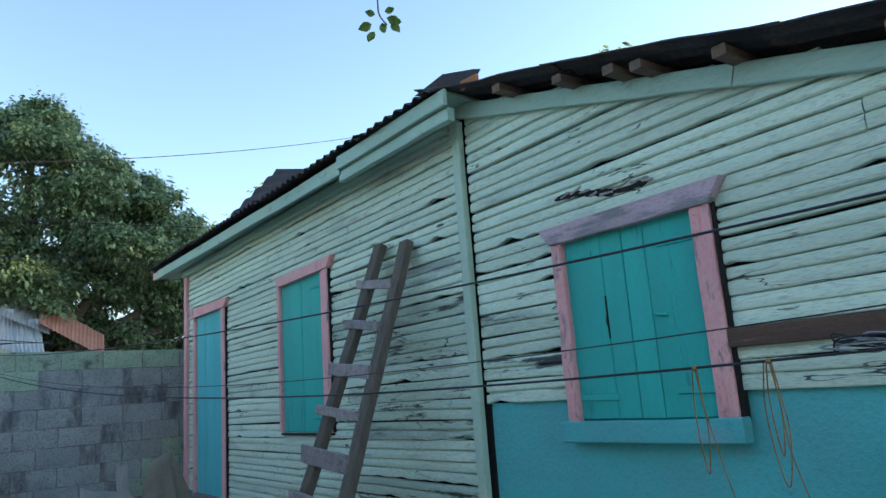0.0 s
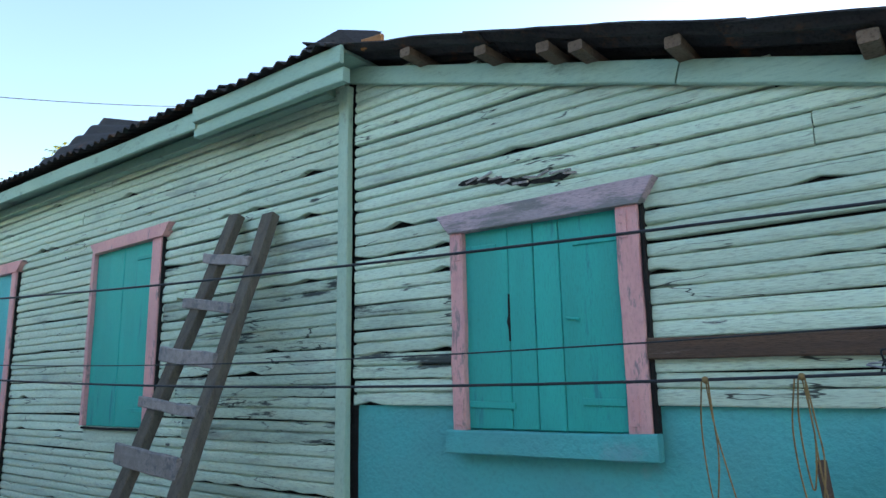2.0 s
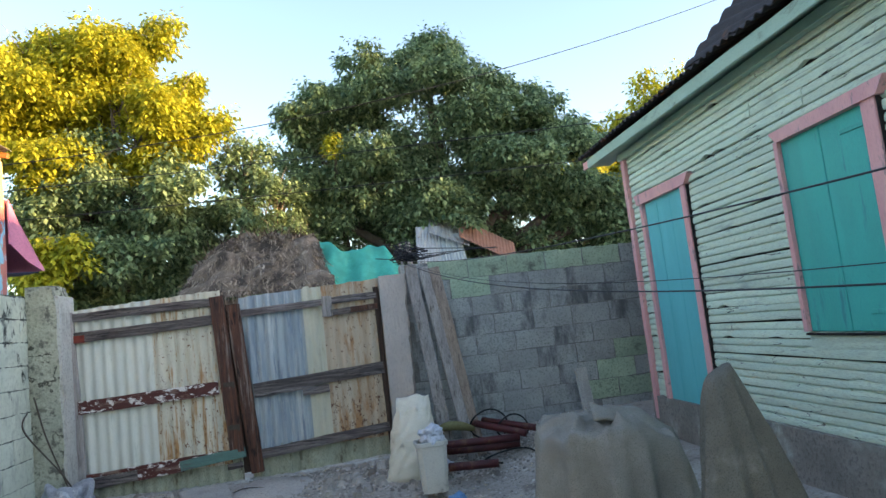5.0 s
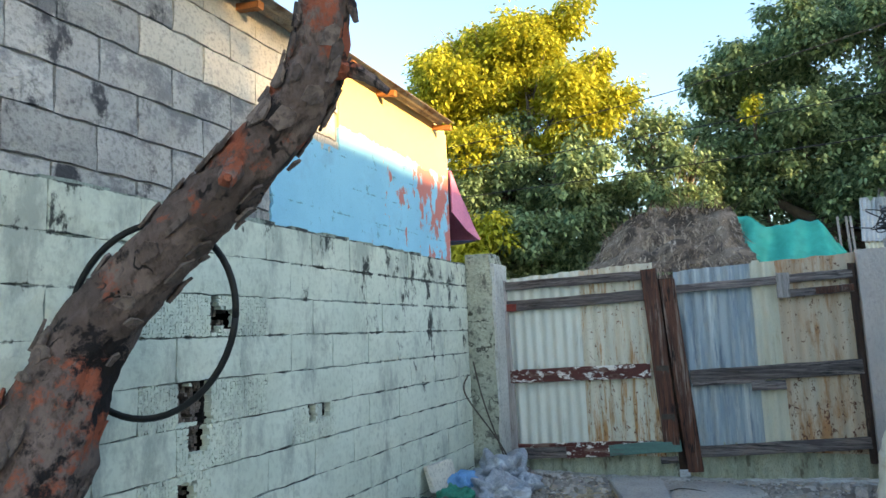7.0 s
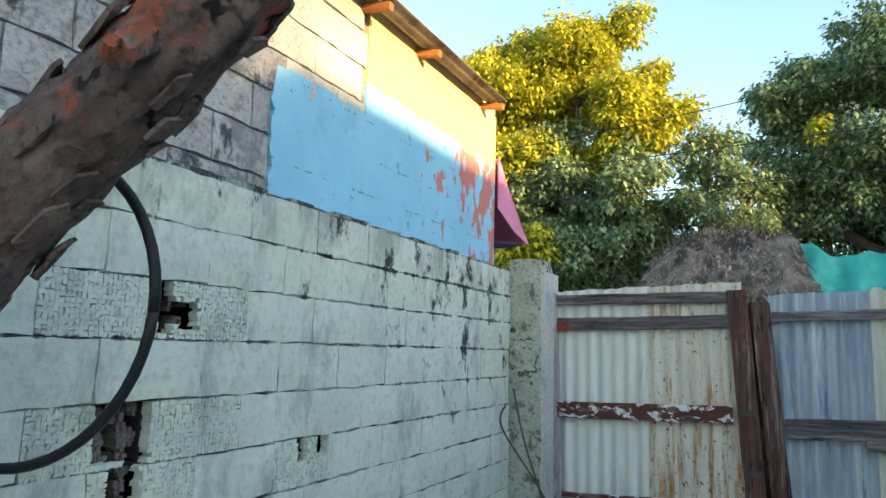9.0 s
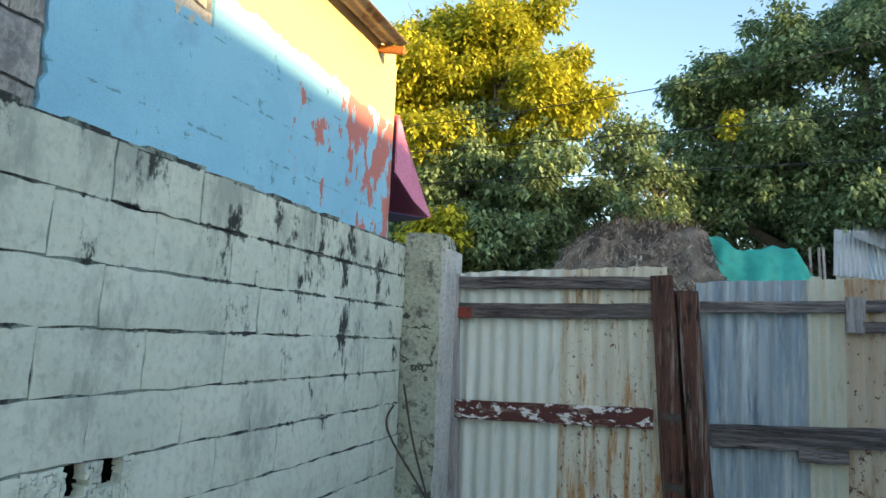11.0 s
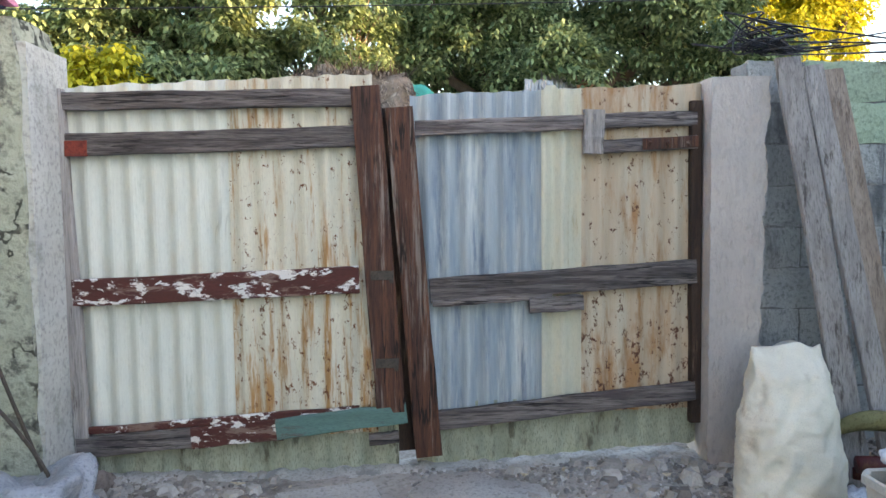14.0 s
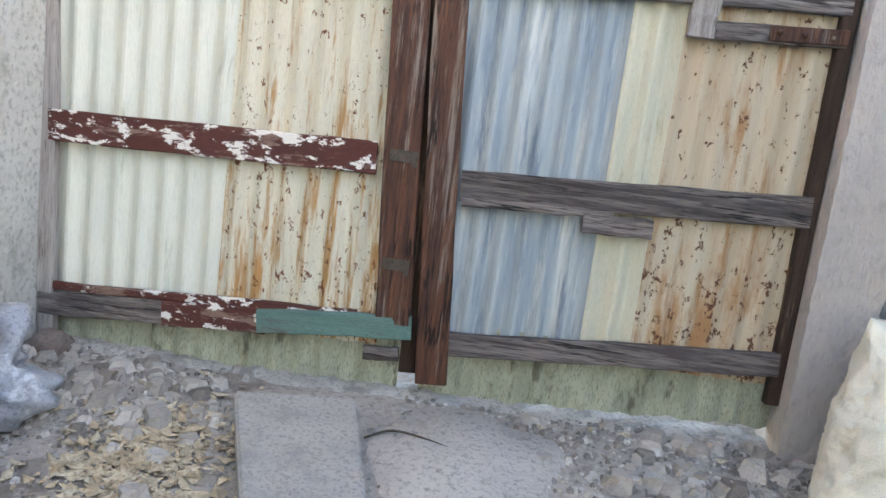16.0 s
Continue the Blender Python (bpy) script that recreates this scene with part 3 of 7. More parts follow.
def block_mesh(name, w, h, d, material, seed):
    """A rough rendered block face, w along x, h up, d deep behind y = 0, chipped edges."""
    r = random.Random(seed)
    bm = bmesh.new()
    nx, nz = 6, 3
    e = 0.003
    front, back = {}, {}
    for i in range(nx + 1):
        for k in range(nz + 1):
            x, z = -w / 2 + w * i / nx, -h / 2 + h * k / nz
            edge = i in (0, nx) or k in (0, nz)
            front[i, k] = bm.verts.new((x * (1 - e) + r.uniform(-1, 1) * 0.006 * edge, -(r.uniform(-0.003, 0.003) if edge else r.uniform(0.001, 0.006)), z * (1 - 2 * e) + r.uniform(-1, 1) * 0.006 * edge))
            if edge:
                back[i, k] = bm.verts.new((x, d, z))
    for i in range(nx):
        for k in range(nz):
            bm.faces.new((front[i, k], front[i + 1, k], front[i + 1, k + 1], front[i, k + 1]))
    loop = [(i, 0) for i in range(nx)] + [(nx, k) for k in range(nz)] + [(i, nz) for i in range(nx, 0, -1)] + [(0, k) for k in range(nz, 0, -1)]
    for a, b in zip(loop, loop[1:] + loop[:1]):
        bm.faces.new((front[a], back[a], back[b], front[b]))
    bmesh.ops.recalc_face_normals(bm, faces=bm.faces)
    me = bpy.data.meshes.new(name)
    bm.to_mesh(me)
    bm.free()
    me.materials.append(material)
    return me


def cloth(bm, fn, nu, nv, thick=0.006):
    """A closed two-sided sheet through fn(u, v), u and v from 0 to 1."""
    P = [[Vector(fn(i / nu, k / nv)) for k in range(nv + 1)] for i in range(nu + 1)]
    top = [[bm.verts.new(p) for p in row] for row in P]
    for i in range(nu):
        for k in range(nv):
            bm.faces.new((top[i][k], top[i + 1][k], top[i + 1][k + 1], top[i][k + 1]))
    bm.normal_update()
    low = [[bm.verts.new(v.co - v.normal * thick) for v in row] for row in top]
    for i in range(nu):
        for k in range(nv):
            bm.faces.new((low[i][k], low[i][k + 1], low[i + 1][k + 1], low[i + 1][k]))
    for k in range(nv):
        for i in (0, nu):
            bm.faces.new((top[i][k], top[i][k + 1], low[i][k + 1], low[i][k]))
    for i in range(nu):
        for k in (0, nv):
            bm.faces.new((top[i][k], top[i + 1][k], low[i + 1][k], low[i][k]))


def lump(bm, c, r, seed, n=10, rough=0.25, flat=0.0):
    """A closed irregular lump, for bags and stones."""
    mtx = Matrix.Translation(c) @ Matrix.Diagonal((*r, 1))
    vs = bmesh.ops.create_icosphere(bm, subdivisions=n, radius=1.0, matrix=Matrix.Identity(4))["verts"]
    for v in vs:
        k = 1 + rough * (noise.noise(v.co * 1.7 + Vector((seed, 0, 0))) + 0.6 * noise.noise(v.co * 4.1 + Vector((0, seed, 0))))
        v.co = v.co * k
        if flat and v.co.z < -flat:
            v.co.z = -flat
        v.co = mtx @ v.co


def ground_z(x, y):
    s = lambda a, b, v: (lambda t: t * t * (3 - 2 * t))(min(1, max(0, (v - a) / (b - a))))
    if y > 0.6:
        return 0.0
    z = 0.13 * s(-1.1, -0.1, y) + 0.24 * s(3.4, 4.8, x) * (1 - s(-0.2, 0.6, y) * 0.4)
    return z + 0.02 * noise.noise(Vector((x * 1.3, y * 1.3, 0))) + 0.008 * noise.noise(Vector((x * 5, y * 5, 3)))


# ---------------------------------------------------------------- ground
bm = bmesh.new()
xs = [-400, -120, -40, -12, -4] + [-1 + 0.1 * i for i in range(81)] + [12, 40, 120, 400]
ys = [-400, -120, -40, -14] + [-10 + 0.12 * i for i in range(93)] + [3, 8, 20, 60, 200, 600]
gv = [[bm.verts.new((x, y, ground_z(x, y) if -2 < x < 8 and -11 < y < 1.2 else (0.0 if abs(x) < 60 else 0.0))) for y in ys] for x in xs]
for i in range(len(xs) - 1):
    for k in range(len(ys) - 1):
        bm.faces.new((gv[i][k], gv[i + 1][k], gv[i + 1][k + 1], gv[i][k + 1]))
tagged(part("ground", bm, M_DIRT, smooth=True), "grey dusty dirt yard strewn with gravel", "ground", kind="structure")

# ---------------------------------------------------------------- left boundary wall of painted blocks
COURSE, BLEN = 0.19, 0.405
WALL_TOP = 1.935
WALL_Y0, WALL_Y1 = -9.2, -0.30
wall_left = thing("wall_left", (0, -4.7, 0), "mint-painted concrete block boundary wall with black mould and holes", "wall", kind="structure")
HOLES = [(-3.56, -3.46, 0.99, 1.17), (-3.66, -3.56, 1.00, 1.17), (-3.60, -3.48, 0.87, 0.98), (-3.47, -3.42, 1.38, 1.55), (-3.42, -3.30, 1.40, 1.50),
         (-3.655, -3.56, 0.66, 0.755), (-2.722, -2.645, 0.885, 0.986), (-2.578, -2.510, 0.905, 0.986)]
cells = []
for c in range(11):
    zt = WALL_TOP - COURSE * c
    y = WALL_Y1
    first = BLEN * (0.32 if c % 2 else 0.82)
    while y > WALL_Y0:
        w = first if y == WALL_Y1 else BLEN
        cells.append((y - w, y, max(zt - COURSE, -0.2), zt, c))
        y -= w


def in_hole(cell):
    y0, y1, z0, z1, _ = cell
    return any(y0 < h[1] and h[0] < y1 and z0 < h[3] - 0.01 and h[2] + 0.01 < z1 for h in HOLES)


bm = bmesh.new()
for y0, y1, z0, z1, c in cells:
    if not in_hole((y0, y1, z0, z1, c)):
        box(bm, -0.13, -0.006, y0, y1, z0, z1)
box(bm, -0.17, -0.13, WALL_Y0, WALL_Y1, -0.2, WALL_TOP)
# rough mortar cap along the top
for i in range(60):
    y0 = WALL_Y0 + (WALL_Y1 - WALL_Y0) * i / 60
    box(bm, -0.165, -0.012, y0, y0 + (WALL_Y1 - WALL_Y0) / 60, WALL_TOP - 0.01, WALL_TOP + rng.uniform(0.002, 0.02), 0.004)
part("mortar", bm, M_MORTAR, wall_left, "grey mortar joints")
for n, cell in enumerate(q for q in cells if in_hole(q)):
    y0, y1, z0, z1, _ = cell
    # what is left of the broken block round its holes, in ragged crumbs
    bm, core = bmesh.new(), bmesh.new()
    ny, nz = max(6, int((y1 - y0) / 0.016)), 12
    deep = 0
    for i in range(ny):
        for k in range(nz):
            ya, yb = y0 + 0.003 + (y1 - y0 - 0.006) * i / ny, y0 + 0.003 + (y1 - y0 - 0.006) * (i + 1) / ny
            za, zb = z0 + 0.003 + (z1 - z0 - 0.006) * k / nz, z0 + 0.003 + (z1 - z0 - 0.006) * (k + 1) / nz
            yc, zc = (ya + yb) / 2 + 0.014 * noise.noise(Vector((i * 0.7, k * 0.7, n))), (za + zb) / 2 + 0.014 * noise.noise(Vector((i * 0.7, k * 0.7, n + 9)))
            if not any(h[0] < yc < h[1] and h[2] < zc < h[3] for h in HOLES):
                box(bm, -0.038, 0.003, ya, yb, za, zb, 0.0035)
            elif any(h[1] - h[0] > 0.09 and h[0] + 0.03 < yc < h[1] and h[2] < zc < h[3] for h in HOLES) and noise.noise(Vector((i * 0.35, k * 0.3, n * 3))) > 0.0:
                box(core, -0.12, -0.055 + 0.02 * noise.noise(Vector((i * 0.5, k * 0.5, n))), ya, yb, za, zb, 0.002)
                deep += 1
    part("broken_block", bm, M_MINTBLOCK, wall_left, "broken mint block round a hole")
    if deep:
        part("rubble", core, M_RUBBLE, wall_left, "crumbled brown block core")
    else:
        core.free()
    # cavity lining, its inner shade painted in as near-black
    bm = bmesh.new()
    box(bm, -0.129, -0.122, y0 + 0.004, y1 - 0.004, z0 + 0.004, z1 - 0.004)
    for b_ in ((y0 + 0.001, y0 + 0.004, z0, z1), (y1 - 0.004, y1 - 0.001, z0, z1), (y0 + 0.004, y1 - 0.004, z0 + 0.001, z0 + 0.004), (y0 + 0.004, y1 - 0.004, z1 - 0.004, z1 - 0.001)):
        box(bm, -0.122, -0.039, *b_)
    part("cavity", bm, M_HOLE, wall_left, "block cavity with its shade painted near-black")

# ---------------------------------------------------------------- corner pillar
pillar = thing("corner_pillar", (0.12, -0.16, 0), "rough mossy concrete corner pillar", "pillar", kind="structure")
bm = bmesh.new()
n = 14
rings = []
for i in range(n + 1):
    z = -0.1 + 2.11 * i / n
    j = lambda: rng.uniform(-0.012, 0.012)
    w = 0.0 if i < n else 0.02
    rings.append([bm.verts.new((x + j(), y + j(), z + (0 if i < n else j()))) for x, y in
                  ((-0.03 + w, -0.295 + w), (0.09, -0.30 + w), (0.225 - w, -0.292 + w), (0.238 - w, -0.16), (0.232 - w, 0.03 - w), (-0.03 + w, 0.0 - w), (-0.035 + w, -0.15))])
for r0, r1 in zip(rings, rings[1:]):
    for k in range(7):
        bm.faces.new((r0[k], r0[(k + 1) % 7], r1[(k + 1) % 7], r1[k]))
bm.faces.new(rings[-1])
part("shaft", bm, M_PILLAR, pillar)
bm = bmesh.new()
box(bm, 0.20, 0.250, -0.276, 0.05, 0.05, 1.93, 0.003)
part("render_strip", bm, M_CONCRETE, pillar, "pale cement render on the gate side")

# ---------------------------------------------------------------- neighbouring building above the wall
BX = -0.165
building = thing("neighbour_building", (-2.2, -4.6, 0), "block building with flaking sky-blue paint and zinc roof", "building")
bm = bmesh.new()
box(bm, -4.2, BX - 0.02, -9.2, -0.27, -0.2, 3.10)
part("wall", bm, M_GREYMORTAR, building, "mortar and block core of the building")
bm = bmesh.new()
nz = 16
for (ya, yb, za, zb) in ((-2.80, -2.07, 1.90, 2.575), (-2.07, -0.265, 1.90, 3.20)):
    ny = int((yb - ya) / 0.06)
    g = [[bm.verts.new((BX + 0.004 * noise.noise(Vector((0, (ya + (yb - ya) * i / ny) * 6, (za + (zb - za) * k / nz) * 6))),
                        ya + (yb - ya) * i / ny + (rng.uniform(-0.02, 0.02) if i == 0 and ya < -2.5 else 0),
                        za + (zb - za) * k / nz + (rng.uniform(-0.012, 0.012) if k == nz and zb < 3 else 0))) for k in range(nz + 1)] for i in range(ny + 1)]
    for i in range(ny):
        for k in range(nz):
            bm.faces.new((g[i][k], g[i + 1][k], g[i + 1][k + 1], g[i][k + 1]))
ret = bmesh.ops.extrude_face_region(bm, geom=bm.faces[:])
bmesh.ops.translate(bm, verts=[v for v in ret["geom"] if isinstance(v, bmesh.types.BMVert)], vec=(-0.03, 0, 0))
part("painted_plaster", bm, M_BLUE, building, "sky-blue painted plaster flaking to red")
bm = bmesh.new()
box(bm, -4.2, BX + 0.001, -0.267, -0.235, 1.7, 3.14, 0.002)
part("end_plaster", bm, M_BLUE, building)
# zinc roof with its rafter ends
slope = radians(7)
m = Matrix(((-math.cos(slope), math.sin(slope), 0, 0.03), (0, 0, 1, 0), (math.sin(slope), math.cos(slope), 0, 3.15), (0, 0, 0, 1)))
bm = bmesh.new()
corrugated(bm, 0.0, 4.4, -9.4, -0.50, 0.085, 0.022, 4, m=m)
part("roof_sheet", bm, M_NBROOF, building, "corrugated zinc roof with rusted rim")
for i, y in enumerate((-0.40, -1.40, -2.02, -2.95, -3.9, -4.8, -5.7)):
    bm = bmesh.new()
    beam(bm, (0.005 - 0.02 * (i % 2), y - 0.12, 3.112), (-0.6, y - 0.12, 3.19), 0.04, 0.045, n=3)
    part("rafter", bm, M_ORANGEWOOD, building, "rust-stained rafter end")
# awning on the gable
awning = thing("awning", (-0.8, -0.235, 2.5), "pink cloth awning with a navy lining on a gable wall", "awning")


bm = bmesh.new()
cloth(bm, lambda u, v: (-0.13 - 1.5 * u, -0.235 + 0.69 * v, 2.80 - 0.55 * v - 0.03 * math.sin(v * math.pi)), 8, 6, 0.008)
part("top_cloth", bm, M_AWNING, awning)
bm = bmesh.new()
vs = [bm.verts.new(p) for p in ((-0.13, -0.235, 2.79), (-0.13, 0.45, 2.25), (-0.13, 0.42, 2.245), (-0.13, 0.1, 2.30), (-0.13, -0.235, 2.42))]
bm.faces.new(vs)
ret = bmesh.ops.extrude_face_region(bm, geom=bm.faces[:])
bmesh.ops.translate(bm, verts=[v for v in ret["geom"] if isinstance(v, bmesh.types.BMVert)], vec=(-0.012, 0, 0))
part("side_flap", bm, M_AWNING, awning)
bm = bmesh.new()
cloth(bm, lambda u, v: (-0.17 - 1.4 * u, -0.232 + 0.66 * v, 2.16 + 0.075 * v - 0.02 * math.sin(u * 9)), 8, 4, 0.01)
part("lining", bm, M_AWNBACK, awning, "navy cloth lining")

# ---------------------------------------------------------------- grey block wall beside the gate
GX0, GX1 = 3.20, 6.2
GTOP = 1.925
wall_gate = thing("wall_gate_side", (4.6, 0.08, 0), "grey concrete block wall with a course of green blocks on top", "wall", kind="structure")
bm = bmesh.new()
box(bm, GX0, GX1, 0.006, 0.15, -0.1, GTOP - 0.01)
part("mortar", bm, M_GREYMORTAR, wall_gate)
gcells = []
for c in range(10):
    zt = GTOP - 0.187 * c
    x = GX0 + (0.0 if c % 2 else -0.2) + 0.08
    while x < 5.6:
        gcells.append((max(x, GX0), x + 0.39, zt - 0.187, zt, c))
        x += 0.39

# ---------------------------------------------------------------- concrete gate post
gate_beam = thing("gate_post", (3.2, -0.1, 0), "bare broken-edged concrete gate post", "post", kind="structure")
bm = bmesh.new()
n = 64
rings = []
for i in range(n + 1):
    z = 0.0 + 1.83 * i / n
    q = 0.02 * noise.noise(Vector((i * 0.175, 1, 0))) + 0.016 * noise.noise(Vector((i * 0.8, 4, 0)))
    rings.append([bm.verts.new(p) for p in ((2.985 + q * 0.4, -0.115, z), (3.10, -0.135, z), (3.185 + q * 1.5 + 0.04 * i / n, -0.15, z), (3.215 + q + 0.03 * i / n, -0.05, z), (3.25, 0.12, z), (2.995, 0.12, z), (2.982, -0.05, z))])
for r0, r1 in zip(rings, rings[1:]):
    for k in range(7):
        bm.faces.new((r0[k], r0[(k + 1) % 7], r1[(k + 1) % 7], r1[k]))
bm.faces.new(rings[-1])
part("shaft", bm, M_BEAM, gate_beam)

# ---------------------------------------------------------------- gate
def gate_leaf(name, at, label):
    return thing(name, at, label, "gate", group="gate leaves")


gl = gate_leaf("gate_leaf", (0.9, 0.0, 0.13), "closed gate leaf of white and rust-streaked zinc on timber rails")
top_l = lambda x: 1.805 + 0.05 * (x - 0.3) + 0.014 * noise.noise(Vector((x * 7, 0, 0))) + 0.010 * noise.noise(Vector((x * 19, 2, 0)))
bm = bmesh.new()
corrugated(bm, 0.262, 0.93, 0.30, 1.8, depth=0.022, top=top_l)
part("white_sheet", bm, M_WHITEZINC, gl, "white-painted corrugated zinc")
bm = bmesh.new()
corrugated(bm, 0.915, 1.53, 0.30, 1.8, depth=0.019, top=lambda x: top_l(x) - 0.005, m=Matrix.Translation((0, -0.006, 0)))
part("cream_sheet", bm, M_CREAMZINC, gl, "cream corrugated zinc with rust streaks")
for a, b in ((0.28, 1.05), (1.0, 1.62)):
    bm = bmesh.new()
    corrugated(bm, a, b, 0.09, 0.40, top=lambda x: 0.40, foot=lambda x: 0.10 + 0.03 * (x - 0.3) + 0.012 * noise.noise(Vector((x * 9, 5, 0))), m=Matrix.Translation((0, 0.014, 0)))
    part("foot_sheet", bm, M_OLDZINC, gl, "mossy zinc foot strip")
for nm, p0, p1, w, t, mt, lb in (
        ("stile", (0.292, -0.03, 0.16), (0.238, -0.03, 1.79), 0.060, 0.04, M_GREYWOOD, "grey wooden hanging stile"),
        ("top_rail", (0.26, -0.034, 1.738), (1.46, -0.034, 1.755), 0.074, 0.03, M_GREYRAIL, "grey weathered rail"),
        ("upper_rail", (0.26, -0.034, 1.561), (1.46, -0.034, 1.592), 0.090, 0.03, M_GREYRAIL, "grey weathered rail with a red daub"),
        ("middle_rail", (0.275, -0.036, 0.948), (1.46, -0.036, 0.982), 0.114, 0.03, M_PEELRAIL, "maroon rail with peeling white paint"),
        ("low_rail", (0.262, -0.036, 0.290), (0.745, -0.036, 0.318), 0.088, 0.03, M_GREYRAIL, "grey weathered rail"),
        ("low_patch", (0.735, -0.040, 0.318), (1.12, -0.040, 0.338), 0.093, 0.03, M_PEELRAIL, "maroon board with white flakes"),
        ("low_batten", (0.31, -0.034, 0.358), (1.45, -0.034, 0.412), 0.03, 0.025, M_PEELRAIL, ""),
        ("green_rail", (1.095, -0.056, 0.343), (1.655, -0.056, 0.397), 0.086, 0.03, M_GREENRAIL, "faded green rail end"),
        ("meeting_post", (1.585, -0.045, 0.40), (1.500, -0.045, 1.80), 0.125, 0.05, M_REDWOOD, "red-brown stained meeting post"),
        ("small_block", (1.49, -0.04, 0.275), (1.62, -0.04, 0.285), 0.05, 0.03, M_GREYRAIL, "")):
    bm = bmesh.new()
    beam(bm, p0, p1, w, t, side=(0, 0, 1) if abs(p0[0] - p1[0]) > 0.1 else (1, 0, 0), n=8)
    part(nm, bm, mt, gl, lb)
bm = bmesh.new()
box(bm, 0.27, 0.36, -0.0535, -0.049, 1.515, 1.578, 0.002)
part("red_daub", bm, mat("red_paint", (0.28, 0.05, 0.03), (0.2, 0.04, 0.03), 9), gl, "smear of red paint")
for x, z in ((1.575, 0.62), (1.56, 1.0)):
    bm = bmesh.new()
    v = [bm.verts.new((x + a, -0.071, z + b)) for a, b in ((-0.05, -0.02), (0.03, -0.02), (0.03, -0.035), (0.046, -0.035), (0.05, 0.02), (-0.05, 0.02))]
    bm.faces.new(v)
    ret = bmesh.ops.extrude_face_region(bm, geom=bm.faces[:])
    bmesh.ops.translate(bm, verts=[q for q in ret["geom"] if isinstance(q, bmesh.types.BMVert)], vec=(0, -0.006, 0))
    part("hasp", bm, M_ROD, gl, "rusty hasp")

gr = gate_leaf("gate_leaf", (2.35, 0.0, 0.13), "closed gate leaf of blue and rusted tan zinc on timber rails")
top_r = lambda x: 1.772 + 0.036 * (x - 1.7) + 0.010 * noise.noise(Vector((x * 9, 7, 0))) + (0.02 if 2.28 < x < 2.33 else 0)
for nm, a, b, mt, dy, lb in (("blue_sheet", 1.69, 2.275, M_BLUEZINC, 0.0, "blue-grey streaked corrugated zinc"),
                             ("pale_sheet", 2.262, 2.47, M_PALEZINC, -0.006, "pale green zinc strip"),
                             ("tan_sheet", 2.440, 2.985, M_TANZINC, -0.012, "rust-spotted tan corrugated zinc")):
    bm = bmesh.new()
    corrugated(bm, a, b, 0.36, 1.7, pitch=0.085, depth=0.024 if nm != "tan_sheet" else 0.015, top=top_r, m=Matrix.Translation((0, dy, 0)))
    part(nm, bm, mt, gr, lb)
for a, b in ((1.70, 2.30), (2.27, 2.99)):
    bm = bmesh.new()
    corrugated(bm, a, b, 0.13, 0.42, foot=lambda x: 0.13 + 0.05 * (x - 1.7) + 0.015 * noise.noise(Vector((x * 9, 9, 0))), m=Matrix.Translation((0, 0.014, 0)))
    part("foot_sheet", bm, M_OLDZINC, gr, "mossy zinc foot strip")
for nm, p0, p1, w, t, mt, lb in (
        ("meeting_post", (1.748, -0.048, 0.20), (1.642, -0.048, 1.71), 0.115, 0.05, M_REDWOOD, "red-brown stained meeting post"),
        ("top_rail", (1.71, -0.036, 1.624), (2.95, -0.036, 1.666), 0.064, 0.03, M_GREYRAIL, "grey weathered rail"),
        ("middle_rail", (1.765, -0.036, 0.924), (2.955, -0.036, 0.986), 0.108, 0.03, M_GREYRAIL, "grey weathered rail"),
        ("lower_batten", (1.775, -0.042, 0.868), (2.30, -0.042, 0.892), 0.03, 0.028, M_GREYRAIL, ""),
        ("patch_block", (2.20, -0.048, 0.850), (2.44, -0.048, 0.862), 0.068, 0.03, M_GREYRAIL, "small grey wooden patch"),
        ("low_rail", (1.795, -0.036, 0.352), (2.955, -0.036, 0.446), 0.084, 0.03, M_GREYRAIL, "grey weathered rail"),
        ("brace", (2.482, -0.052, 1.51), (2.488, -0.052, 1.70), 0.09, 0.03, M_GREYWOOD, "short upright brace"),
        ("bolt_rail", (2.53, -0.044, 1.540), (2.95, -0.044, 1.562), 0.058, 0.03, M_GREYRAIL, ""),
        ("stile", (2.962, -0.03, 0.30), (2.950, -0.03, 1.74), 0.05, 0.04, M_STILE, "dark wooden hanging stile")):
    bm = bmesh.new()
    beam(bm, p0, p1, w, t, side=(0, 0, 1) if abs(p0[0] - p1[0]) > 0.1 else (1, 0, 0), n=8)
    part(nm, bm, mt, gr, lb)
bm = bmesh.new()
beam(bm, (2.70, -0.064, 1.549), (2.95, -0.064, 1.562), 0.050, 0.008, n=2, j=0.001)
for x in (2.73, 2.81, 2.90):
    bmesh.ops.create_uvsphere(bm, u_segments=8, v_segments=5, radius=0.010, matrix=Matrix.Translation((x, -0.070, 1.555)))
part("bolt_strap", bm, M_REDWOOD, gr, "red-brown strap with three bolt heads")

# added strip that stops light coming through the slit between the posts
bm = bmesh.new()
beam(bm, (1.665, 0.035, 0.20), (1.60, 0.035, 1.72), 0.13, 0.02, side=(1, 0, 0), n=4)
part("back_batten", bm, M_STILE, gr, "dark strip added to block light between the meeting posts")

# ---------------------------------------------------------------- wooden house
HOUSE = pose(4.923, -5.433, 0, 0, 0, 86.97)
house = new("wooden_house")
house.matrix_basis = HOUSE
tagged(house, "weathered mint clapboard house with teal shutters and pink frames", "house")
U1, UB = 4.40, -3.3
fasc_z = lambda u: 2.551 + u * 0.294          # underside of the lean-to's fascia, u < 0
FLOOR = 0.532
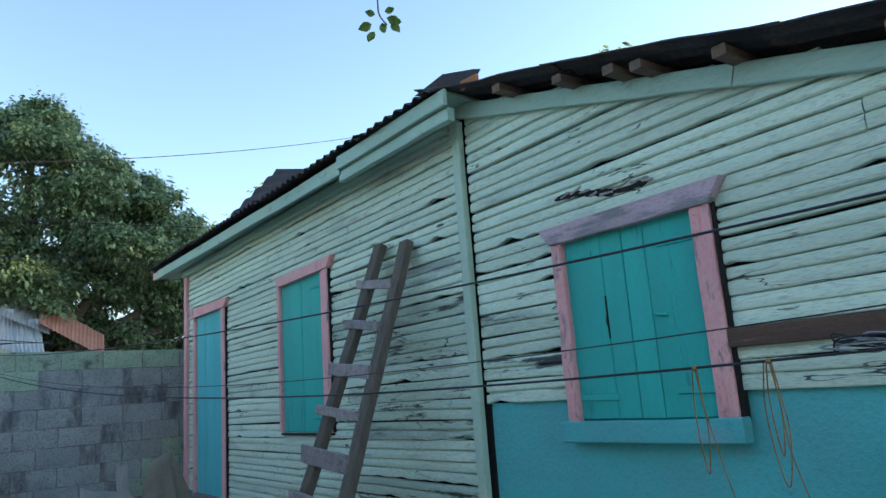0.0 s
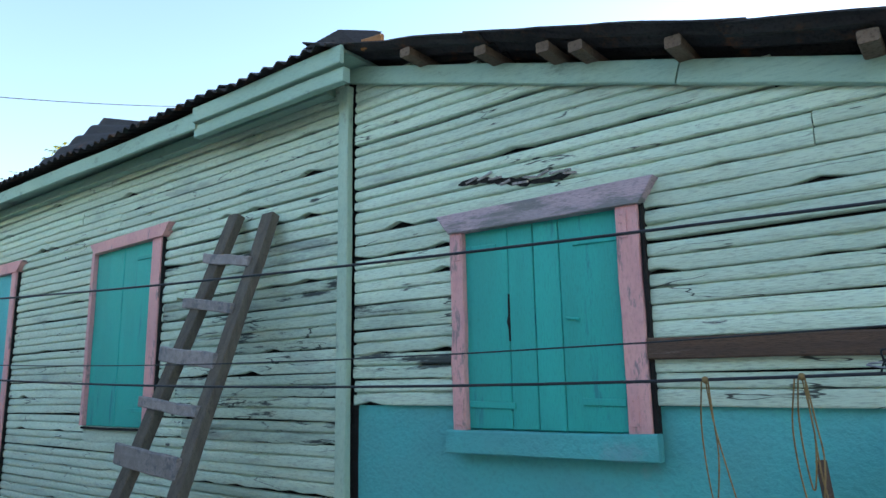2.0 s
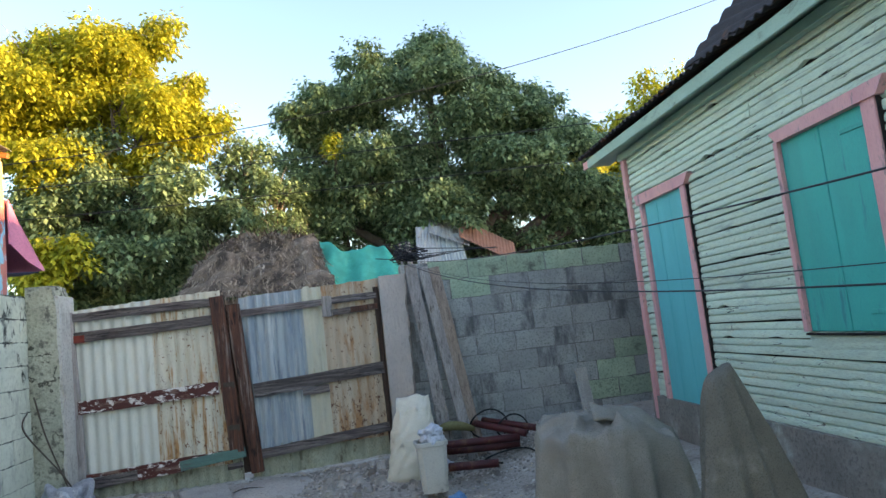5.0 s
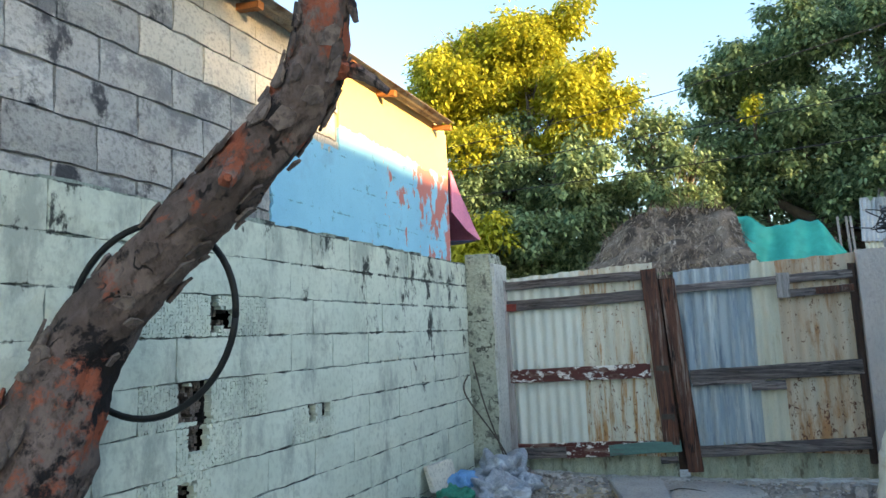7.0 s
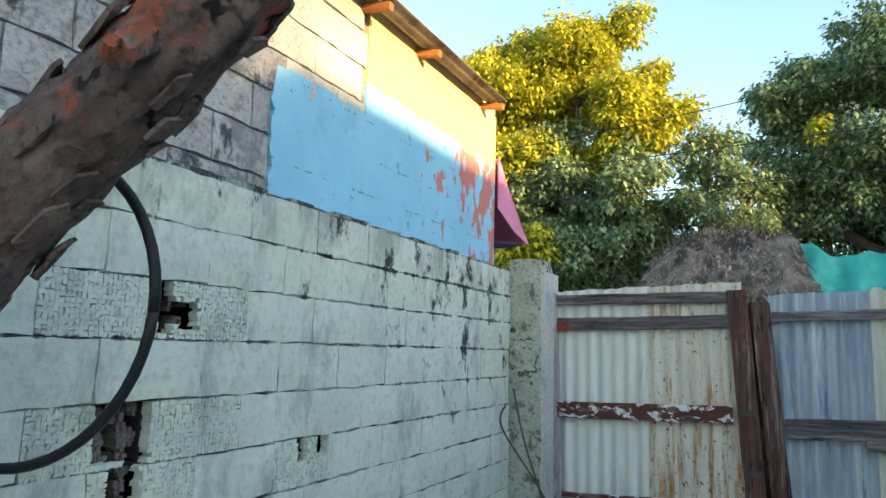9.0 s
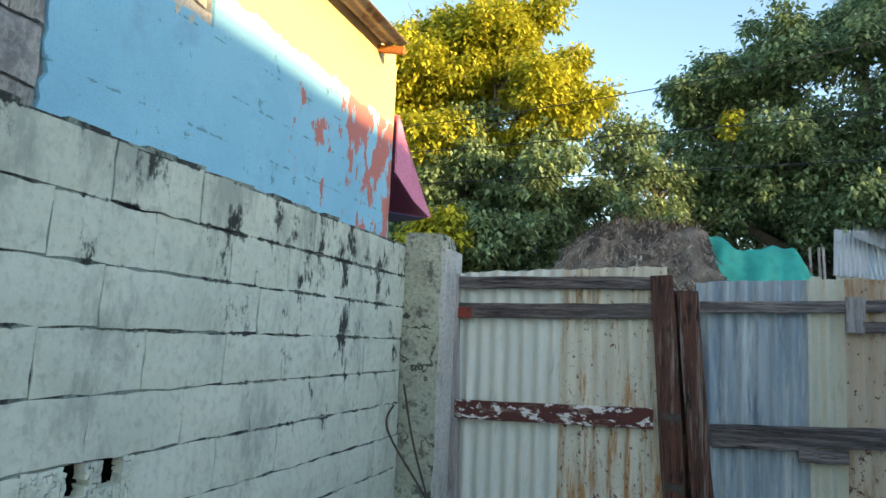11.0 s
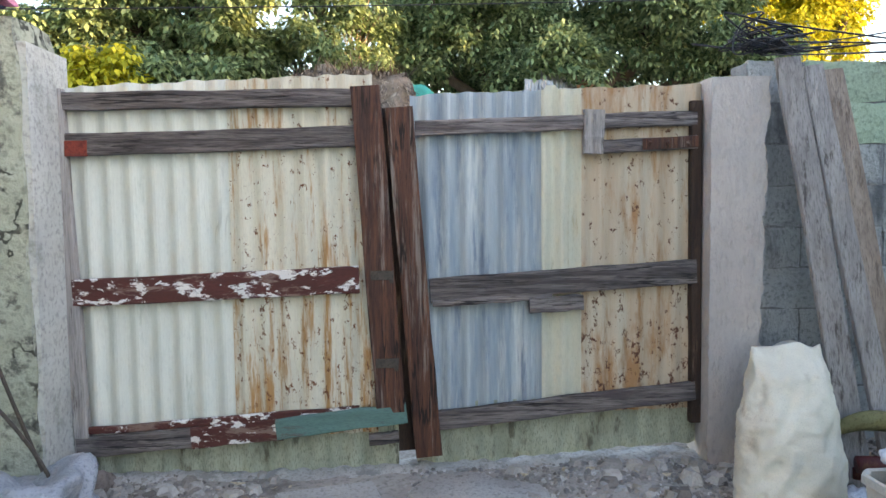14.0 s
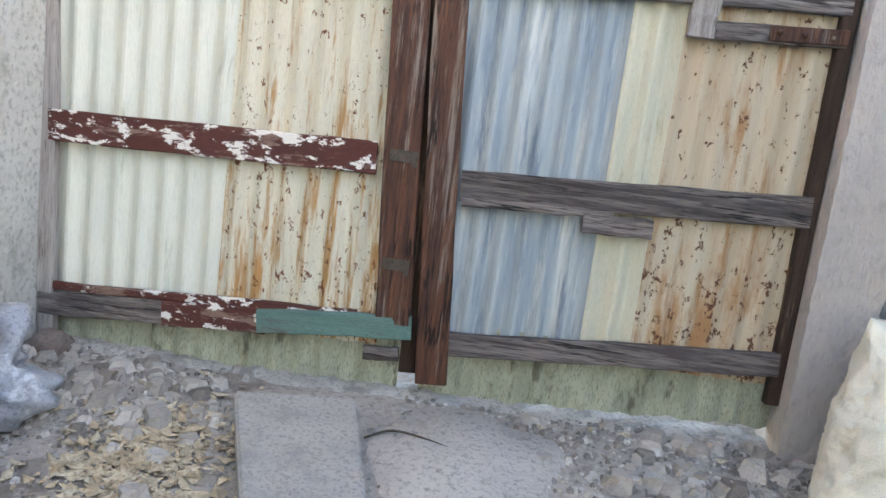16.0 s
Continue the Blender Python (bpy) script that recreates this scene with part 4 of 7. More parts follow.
# core behind the boards, near-black to stand for the shade in their gaps
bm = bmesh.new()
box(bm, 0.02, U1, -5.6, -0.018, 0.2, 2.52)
part("core", bm, M_HOLE, house, "near-black core, shade between the boards put in its colour", local=True)
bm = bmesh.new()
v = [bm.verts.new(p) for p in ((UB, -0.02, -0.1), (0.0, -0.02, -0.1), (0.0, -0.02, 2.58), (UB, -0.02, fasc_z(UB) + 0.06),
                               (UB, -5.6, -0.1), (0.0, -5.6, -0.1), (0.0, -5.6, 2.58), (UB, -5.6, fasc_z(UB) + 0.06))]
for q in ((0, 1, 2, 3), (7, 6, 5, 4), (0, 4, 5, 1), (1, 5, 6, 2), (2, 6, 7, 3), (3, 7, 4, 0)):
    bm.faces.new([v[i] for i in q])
part("lean_to_core", bm, M_HOLE, house, "near-black core, shade between the boards put in its colour", local=True)
bm = bmesh.new()
box(bm, 0.12, U1 + 0.05, -0.30, 0.05, 0.0, FLOOR, 0.004)
part("plinth", bm, M_PLINTH, house, "rough earth-stained cement plinth", local=True)
# plastered foot of the lean-to
bm = bmesh.new()
nu, nz = 60, 24
g = [[bm.verts.new((UB + (-0.05 - UB) * i / nu, -0.004 + 0.006 * noise.noise(Vector((i * 0.25, k * 0.3, 0))) - 0.004 * (k == nz), -0.1 + 1.285 * k / nz + (0.004 * noise.noise(Vector((i * 0.4, 0, 0))) if k == nz else 0)))
      for k in range(nz + 1)] for i in range(nu + 1)]
for i in range(nu):
    for k in range(nz):
        bm.faces.new((g[i][k], g[i + 1][k], g[i + 1][k + 1], g[i][k + 1]))
ret = bmesh.ops.extrude_face_region(bm, geom=bm.faces[:])
bmesh.ops.translate(bm, verts=[q for q in ret["geom"] if isinstance(q, bmesh.types.BMVert)], vec=(0, -0.03, 0))
part("plaster_foot", bm, M_STUCCO, house, "teal plastered foot wall with cracks", local=True)

siding = new("siding")
siding.parent = house
siding["label"] = "flaking mint clapboards"
EXPO = 0.098


def board(u0, u1, z, seed, h=EXPO, mt=None):
    """One drop-siding board with two beads, slightly bowed and chipped."""
    r = random.Random(seed)
    gap = r.choice((-0.004, -0.003, -0.001, 0.0, 0.002))
    lap = r.uniform(0.85, 1.15)
    # two rounded beads with a narrow groove between them
    prof = [(0.0, -0.012), (0.0, 0.014), (0.004, 0.0185 * lap), (0.022, 0.0195 * lap), (0.040, 0.0175 * lap), (0.0465, 0.013), (0.0478, 0.0), (0.0505, 0.0), (0.0518, 0.012),
            (0.058, 0.0165 * lap), (0.074, 0.0170 * lap), (h - 0.013, 0.013), (h - 0.0055 - gap, 0.008), (h - 0.005 - gap, -0.012)]
    n = max(3, int((u1 - u0) / 0.075))
    bm = bmesh.new()
    rings = []
    dz0, dz1 = r.uniform(-0.004, 0.004), r.uniform(-0.004, 0.004)
    for i in range(n + 1):
        k = i / n
        u = u0 + (u1 - u0) * k
        dz = dz0 + (dz1 - dz0) * k + 0.005 * noise.noise(Vector((u * 1.5, seed * 3.1, 0)))
        dy = 0.004 * noise.noise(Vector((u * 2.0, seed * 1.7, 5)))
        chip = max(0.0, noise.noise(Vector((u * 9, seed * 2.3, 9))) - 0.22) * 0.045
        chip2 = max(0.0, noise.noise(Vector((u * 9, seed * 2.3, 31))) - 0.22) * 0.035
        ring = []
        for q, (pz, py) in enumerate(prof):
            e = chip if q < 3 else (-chip2 if 4 < q < 7 else 0.0)
            ring.append(bm.verts.new((u, py + dy, z + pz + dz + e)))
        rings.append(ring)
    m = len(prof)
    for r0, r1 in zip(rings, rings[1:]):
        for q in range(m):
            bm.faces.new((r0[q], r0[(q + 1) % m], r1[(q + 1) % m], r1[q]))
    bm.faces.new(rings[0][::-1])
    bm.faces.new(rings[-1])
    part("board", bm, mt or M_SIDING, siding, local=True)


# the house: boards broken by the door and the small window
z, n = FLOOR, 0
while z < 2.50:
    segs = [(0.028, 3.33), (4.20, 4.36)] if z < 2.10 else [(0.028, 4.36)]
    if 1.00 < z + 0.05 < 2.09:
        segs = [(0.028, 1.50), (2.19, 3.38), (4.13, 4.36)]
    elif z < 2.10:
        segs = [(0.028, 3.38), (4.13, 4.36)]
    out = []
    for a, b in segs:
        if b - a > 2.4 and n % 3 != 1:
            c = a + (b - a) * (0.35 + 0.3 * ((n * 0.37) % 1))
            out += [(a, c - 0.0015), (c + 0.0015, b)]
        else:
            out.append((a, b))
    for a, b in out:
        cut = 1.15 + 0.35 * ((n * 0.61) % 1)
        if z < 1.85 and a < 0.2 and b > cut:
            board(a, cut - 0.0015, z, n * 7 + 3, mt=M_DIRTYSIDING if n % 4 else M_SIDING)
            board(cut + 0.0015, b, z, n * 7 + 5)
        else:
            board(a, b, z, n * 7 + int(a * 10))
    z += EXPO
    n += 1
# the lean-to: boards cut off under the sloping fascia
z, n = 1.185, 0
while z < 2.50:
    lim = UB if z - 0.01 < fasc_z(UB) else min(-0.05, (z - 0.01 - 2.551) / 0.294)
    left = -0.043
    segs = [(lim, left)]
    if z < 1.79:
        segs = [(lim, -1.235), (-0.575, left)]
    elif 1.70 < z < 1.95:
        segs = [(lim, -1.768), (-1.765, left)]
    for a, b in segs:
        if b - a > 0.03:
            board(a, b, z, 500 + n * 7 + int(-a * 10), mt=M_DIRTYSIDING if a > -0.6 and z < 1.5 and n % 2 else None)
    z += EXPO
    n += 1


def frame_part(name, parent, p0, p1, w, t, mt, label="", side=(0, 0, 1), n=6, j=0.002):
    bm = bmesh.new()
    beam(bm, p0, p1, w, t, side=side, n=n, j=j)
    return part(name, bm, mt, parent, label, local=True)


SX = (1, 0, 0)
frame_part("corner_post", house, (-0.002, 0.036, 0.30), (-0.002, 0.036, 2.53), 0.058, 0.035, M_TRIM, "mint wooden corner strip", SX, 10)
frame_part("end_board", house, (4.385, 0.03, 0.35), (4.385, 0.03, 2.54), 0.07, 0.035, M_PINK, "pink wooden corner board", SX, 8)


def opening(name, label):
    e = new(name)
    e.parent = house
    e["label"] = label
    return e


# big window
bw = opening("window", "closed teal plank shutters in a pink frame")
for i, (a, b) in enumerate(((-1.205, -0.987), (-0.984, -0.888), (-0.885, -0.787), (-0.784, -0.600))):
    bm = bmesh.new()
    box(bm, a, b, -0.012, 0.016, 1.108, 1.812, 0.0012)
    bmesh.ops.bevel(bm, geom=bm.edges[:], offset=0.003, segments=1, affect="EDGES")
    part("shutter_plank", bm, M_TEAL, bw, local=True)
for u0, u1, z in ((-0.615, -0.80, 1.19), (-1.05, -1.19, 1.20), (-0.615, -0.74, 1.735), (-1.04, -1.19, 1.705)):
    bm = bmesh.new()
    beam(bm, (u0, 0.020, z), (u1, 0.020, z - 0.004), 0.022, 0.006, n=3, j=0.001, bevel=0.002)
    part("strap_hinge", bm, M_TEAL, bw, "painted strap hinge", local=True)
frame_part("jamb", bw, (-0.582, 0.028, 1.10), (-0.582, 0.028, 1.80), 0.056, 0.03, M_PINK, "pink jamb", SX)
frame_part("jamb", bw, (-1.235, 0.028, 1.105), (-1.235, 0.028, 1.80), 0.072, 0.03, M_PINK, "pink jamb", SX)
bm = bmesh.new()
v = [bm.verts.new(p) for p in ((-0.556, 0.005, 1.797), (-1.282, 0.005, 1.788), (-1.335, 0.005, 1.868), (-0.500, 0.005, 1.870))]
bm.faces.new(v)
ret = bmesh.ops.extrude_face_region(bm, geom=bm.faces[:])
bmesh.ops.translate(bm, verts=[q for q in ret["geom"] if isinstance(q, bmesh.types.BMVert)], vec=(0, 0.05, 0))
bmesh.ops.bevel(bm, geom=bm.edges[:], offset=0.003, segments=1, affect="EDGES")
part("header", bm, M_HEADER, bw, "faded splintered pink header with a raked end", local=True)
# painted hinge plates on the jambs, a split in a plank and a wooden turn-button
for u, z in ((-0.590, 1.74), (-0.590, 1.165), (-1.222, 1.735), (-1.222, 1.175)):
    bm = bmesh.new()
    box(bm, u - 0.016, u + 0.016, 0.043, 0.049, z - 0.045, z + 0.045, 0.001)
    for dz in (-0.028, 0.0, 0.028):
        bmesh.ops.create_uvsphere(bm, u_segments=6, v_segments=4, radius=0.0045, matrix=Matrix.Translation((u, 0.049, z + dz)))
    part("hinge_plate", bm, M_PINK, bw, "pink-painted hinge plate", local=True)
# the split's inner shade is a near-black patch on the planks
bm = bmesh.new()
sp_ = [(-0.783, 1.40), (-0.782, 1.44), (-0.776, 1.465), (-0.782, 1.49), (-0.783, 1.56), (-0.788, 1.56), (-0.788, 1.40)]
bm.faces.new([bm.verts.new((u, 0.0185, z)) for u, z in sp_])
ret = bmesh.ops.extrude_face_region(bm, geom=bm.faces[:])
bmesh.ops.translate(bm, verts=[q for q in ret["geom"] if isinstance(q, bmesh.types.BMVert)], vec=(0, -0.012, 0))
part("split", bm, M_HOLE, bw, "split between two planks, its shade painted near-black", local=True)
bm = bmesh.new()
beam(bm, (-1.005, 0.021, 1.462), (-1.050, 0.021, 1.455), 0.010, 0.010, n=3, j=0.001, bevel=0.003)
part("turn_button", bm, M_TEAL, bw, "small painted turn-button", local=True)
frame_part("sill", bw, (-0.538, 0.038, 1.066), (-1.292, 0.038, 1.070), 0.076, 0.045, M_STUCCO, "teal sill board", n=6)
# small window
sw = opening("window", "closed teal plank shutter in a pink frame")
for a, b in ((1.50, 1.842), (1.846, 2.168)):
    bm = bmesh.new()
    box(bm, a, b, -0.012, 0.016, 1.058, 2.076, 0.0012)
    bmesh.ops.bevel(bm, geom=bm.edges[:], offset=0.003, segments=1, affect="EDGES")
    part("shutter_plank", bm, M_TEAL, sw, local=True)
for z in (1.15, 1.99):
    bm = bmesh.new()
    beam(bm, (1.53, 0.020, z), (1.69, 0.020, z), 0.022, 0.006, n=3, j=0.001, bevel=0.002)
    part("strap_hinge", bm, M_TEAL, sw, "painted strap hinge", local=True)
frame_part("jamb", sw, (1.462, 0.028, 1.06), (1.462, 0.028, 2.08), 0.09, 0.03, M_PINK, "pink jamb", SX)
frame_part("jamb", sw, (2.180, 0.028, 1.06), (2.180, 0.028, 2.08), 0.036, 0.03, M_PINK, "pink jamb", SX)
frame_part("sill", sw, (1.42, 0.024, 1.05), (2.19, 0.022, 1.046), 0.012, 0.03, M_HOLE, "dark sill strip", n=4)
bm = bmesh.new()
v = [bm.verts.new(p) for p in ((2.15, 0.005, 2.070), (1.385, 0.005, 2.076), (1.328, 0.005, 2.146), (2.205, 0.005, 2.132))]
bm.faces.new(v)
ret = bmesh.ops.extrude_face_region(bm, geom=bm.faces[:])
bmesh.ops.translate(bm, verts=[q for q in ret["geom"] if isinstance(q, bmesh.types.BMVert)], vec=(0, 0.05, 0))
part("header", bm, M_PINK, sw, "pink header with a raked end", local=True)
# door
dr = opening("door", "closed pale teal door in a pink frame")
for a, b in ((3.375, 3.63), (3.633, 3.87), (3.873, 4.10)):
    bm = bmesh.new()
    box(bm, a, b, -0.012, 0.016, 0.36, 2.095, 0.0012)
    bmesh.ops.bevel(bm, geom=bm.edges[:], offset=0.002, segments=1, affect="EDGES")
    part("door_plank", bm, M_DOOR, dr, local=True)
frame_part("jamb", dr, (3.345, 0.028, 0.40), (3.345, 0.028, 2.10), 0.075, 0.03, M_PINK, "pink jamb", SX)
frame_part("jamb", dr, (4.125, 0.028, 0.40), (4.125, 0.028, 2.10), 0.06, 0.03, M_PINK, "pink jamb", SX)
bm = bmesh.new()
v = [bm.verts.new(p) for p in ((4.18, 0.005, 2.098), (3.285, 0.005, 2.092), (3.205, 0.005, 2.165), (4.215, 0.005, 2.185))]
bm.faces.new(v)
ret = bmesh.ops.extrude_face_region(bm, geom=bm.faces[:])
bmesh.ops.translate(bm, verts=[q for q in ret["geom"] if isinstance(q, bmesh.types.BMVert)], vec=(0, 0.05, 0))
part("header", bm, M_PINK, dr, "pink header with a raked end", local=True)
# fascia, soffit, roof of the house
frame_part("fascia_board", house, (-0.16, 0.215, 2.572), (0.88, 0.215, 2.578), 0.078, 0.022, M_FASCIA, "green fascia board", n=6)
frame_part("fascia_board", house, (0.878, 0.20, 2.555), (4.80, 0.20, 2.622), 0.082, 0.022, M_FASCIA, "green fascia board", n=12)
frame_part("fascia_board", house, (-0.15, 0.180, 2.498), (0.90, 0.180, 2.505), 0.062, 0.04, M_FASCIA, "green lower eave board", n=6)
frame_part("fascia_tip", house, (4.80, 0.20, 2.618), (4.93, 0.20, 2.626), 0.07, 0.02, M_PINK, "red-painted eave tip", n=3)
frame_part("wall_plate", house, (0.08, 0.045, 2.545), (4.42, 0.045, 2.56), 0.06, 0.05, M_FASCIA, "", n=12)
bm = bmesh.new()
box(bm, -0.14, 4.86, -0.02, 0.19, 2.60, 2.615)
part("soffit", bm, M_FASCIA, house, "dark green soffit boards", local=True)
pitchA = radians(18.5)


def roof_sheet(name, u0, u1, y0, z0, length, ang, mt, label, pitch=0.085, depth=0.02, lift=0.0):
    """Sheet from its eave at out y0, height z0, rising inwards."""
    m = Matrix.Translation((0, y0, z0)) @ Matrix.Rotation(radians(90) - ang, 4, "X")
    bm = bmesh.new()
    corrugated(bm, u0, u1, 0, length, pitch, depth, 3, foot=lambda x: 0.015 * noise.noise(Vector((x * 4, lift, 0))), m=m, thick=0.003)
    return part(name, bm, mt, house, label, local=True)


for i in range(7):
    a = -0.12 + i * 0.72
    roof_sheet("roof_sheet", a, min(a + 0.76, 4.92), 0.26, 2.622 + 0.016 * a + 0.004 * (i % 2), 3.45, pitchA, M_DARKROOF, "dark rusted corrugated zinc sheet", lift=i)
bm = bmesh.new()
cloth(bm, lambda s, t: (2.06 + (0.80 - 0.12 * t) * s, 0.12 - 0.35 * t, 2.70 + 0.06 * s + t * (0.25 + 0.15 * s) + 0.014 * math.sin(t * 26)), 10, 40, 0.02)
part("roof_sheet", bm, M_DARKROOF, house, "lifted dark zinc sheet", local=True)
bm = bmesh.new()
corrugated(bm, -4.92, 0.12, -3.2, 0.0, 0.085, 0.02, 3, m=Matrix.Translation((0, -2.95, 3.715)) @ Matrix.Rotation(math.pi, 4, "Z") @ Matrix.Rotation(radians(90) - pitchA, 4, "X"))
part("roof_sheet", bm, M_DARKROOF, house, "rear slope of zinc", local=True)
for u in (0.03, 4.36):
    bm = bmesh.new()
    v = [bm.verts.new(p) for p in ((u, -0.03, 2.5), (u, -5.58, 2.5), (u, -2.95, 3.62))]
    bm.faces.new(v)
    ret = bmesh.ops.extrude_face_region(bm, geom=bm.faces[:])
    bmesh.ops.translate(bm, verts=[q for q in ret["geom"] if isinstance(q, bmesh.types.BMVert)], vec=(0.03, 0, 0))
    part("gable", bm, M_SIDING, house, "", local=True)
# bent sheet standing at the roof's end
bm = bmesh.new()
v = [bm.verts.new(p) for p in ((-0.10, 0.24, 2.63), (-0.17, 0.10, 2.64), (-0.15, 0.02, 2.76), (-0.06, 0.14, 2.745), (0.06, 0.23, 2.66))]
bm.faces.new(v)
ret = bmesh.ops.extrude_face_region(bm, geom=bm.faces[:])
bmesh.ops.translate(bm, verts=[q for q in ret["geom"] if isinstance(q, bmesh.types.BMVert)], vec=(-0.02, -0.03, 0))
part("bent_sheet", bm, M_DARKROOF, house, "bent dark zinc end", local=True)
bm = bmesh.new()
beam(bm, (-0.22, 0.16, 2.61), (-0.33, 0.16, 2.60), 0.045, 0.02, n=2)
part("batten_end", bm, M_ORANGEWOOD, house, "red-brown batten end", local=True)
# lean-to: sloping fascia, purlins, roof
for a, b in ((-0.02, -1.43), (-1.435, UB)):
    frame_part("fascia_board", house, (a, 0.036, fasc_z(a) + 0.040), (b, 0.036, fasc_z(b) + 0.040), 0.076, 0.026, M_FASCIA, "sloping green fascia board", n=8)
for u in (-0.45, -0.80, -1.04, -1.16, -1.46, -1.93, -2.5):
    bm = bmesh.new()
    zz = fasc_z(u)
    beam(bm, (u, 0.165, zz + 0.088), (u, -0.6, zz + 0.098), 0.034, 0.048, side=(0, 0, 1), n=3)
    part("purlin", bm, M_RAWWOOD, house, "sawn purlin end", local=True)
ang = math.atan(0.267)
for i in range(4):
    a = 0.10 - i * 0.85
    b = max(a - 0.92, UB - 0.15)
    bm = bmesh.new()
    # waves run down the slope: the rim seen from the yard is the sheet's long side
    P = lambda u, y: (u, y, fasc_z(u) + 0.124 + 0.006 * (i % 2) + 0.010 * math.sin(y / 0.085 * 2 * math.pi) + 0.018 * noise.noise(Vector((u * 2.2, y * 1.2, i * 1.0))))
    cloth(bm, lambda s, t: P(a + (b - a) * s, 0.20 + 0.03 * noise.noise(Vector((s * 3, i, 0))) - 1.1 * t), 12, 52, 0.006)
    part("roof_sheet", bm, M_DARKROOF, house, "dark sagging zinc sheet", local=True)
bm = bmesh.new()
cloth(bm, lambda s, t: (0.1 + (UB - 0.2) * s, -0.75 - 4.9 * t, fasc_z(0.1 + (UB - 0.2) * s) + 0.140), 8, 8, 0.01)
part("roof_sheet", bm, M_DARKROOF, house, "", local=True)
# rotten cavity in a board above the window, its depth painted near-black
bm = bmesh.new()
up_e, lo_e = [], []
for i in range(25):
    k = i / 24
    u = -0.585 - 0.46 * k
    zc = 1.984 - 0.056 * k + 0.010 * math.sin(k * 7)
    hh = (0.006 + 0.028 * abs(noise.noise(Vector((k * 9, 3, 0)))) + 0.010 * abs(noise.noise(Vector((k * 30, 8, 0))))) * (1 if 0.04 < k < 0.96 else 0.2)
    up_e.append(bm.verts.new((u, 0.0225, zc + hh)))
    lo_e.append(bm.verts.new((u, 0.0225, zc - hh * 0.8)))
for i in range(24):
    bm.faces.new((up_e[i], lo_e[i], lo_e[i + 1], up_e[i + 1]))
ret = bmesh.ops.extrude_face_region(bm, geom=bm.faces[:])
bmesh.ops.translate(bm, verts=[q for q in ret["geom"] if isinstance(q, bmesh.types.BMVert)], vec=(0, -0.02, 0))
part("rot_cavity", bm, M_HOLE, house, "rotten gap in a board, its shade painted near-black", local=True)
# shadow lines beside the window and door frames, painted as near-black strips
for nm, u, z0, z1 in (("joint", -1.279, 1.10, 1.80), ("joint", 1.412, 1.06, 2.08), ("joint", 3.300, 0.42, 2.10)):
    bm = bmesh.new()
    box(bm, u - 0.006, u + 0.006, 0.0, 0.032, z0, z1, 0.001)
    part(nm, bm, M_HOLE, house, "near-black strip painted for the shadow line beside a frame", local=True)
bm = bmesh.new()
box(bm, 1.50, 2.19, -0.01, 0.014, 0.966, 1.055, 0.001)
part("under_sill_board", bm, M_SIDING, house, local=True)
# split board above the window: a ragged dark gap with splinters
bm = bmesh.new()
for i in range(9):
    bm = bmesh.new()
    u = -0.62 - 0.05 * i
    zc = 1.984 - 0.006 * i + 0.010 * math.sin(i * 1.3)
    beam(bm, (u, 0.022, zc + rng.uniform(-0.012, 0.014)), (u - rng.uniform(0.04, 0.09), 0.026, zc + rng.uniform(-0.012, 0.014)), 0.008, 0.006, n=2, bevel=0.001)
    part("splinter", bm, M_GREYWOOD, house, "splinter of a rotten grey board", local=True)
# brown plank nailed beside the window
frame_part("nailed_plank", house, (-1.275, 0.034, 1.352), (-2.3, 0.034, 1.335), 0.062, 0.026, M_BROWN, "bare brown plank nailed to the boards", n=6)
# shaded gap at the foot of the corner post, painted as a near-black strip
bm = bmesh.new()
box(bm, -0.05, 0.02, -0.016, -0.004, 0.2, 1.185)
part("gap_board", bm, M_HOLE, house, "near-black strip painted for the shaded gap beside the plaster", local=True)

# ---------------------------------------------------------------- ladder
def hw(u, out, z):
    return HOUSE @ Vector((u, out, z))


ladder = thing("ladder", hw(0.65, 0.6, 0.3), "homemade wooden ladder with plank rungs leaning on the house", "ladder")
LT = (Vector((0.715, 0.055, 2.07)), Vector((0.460, 0.055, 2.035)))
LB = (Vector((0.89, 0.68, 0.27)), Vector((0.43, 0.68, 0.27)))
for a, b in zip(LT, LB):
    bm = bmesh.new()
    beam(bm, hw(*b), hw(*a), 0.078, 0.045, side=HOUSE.to_3x3() @ Vector((1, 0, 0)), n=8)
    part("rail", bm, M_LADDER, ladder, "dark wooden ladder rail")
for zr, w, over in ((1.848, 0.046, 0.05), (1.632, 0.046, 0.06), (1.402, 0.066, 0.07), (1.196, 0.046, 0.07), (0.982, 0.088, 0.08), (0.785, 0.06, 0.08), (0.52, 0.05, 0.06)):
    k = (zr - 0.27) / (2.07 - 0.27)
    a, b = LB[0].lerp(LT[0], k), LB[1].lerp(LT[1], k)
    d = (a - b).normalized()
    bm = bmesh.new()
    beam(bm, hw(*(a + d * (over + 0.02) + Vector((0, 0.033, 0.008)))), hw(*(b + d * 0.01 + Vector((0, 0.033, -0.012)))), w, 0.022, n=5)
    part("rung", bm, M_RUNG, ladder, "grey plank rung")

# ---------------------------------------------------------------- clothes lines, cords and sticks
def wire(name, pts, r, label, mt=None, category="wire"):
    bm = bmesh.new()
    c = sum((Vector(p) for p in pts), Vector()) / len(pts)
    tube(bm, [Vector(p) - c for p in pts], r, 5)
    ob = part(name, bm, mt or M_WIRE, None, local=True, smooth=True)
    ob.location = c
    return tagged(ob, label, category)


